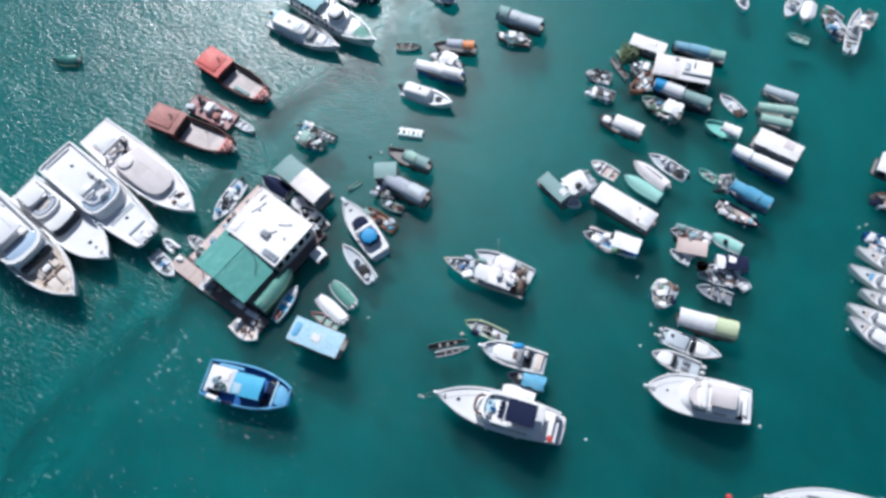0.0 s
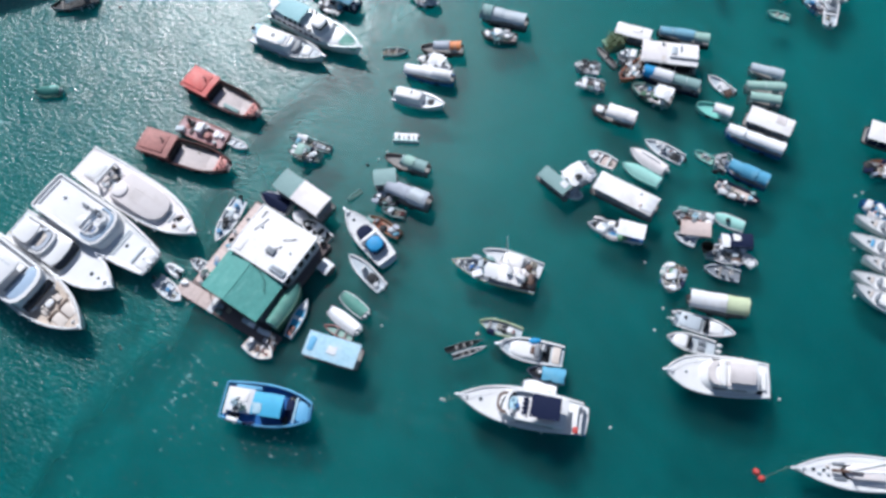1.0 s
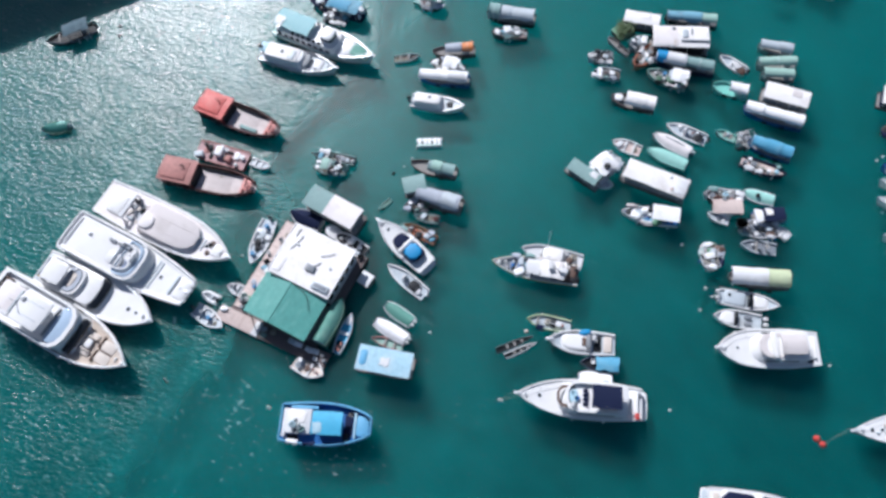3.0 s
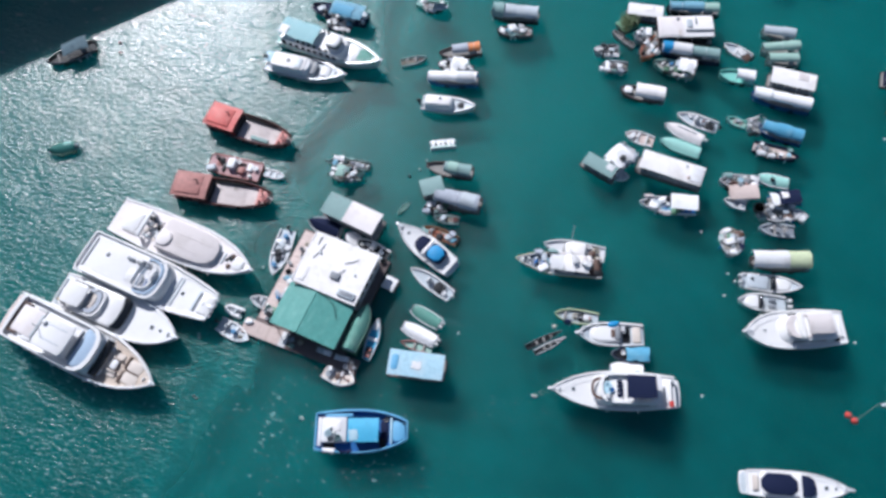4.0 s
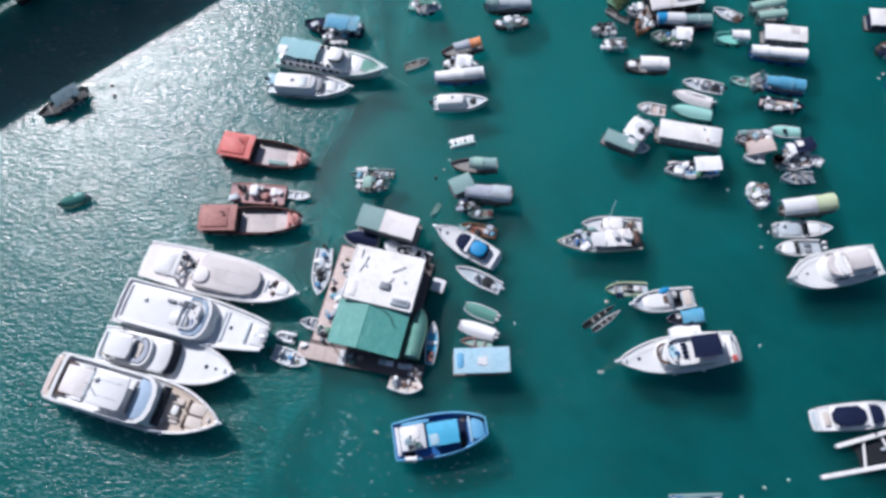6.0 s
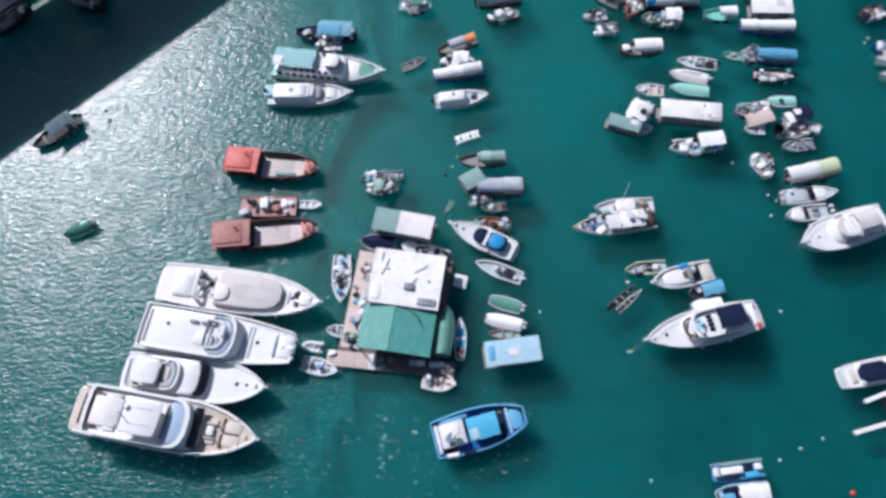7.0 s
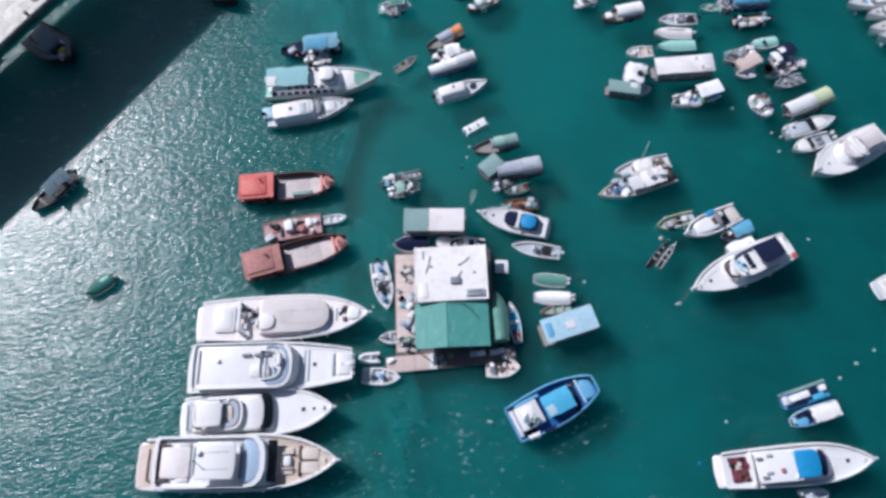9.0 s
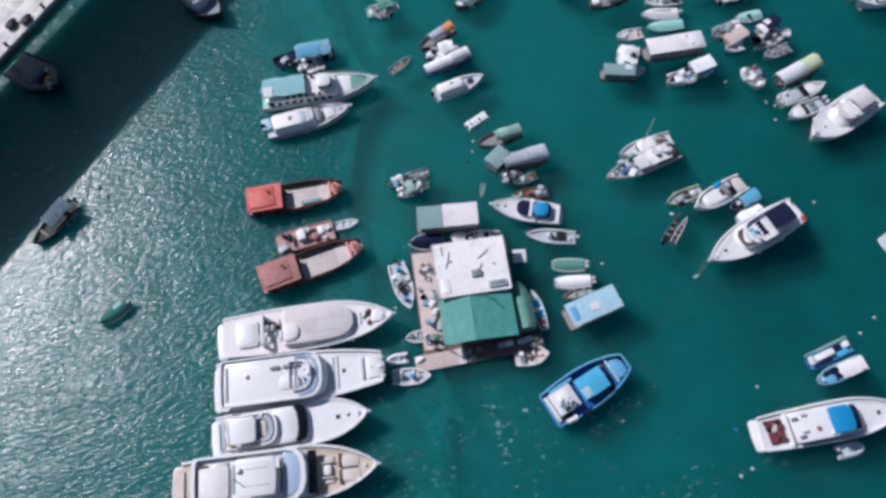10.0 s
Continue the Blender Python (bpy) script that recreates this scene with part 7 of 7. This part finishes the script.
b.cabin(0.06, 0.36, 1.6, 0.35, rf=0.9, lean=0.4, band=None)
b.slab("windscreen", -0.02, 0.05, -0.85, 0.85, b.dz(0), 0.7, GLASS, 0.1, 0.2)
b.slab("cockpit_cover", -0.42, -0.06, -0.85, 0.85, b.dz(-0.2), 0.4, GREYWHITE, 0.15, 0.2)
b.seat(-0.34, 0.3, 0.3, 0.3, b.dz(-0.3) + 0.4, DARK)
b.outboard(-0.4, WHITE, 0.9)
b.outboard(0.4, WHITE, 0.9)
b = Boat("speedboat", "white speedboat with a pale grey open cockpit", 17.04, 21.22, 22.21, 19.38, 2.1, 0.75, 0.35, stern=0.85, a=0.5, p=2.2, bulwark=0.3, gun=0.12, deck=GREYWHITE, rail=OFFWHITE)
b.cabin(0.05, 0.4, 1.7, 0.35, rf=1.0, lean=0.3, band=None)
b.slab("windscreen", 0.0, 0.05, -0.8, 0.8, b.dz(0), 0.6, GLASS, 0.08, 0.2)
b.seat(-0.2, 0.4, 0.6, 0.5, b.dz(0), GREY, 0.4)
b.seat(-0.2, -0.4, 0.6, 0.5, b.dz(0), GREY, 0.4)
b.outboard(-0.35, WHITE, 0.9)
b.outboard(0.35, WHITE, 0.9)
b = dinghy((0.7, 18.35, 5.0, 17.2), 1.9, "navy open boat under a pale blue tarpaulin beside a cruiser", hull=NAVY, deck=DARK, motor=False, items=2, free=0.7)
bm = bmesh.new()
sheet(bm, b.X(-0.47), b.X(0.12), -0.78, 0.78, 1.0, 0.2, 0.05, 4, 6, 5, 0.05, 0.12)
b.add("tarpaulin", bm, SEABLUE, "crumpled pale blue tarpaulin")
b = covered((0.0, 16.65, 4.1, 15.35), 2.0, WHITETARP, "small white tender under a loose white cover beside a cruiser", 0, 0.3, tip=0.5)
b.seat(-0.3, 0.2, 0.7, 0.6, 0.85, GREYWHITE)
open_boat((-4.39, 24.56, 0.50, 22.72), 1.8, "green-rimmed open skiff with a pale floor", LIMETARP, GREYWHITE, 1, rail=GREENPAINT, p=2.4)
for spot, m in (((-4.1, 22.4, -8.65, 21.4), DARK), ((-3.75, 21.55, -7.8, 20.6), OFFWHITE)):
    dinghy(spot, 0.75, "long narrow racing canoe", hull=m, deck=DARK, motor=False, free=0.3, p=1.5, name="canoe", seats=(-0.2, 0.0, 0.2), group="pair of canoes")
b = Boat("fishing_boat", "large white fishing boat with a cream rim and rusty stern gear", -7.18, 32.36, 2.75, 28.67, 2.9, 0.95, 0.6, stern=0.86, a=0.48, p=2.0, bulwark=0.4, gun=0.12, hull=OFFWHITE, deck=GREY, rail=YELLOW, group="fishing boats")
b.cabin(-0.2, 0.02, 2.0, 1.0, rf=0.4, lean=0.3, band=(0.45, 0.8), material=OFFWHITE)
b.top_on_posts(-0.34, -0.06, 2.2, 1.9, b.dz(0), ROOFWHITE, 0.07, 0.1, name="awning", posts=2)
b.top_on_posts(-0.05, 0.1, 1.9, 1.7, b.dz(0), OFFWHITE, 0.07, 0.1, name="awning", posts=2)
b.slab("roof_box", -0.3, -0.25, -0.6, 0.2, 1.98, 0.2, OFFWHITE, 0.04, 0.05)
b.slab("stern_frame", -0.47, -0.39, -1.1, 0.4, b.dz(-0.4), 0.5, BROWN, 0.08, 0.1, label="rusty brown stern winch box")
b.slab("hatch_cover", 0.16, 0.2, -0.5, 0.5, b.dz(0.2), 0.3, HULLBLUE, 0.06, 0.06)
b.slab("hatch_cover", 0.24, 0.28, -0.5, 0.5, b.dz(0.2), 0.3, HULLBLUE, 0.06, 0.06)
b.drapes(5)
b.poles(2)
scatter(b, -0.34, -0.08, 3, ("bundle", "box"), 2.02, 0.3)
scatter(b, -0.48, -0.36, 4, ("net_heap", "crate", "drum"))
scatter(b, 0.1, 0.42, 8)
b.tyres([(-0.3, -1), (-0.1, -1), (0.05, -1)])
b = Boat("fishing_boat", "white fishing boat with a tall mast, rafted to a larger one", -3.31, 33.45, 3.57, 30.27, 2.3, 0.95, 0.5, stern=0.86, a=0.5, p=2.2, bulwark=0.3, gun=0.12, hull=WHITE, deck=OFFWHITE, rail=GREYWHITE, group="fishing boats")
b.cabin(-0.2, 0.2, 1.9, 0.6, rf=0.6, lean=0.4, band=(0.4, 0.8), roof=ROOFWHITE)
b.mast(0.08, 0, 1.5, 6.5, 0.05)
b.drapes(3)
scatter(b, -0.42, -0.22, 4)

# boats along the far row, seen in part
roofed((45.85, 45.57, 49.65, 43.61), 2.8, ROOFWHITE, "houseboat with a white roof at the end of a row", 0.2, 0.2, z=2.0, walls=NAVY, items=0)
open_boat((44.49, 41.10, 48.22, 40.20), 2.2, "brown wooden fishing boat with gear", WOOD, PINKDECK, 5)
open_boat((42.70, 36.34, 46.75, 33.26), 2.3, "blue fishing boat with white gear boxes", HULLBLUE, PALEBLUE, 5, p=1.7)
for spot, beam, label in (((41.44, 34.29, 47.82, 30.81), 2.2, "white pointed motor launch at its mooring"), ((40.24, 32.02, 47.19, 28.02), 2.5, "white pointed motor launch with a coach roof"), ((40.97, 29.06, 45.45, 26.68), 1.9, "small white launch at its mooring"), ((39.16, 27.26, 45.52, 24.04), 2.2, "white launch with a cream cockpit"), ((39.17, 25.74, 43.88, 22.03), 2.3, "white cruiser with foredeck rails")):
    b = Boat("launch", label, *spot, beam * 0.9, 0.9, 0.5, stern=0.8, a=0.42, p=1.5, bulwark=0.08, gun=0.14, deck=WHITE, rail=GREYWHITE, group="row of launches")
    b.cabin(-0.3, 0.12, beam * 0.68, 0.55, rf=0.9, lean=0.5, band=(0.3, 0.75), glass=GREY)
    b.seat(-0.38, 0, 0.5, beam * 0.6, b.dz(-0.38), CREAM, 0.3)
    b.hatch(0.22, 0, 0.4)
    b.slab("windscreen", 0.02, 0.08, -beam * 0.27, beam * 0.27, b.dz(0.05) + 0.2, 0.36, GREY, 0.12, 0.2, rf=0.3)
    b.slab("foredeck_mat", 0.14, 0.19, -beam * 0.2, beam * 0.2, b.dz(0.17), 0.08, (CREAM, PALEBLUE, GREYWHITE)[b.seed % 3], 0.03, 0.1)
    scatter(b, -0.45, -0.3, 2)
    b.rails(0.15, 0.5, 0.4, 5)

# boats of the far corner
dinghy((33.31, 70.14, 32.89, 74.47), 1.7, "white motor boat lying alone", console=True)
dinghy((38.61, 68.91, 40.89, 72.80), 1.9, "white motor boat in a far row", console=True)
covered((40.90, 67.99, 42.35, 71.67), 2.0, WHITETARP, "motor boat under a white cover in a far row", 1)
open_boat((43.21, 69.77, 45.73, 67.96), 2.0, "grey fishing boat with gear in a far row", GREYWHITE, PLANK, 4)
open_boat((43.6, 68.9, 45.6, 65.2), 2.0, "white fishing boat heaped with dark gear in a far row", OFFWHITE, DARKPLANK, 4)
dinghy((48.41, 70.03, 45.94, 62.97), 1.9, "long white motor boat in a far row", console=True, items=3)
open_boat((48.29, 66.36, 50.09, 69.48), 1.6, "small fishing boat with a pale awning", GREYWHITE, PINKDECK, 2)
dinghy((38.27, 66.00, 41.03, 64.71), 1.3, "pale turquoise skiff adrift on its mooring", hull=TURQ, deck=PALEGREEN, motor=False)

# pontoon frame, blue pair, tender
for k, spot in enumerate(((10.95, -1.65, 18.3, -2.55), (7.70, -3.88, 16.97, -5.88))):
    bx, by, sx, sy = spot
    L = math.hypot(bx - sx, by - sy)
    walkway = thing("pontoon_walkway", "narrow white pontoon walkway afloat beside a cruiser", "pontoon", pose((bx + sx) / 2, (by + sy) / 2, 0, 0, 0, math.degrees(math.atan2(sy - by, sx - bx))), "pontoon walkways")
    bm = bmesh.new()
    box(bm, -L / 2, L / 2 + 3 * k, -0.2, 0.2, 0.05, 0.56, 0.04)
    part("float", bm, GREYWHITE, walkway)
    n = 16
    for i in range(n):
        bm = bmesh.new()
        x = -L / 2 + (L + 3 * k) * i / n
        box(bm, x, x + (L + 3 * k) / n - 0.02, -0.24, 0.24, 0.56, 0.62, 0.01)
        part("deck_board", bm, ROOFWHITE, walkway)
    if k == 0:
        pen = thing("net_pen", "dark net stretched between two pontoon walkways", "net", walkway.matrix_basis @ pose(2.2, -1.9, 0.04), "pontoon walkways")
        bm = bmesh.new()
        sheet(bm, -4.0, 4.5, -1.5, 1.5, 0.05, 0.02, 0.03, 7, 9, 6, 0.015, 0.3)
        part("net", bm, DARK, pen)
        for x, y in ((0.3, 0.5), (1.9, -0.4), (-1.1, 0.3), (3.0, 0.8)):
            loose("float", pen.matrix_basis @ pose(x, y, 0.06))
        for x in (-1.2, 1.6, 4.2):
            arm = thing("pontoon_finger", "thin white pontoon finger between two walkways", "pontoon", walkway.matrix_basis @ pose(x, -1.9, 0, 0, 0, 78 + 8 * x), "pontoon walkways")
            bm = bmesh.new()
            box(bm, -1.55, 1.55, -0.1, 0.1, 0.05, 0.3, 0.03)
            part("float", bm, GREYWHITE, arm)
            bm = bmesh.new()
            box(bm, -1.55, 1.55, -0.12, 0.12, 0.3, 0.37, 0.02)
            part("deck_board", bm, ROOFWHITE, arm)
b = Boat("fishing_boat", "blue fishing boat with a white box and a green-grey side plank", -9.1, -0.25, -3.5, -2.3, 1.9, 0.8, 0.2, stern=0.95, a=0.55, p=3, tip=0.75, bulwark=0.3, gun=0.1, hull=HULLBLUE, deck=SEABLUE, rail=NAVY, group="fishing boats")
b.slab("fish_hold", -0.1, 0.3, -0.55, 0.2, b.dz(0), 0.6, WHITETARP, 0.08, 0.1)
b.slab("bow_box", 0.34, 0.44, -0.7, 0.3, b.dz(0.35), 0.4, OFFWHITE, 0.06, 0.08)
b.slab("side_plank", -0.5, 0.47, -1.1, -0.75, b.top(0.4), 0.08, GREENGREY, 0.03, 0.04)
b.slab("stern_box", -0.46, -0.34, -0.6, 0.1, b.dz(-0.4), 0.5, WHITETARP, 0.06, 0.08)
b.slab("stern_hatch", -0.4, -0.14, 0.2, 0.8, b.dz(-0.3), 0.25, SKYBLUE, 0.04, 0.08)
b.slab("net_bin", -0.3, -0.12, -0.6, 0.1, b.dz(-0.2), 0.3, NAVY, 0.06, 0.1)
b.slab("net_bin", 0.0, 0.4, 0.4, 0.8, b.dz(0.2), 0.3, NAVY, 0.06, 0.1)
b.tyres([(0.4, -1), (0.0, -1)])
b = Boat("fishing_boat", "blue fishing boat with a pale grey awning and a rounded bow", -9.85, -2.3, -4.45, -4.45, 1.9, 0.8, 0.25, stern=0.92, a=0.5, p=2.3, tip=0.4, bulwark=0.3, gun=0.12, hull=PALEBLUE, deck=NAVY, rail=OFFWHITE, group="fishing boats")
b.top_on_posts(-0.47, 0.1, 1.65, 1.8, b.dz(0), ROOFWHITE, 0.06, 0.1, name="awning", posts=2, label="pale grey awning")
b.slab("fore_deck", 0.14, 0.36, -0.1, 0.75, b.dz(0.2), 0.25, PALEBLUE, 0.04, 0.2)
b.slab("net_bin", 0.12, 0.3, -0.75, -0.2, b.dz(0.2), 0.35, NAVY, 0.06, 0.1)
b.slab("hatch_cover", 0.36, 0.44, -0.4, 0.3, b.dz(0.4), 0.2, ICEBLUE, 0.04, 0.1)
b.tyres([(0.3, 1), (0.0, 1), (-0.3, 1)])
inflatable((-12.23, -10.09, -14.90, -8.51), 1.6, "grey inflatable tender beside a cruiser", GREYWHITE, GREYWHITE)
b = open_boat((-66.3, 78.8, -59.2, 80.3), 2.6, "dark grey patrol launch with a slate blue awning", DARK, DARK, 0, SLATEBLUE, (-0.42, 0.1), motor=True, rail=GREYWHITE)
b = covered((-66.3, 63.6, -61.9, 63.3), 1.9, DARKTEAL, "small green boat under a dark teal cover with a white bow", 1, 0.5, hull=GREENPAINT)
b.slab("bow_cover", 0.36, 0.47, -0.35, 0.35, 0.66, 0.12, WHITETARP, 0.05, 0.1)
b.slab("cover_ridge", -0.4, -0.1, -0.7, -0.2, 0.95, 0.12, AQUA, 0.05, 0.1)
b = Boat("fishing_trawler", "dark grey trawler with a yellow winch, moored at the quay", -50.4, 96.6, -53.05, 105.3, 5.2, 1.5, 0.9, stern=0.85, a=0.45, p=2.2, bulwark=0.5, gun=0.16, hull=DARK, deck=GREY, rail=GREY)
z = b.cabin(-0.3, 0.08, 3.4, 1.9, rf=0.7, lean=0.3, material=GREY, roof=SLATE)
b.slab("wheelhouse", -0.1, 0.05, -1.2, 1.2, z - 0.02, 1.5, GREY, 0.12, 0.2)
b.slab("winch", 0.24, 0.32, -0.4, 0.5, b.dz(0.25), 0.6, YELLOW, 0.1, 0.1)
b.slab("hatch_cover", 0.12, 0.2, -1.0, 1.0, b.dz(0.15), 0.4, DARK, 0.06, 0.1)
scatter(b, 0.1, 0.4, 4)
b = Boat("fishing_boat", "dark fishing boat with a grey cabin beside the quay", -60.0, 103.4, -66.2, 101.5, 2.8, 1.0, 0.5, stern=0.85, a=0.5, p=2.1, bulwark=0.3, gun=0.14, hull=DARK, deck=SLATE, rail=DARK, group="fishing boats")
b.cabin(-0.35, 0.0, 1.9, 1.1, rf=0.4, lean=0.3, material=GREY, roof=SLATE)
scatter(b, 0.08, 0.4, 4)
# dark block added to fill a dark part of the quay; no shed known
shed = thing("quay_dark_block", "low dark block added over a dark part of the quay", "shed", QUAY @ pose(-13.6, 4.4, 0.95))
bm = bmesh.new()
box(bm, -4.0, 4.0, -2.3, 2.3, 0.0, 2.2, 0.05)
part("wall", bm, SLATE, shed)
bm = bmesh.new()
sheet(bm, -4.3, 4.3, -2.6, 2.6, 2.3, 0.4, 0.06, 3, 9, 6, 0.06, 0.15)
part("roof", bm, SLATE, shed)
b = Boat("fishing_trawler", "dark trawler in the shade by the quay", -26.54, 89.80, -27.66, 96.98, 4.0, 1.4, 0.8, stern=0.85, a=0.5, p=2.0, bulwark=0.5, gun=0.16, hull=DARK, deck=GREY, rail=DARK)
b.cabin(-0.3, 0.05, 3.0, 1.8, rf=0.6, lean=0.3, material=GREYWHITE)

kayak_spot = (-19.87, 42.61, -19.09, 43.20)
dinghy(kayak_spot, 0.6, "small pale green kayak adrift", hull=PALEGREEN, deck=PALEGREEN, motor=False, free=0.25, p=1.6, name="kayak", seats=(), fore=0.6, aft=0.6)


# ---- buoys and mooring lines ----
def buoy(x, y, material, label, r=0.28):
    r *= 0.78
    root = thing("mooring_buoy", label, "buoy", pose(x, y, 0.0), "mooring buoys")
    again("float", r, lambda bm: lump(bm, 0, 0, r * 0.35, r, r, r * 0.9, 10), material, root)
    again("ring", r, lambda bm: tube(bm, [(0.09 * math.cos(2 * math.pi * k / 8), 0, r * 1.2 + 0.09 * math.sin(2 * math.pi * k / 8)) for k in range(9)], 0.02, 5), STEEL, root)


buoy(-9.05, 15.63, WHITEBUOY, "round white mooring buoy", 0.21)
buoy(9.36, 11.44, WHITEBUOY, "round white mooring buoy", 0.21)
buoy(28.23, 13.40, WHITEBUOY, "round white mooring buoy", 0.21)
buoy(16.16, 30.72, WHITEBUOY, "round white mooring buoy", 0.21)
buoy(-48.55, 24.44, RUSTRED, "small dark red mooring buoy", 0.20)
buoy(-47.59, 31.88, WHITEBUOY, "round white mooring buoy", 0.21)
buoy(17.34, 24.75, WHITEBUOY, "round white mooring buoy", 0.21)
buoy(15.95, 22.22, WHITEBUOY, "round white mooring buoy", 0.21)
buoy(17.77, 23.60, WHITEBUOY, "round white mooring buoy", 0.21)
buoy(-4.71, 23.17, CREAM, "small tan mooring buoy", 0.34)
buoy(-47.58, 32.32, WHITEBUOY, "round white mooring buoy", 0.21)
buoy(-48.83, 24.84, RUSTRED, "small dark red mooring buoy", 0.20)
buoy(-36.40, 19.35, PALEGREEN, "pale green mooring buoy", 0.26)
buoy(-15.07, 2.17, PALEGREEN, "pale green mooring buoy", 0.26)
buoy(-9.38, 15.78, WHITEBUOY, "round white mooring buoy", 0.21)
buoy(-20.83, 0.86, HULLBLUE, "small blue mooring buoy", 0.28)
buoy(-24.41, -2.64, WHITEBUOY, "round white mooring buoy", 0.21)
buoy(-22.88, -3.03, WHITEBUOY, "round white mooring buoy", 0.21)
buoy(-1.20, -2.52, WHITEBUOY, "round white mooring buoy", 0.21)
buoy(1.63, -2.68, WHITEBUOY, "round white mooring buoy", 0.21)
buoy(-16.14, 25.05, WHITEBUOY, "round white mooring buoy", 0.21)
buoy(-36.20, 19.17, WHITEBUOY, "round white mooring buoy", 0.21)
buoy(-47.48, 36.54, WHITEBUOY, "round white mooring buoy", 0.21)
buoy(-55.59, 78.18, DARK, "small dark mooring buoy", 0.30)
buoy(-55.62, 80.08, DARK, "small dark mooring buoy", 0.30)
buoy(-17.75, 47.34, DARK, "small dark mooring buoy", 0.30)
buoy(-16.28, 48.03, WHITEBUOY, "round white mooring buoy", 0.21)
buoy(-15.05, 49.06, WHITEBUOY, "round white mooring buoy", 0.21)
buoy(24.11, 5.89, REDBUOY, "large red mooring buoy tied to a yacht", 0.5)
buoy(24.50, 5.18, REDBUOY, "large red mooring buoy tied to a yacht", 0.5)
buoy(43.70, 37.75, WHITEBUOY, "round white mooring buoy", 0.21)
buoy(40.81, 30.46, WHITEBUOY, "round white mooring buoy", 0.21)
buoy(39.31, 24.61, WHITEBUOY, "round white mooring buoy", 0.21)
buoy(-75.28, 41.32, RUSTRED, "small dark red mooring buoy", 0.20)
buoy(-74.60, 38.31, RUSTRED, "small dark red mooring buoy", 0.20)
buoy(42.78, 37.37, WHITEBUOY, "round white mooring buoy", 0.21)
buoy(4.42, -2.85, PALEGREEN, "pale green mooring buoy", 0.26)
buoy(1.57, -2.56, PALEGREEN, "pale green mooring buoy", 0.26)
buoy(3.62, -8.97, REDBUOY, "round red mooring buoy", 0.42)
buoy(-38.60, 39.23, WHITEBUOY, "round white mooring buoy", 0.21)

def line(ax, ay, az, bx, by, bz, sag=0.3, r=0.014):
    root = thing("mooring_line", "thin pale mooring rope running down to the water", "rope", pose(ax, ay, az), "mooring lines")
    bm = bmesh.new()
    tube(bm, [((bx - ax) * k / 6, (by - ay) * k / 6, (bz - az) * k / 6 - sag * 4 * k / 6 * (1 - k / 6)) for k in range(7)], r, 5)
    part("rope", bm, ROPE, root)


line(27.48, 6.32, 1.30, 24.57, 5.20, 0.40)
line(-18.23, 64.59, 1.80, -15.95, 62.33, 0.00)
line(-19.61, -3.77, 0.90, -21.46, -3.56, 0.00)
line(16.23, 17.15, 1.50, 16.04, 16.86, 0.10)
line(-6.96, 15.76, 1.70, -8.78, 15.62, 0.20)
line(-53.03, 26.84, 2.20, -51.71, 26.51, 0.00)
line(-39.75, 38.95, 1.80, -38.50, 39.13, 0.10)
line(-7.43, 16.27, 1.50, -9.21, 15.77, 0.20)
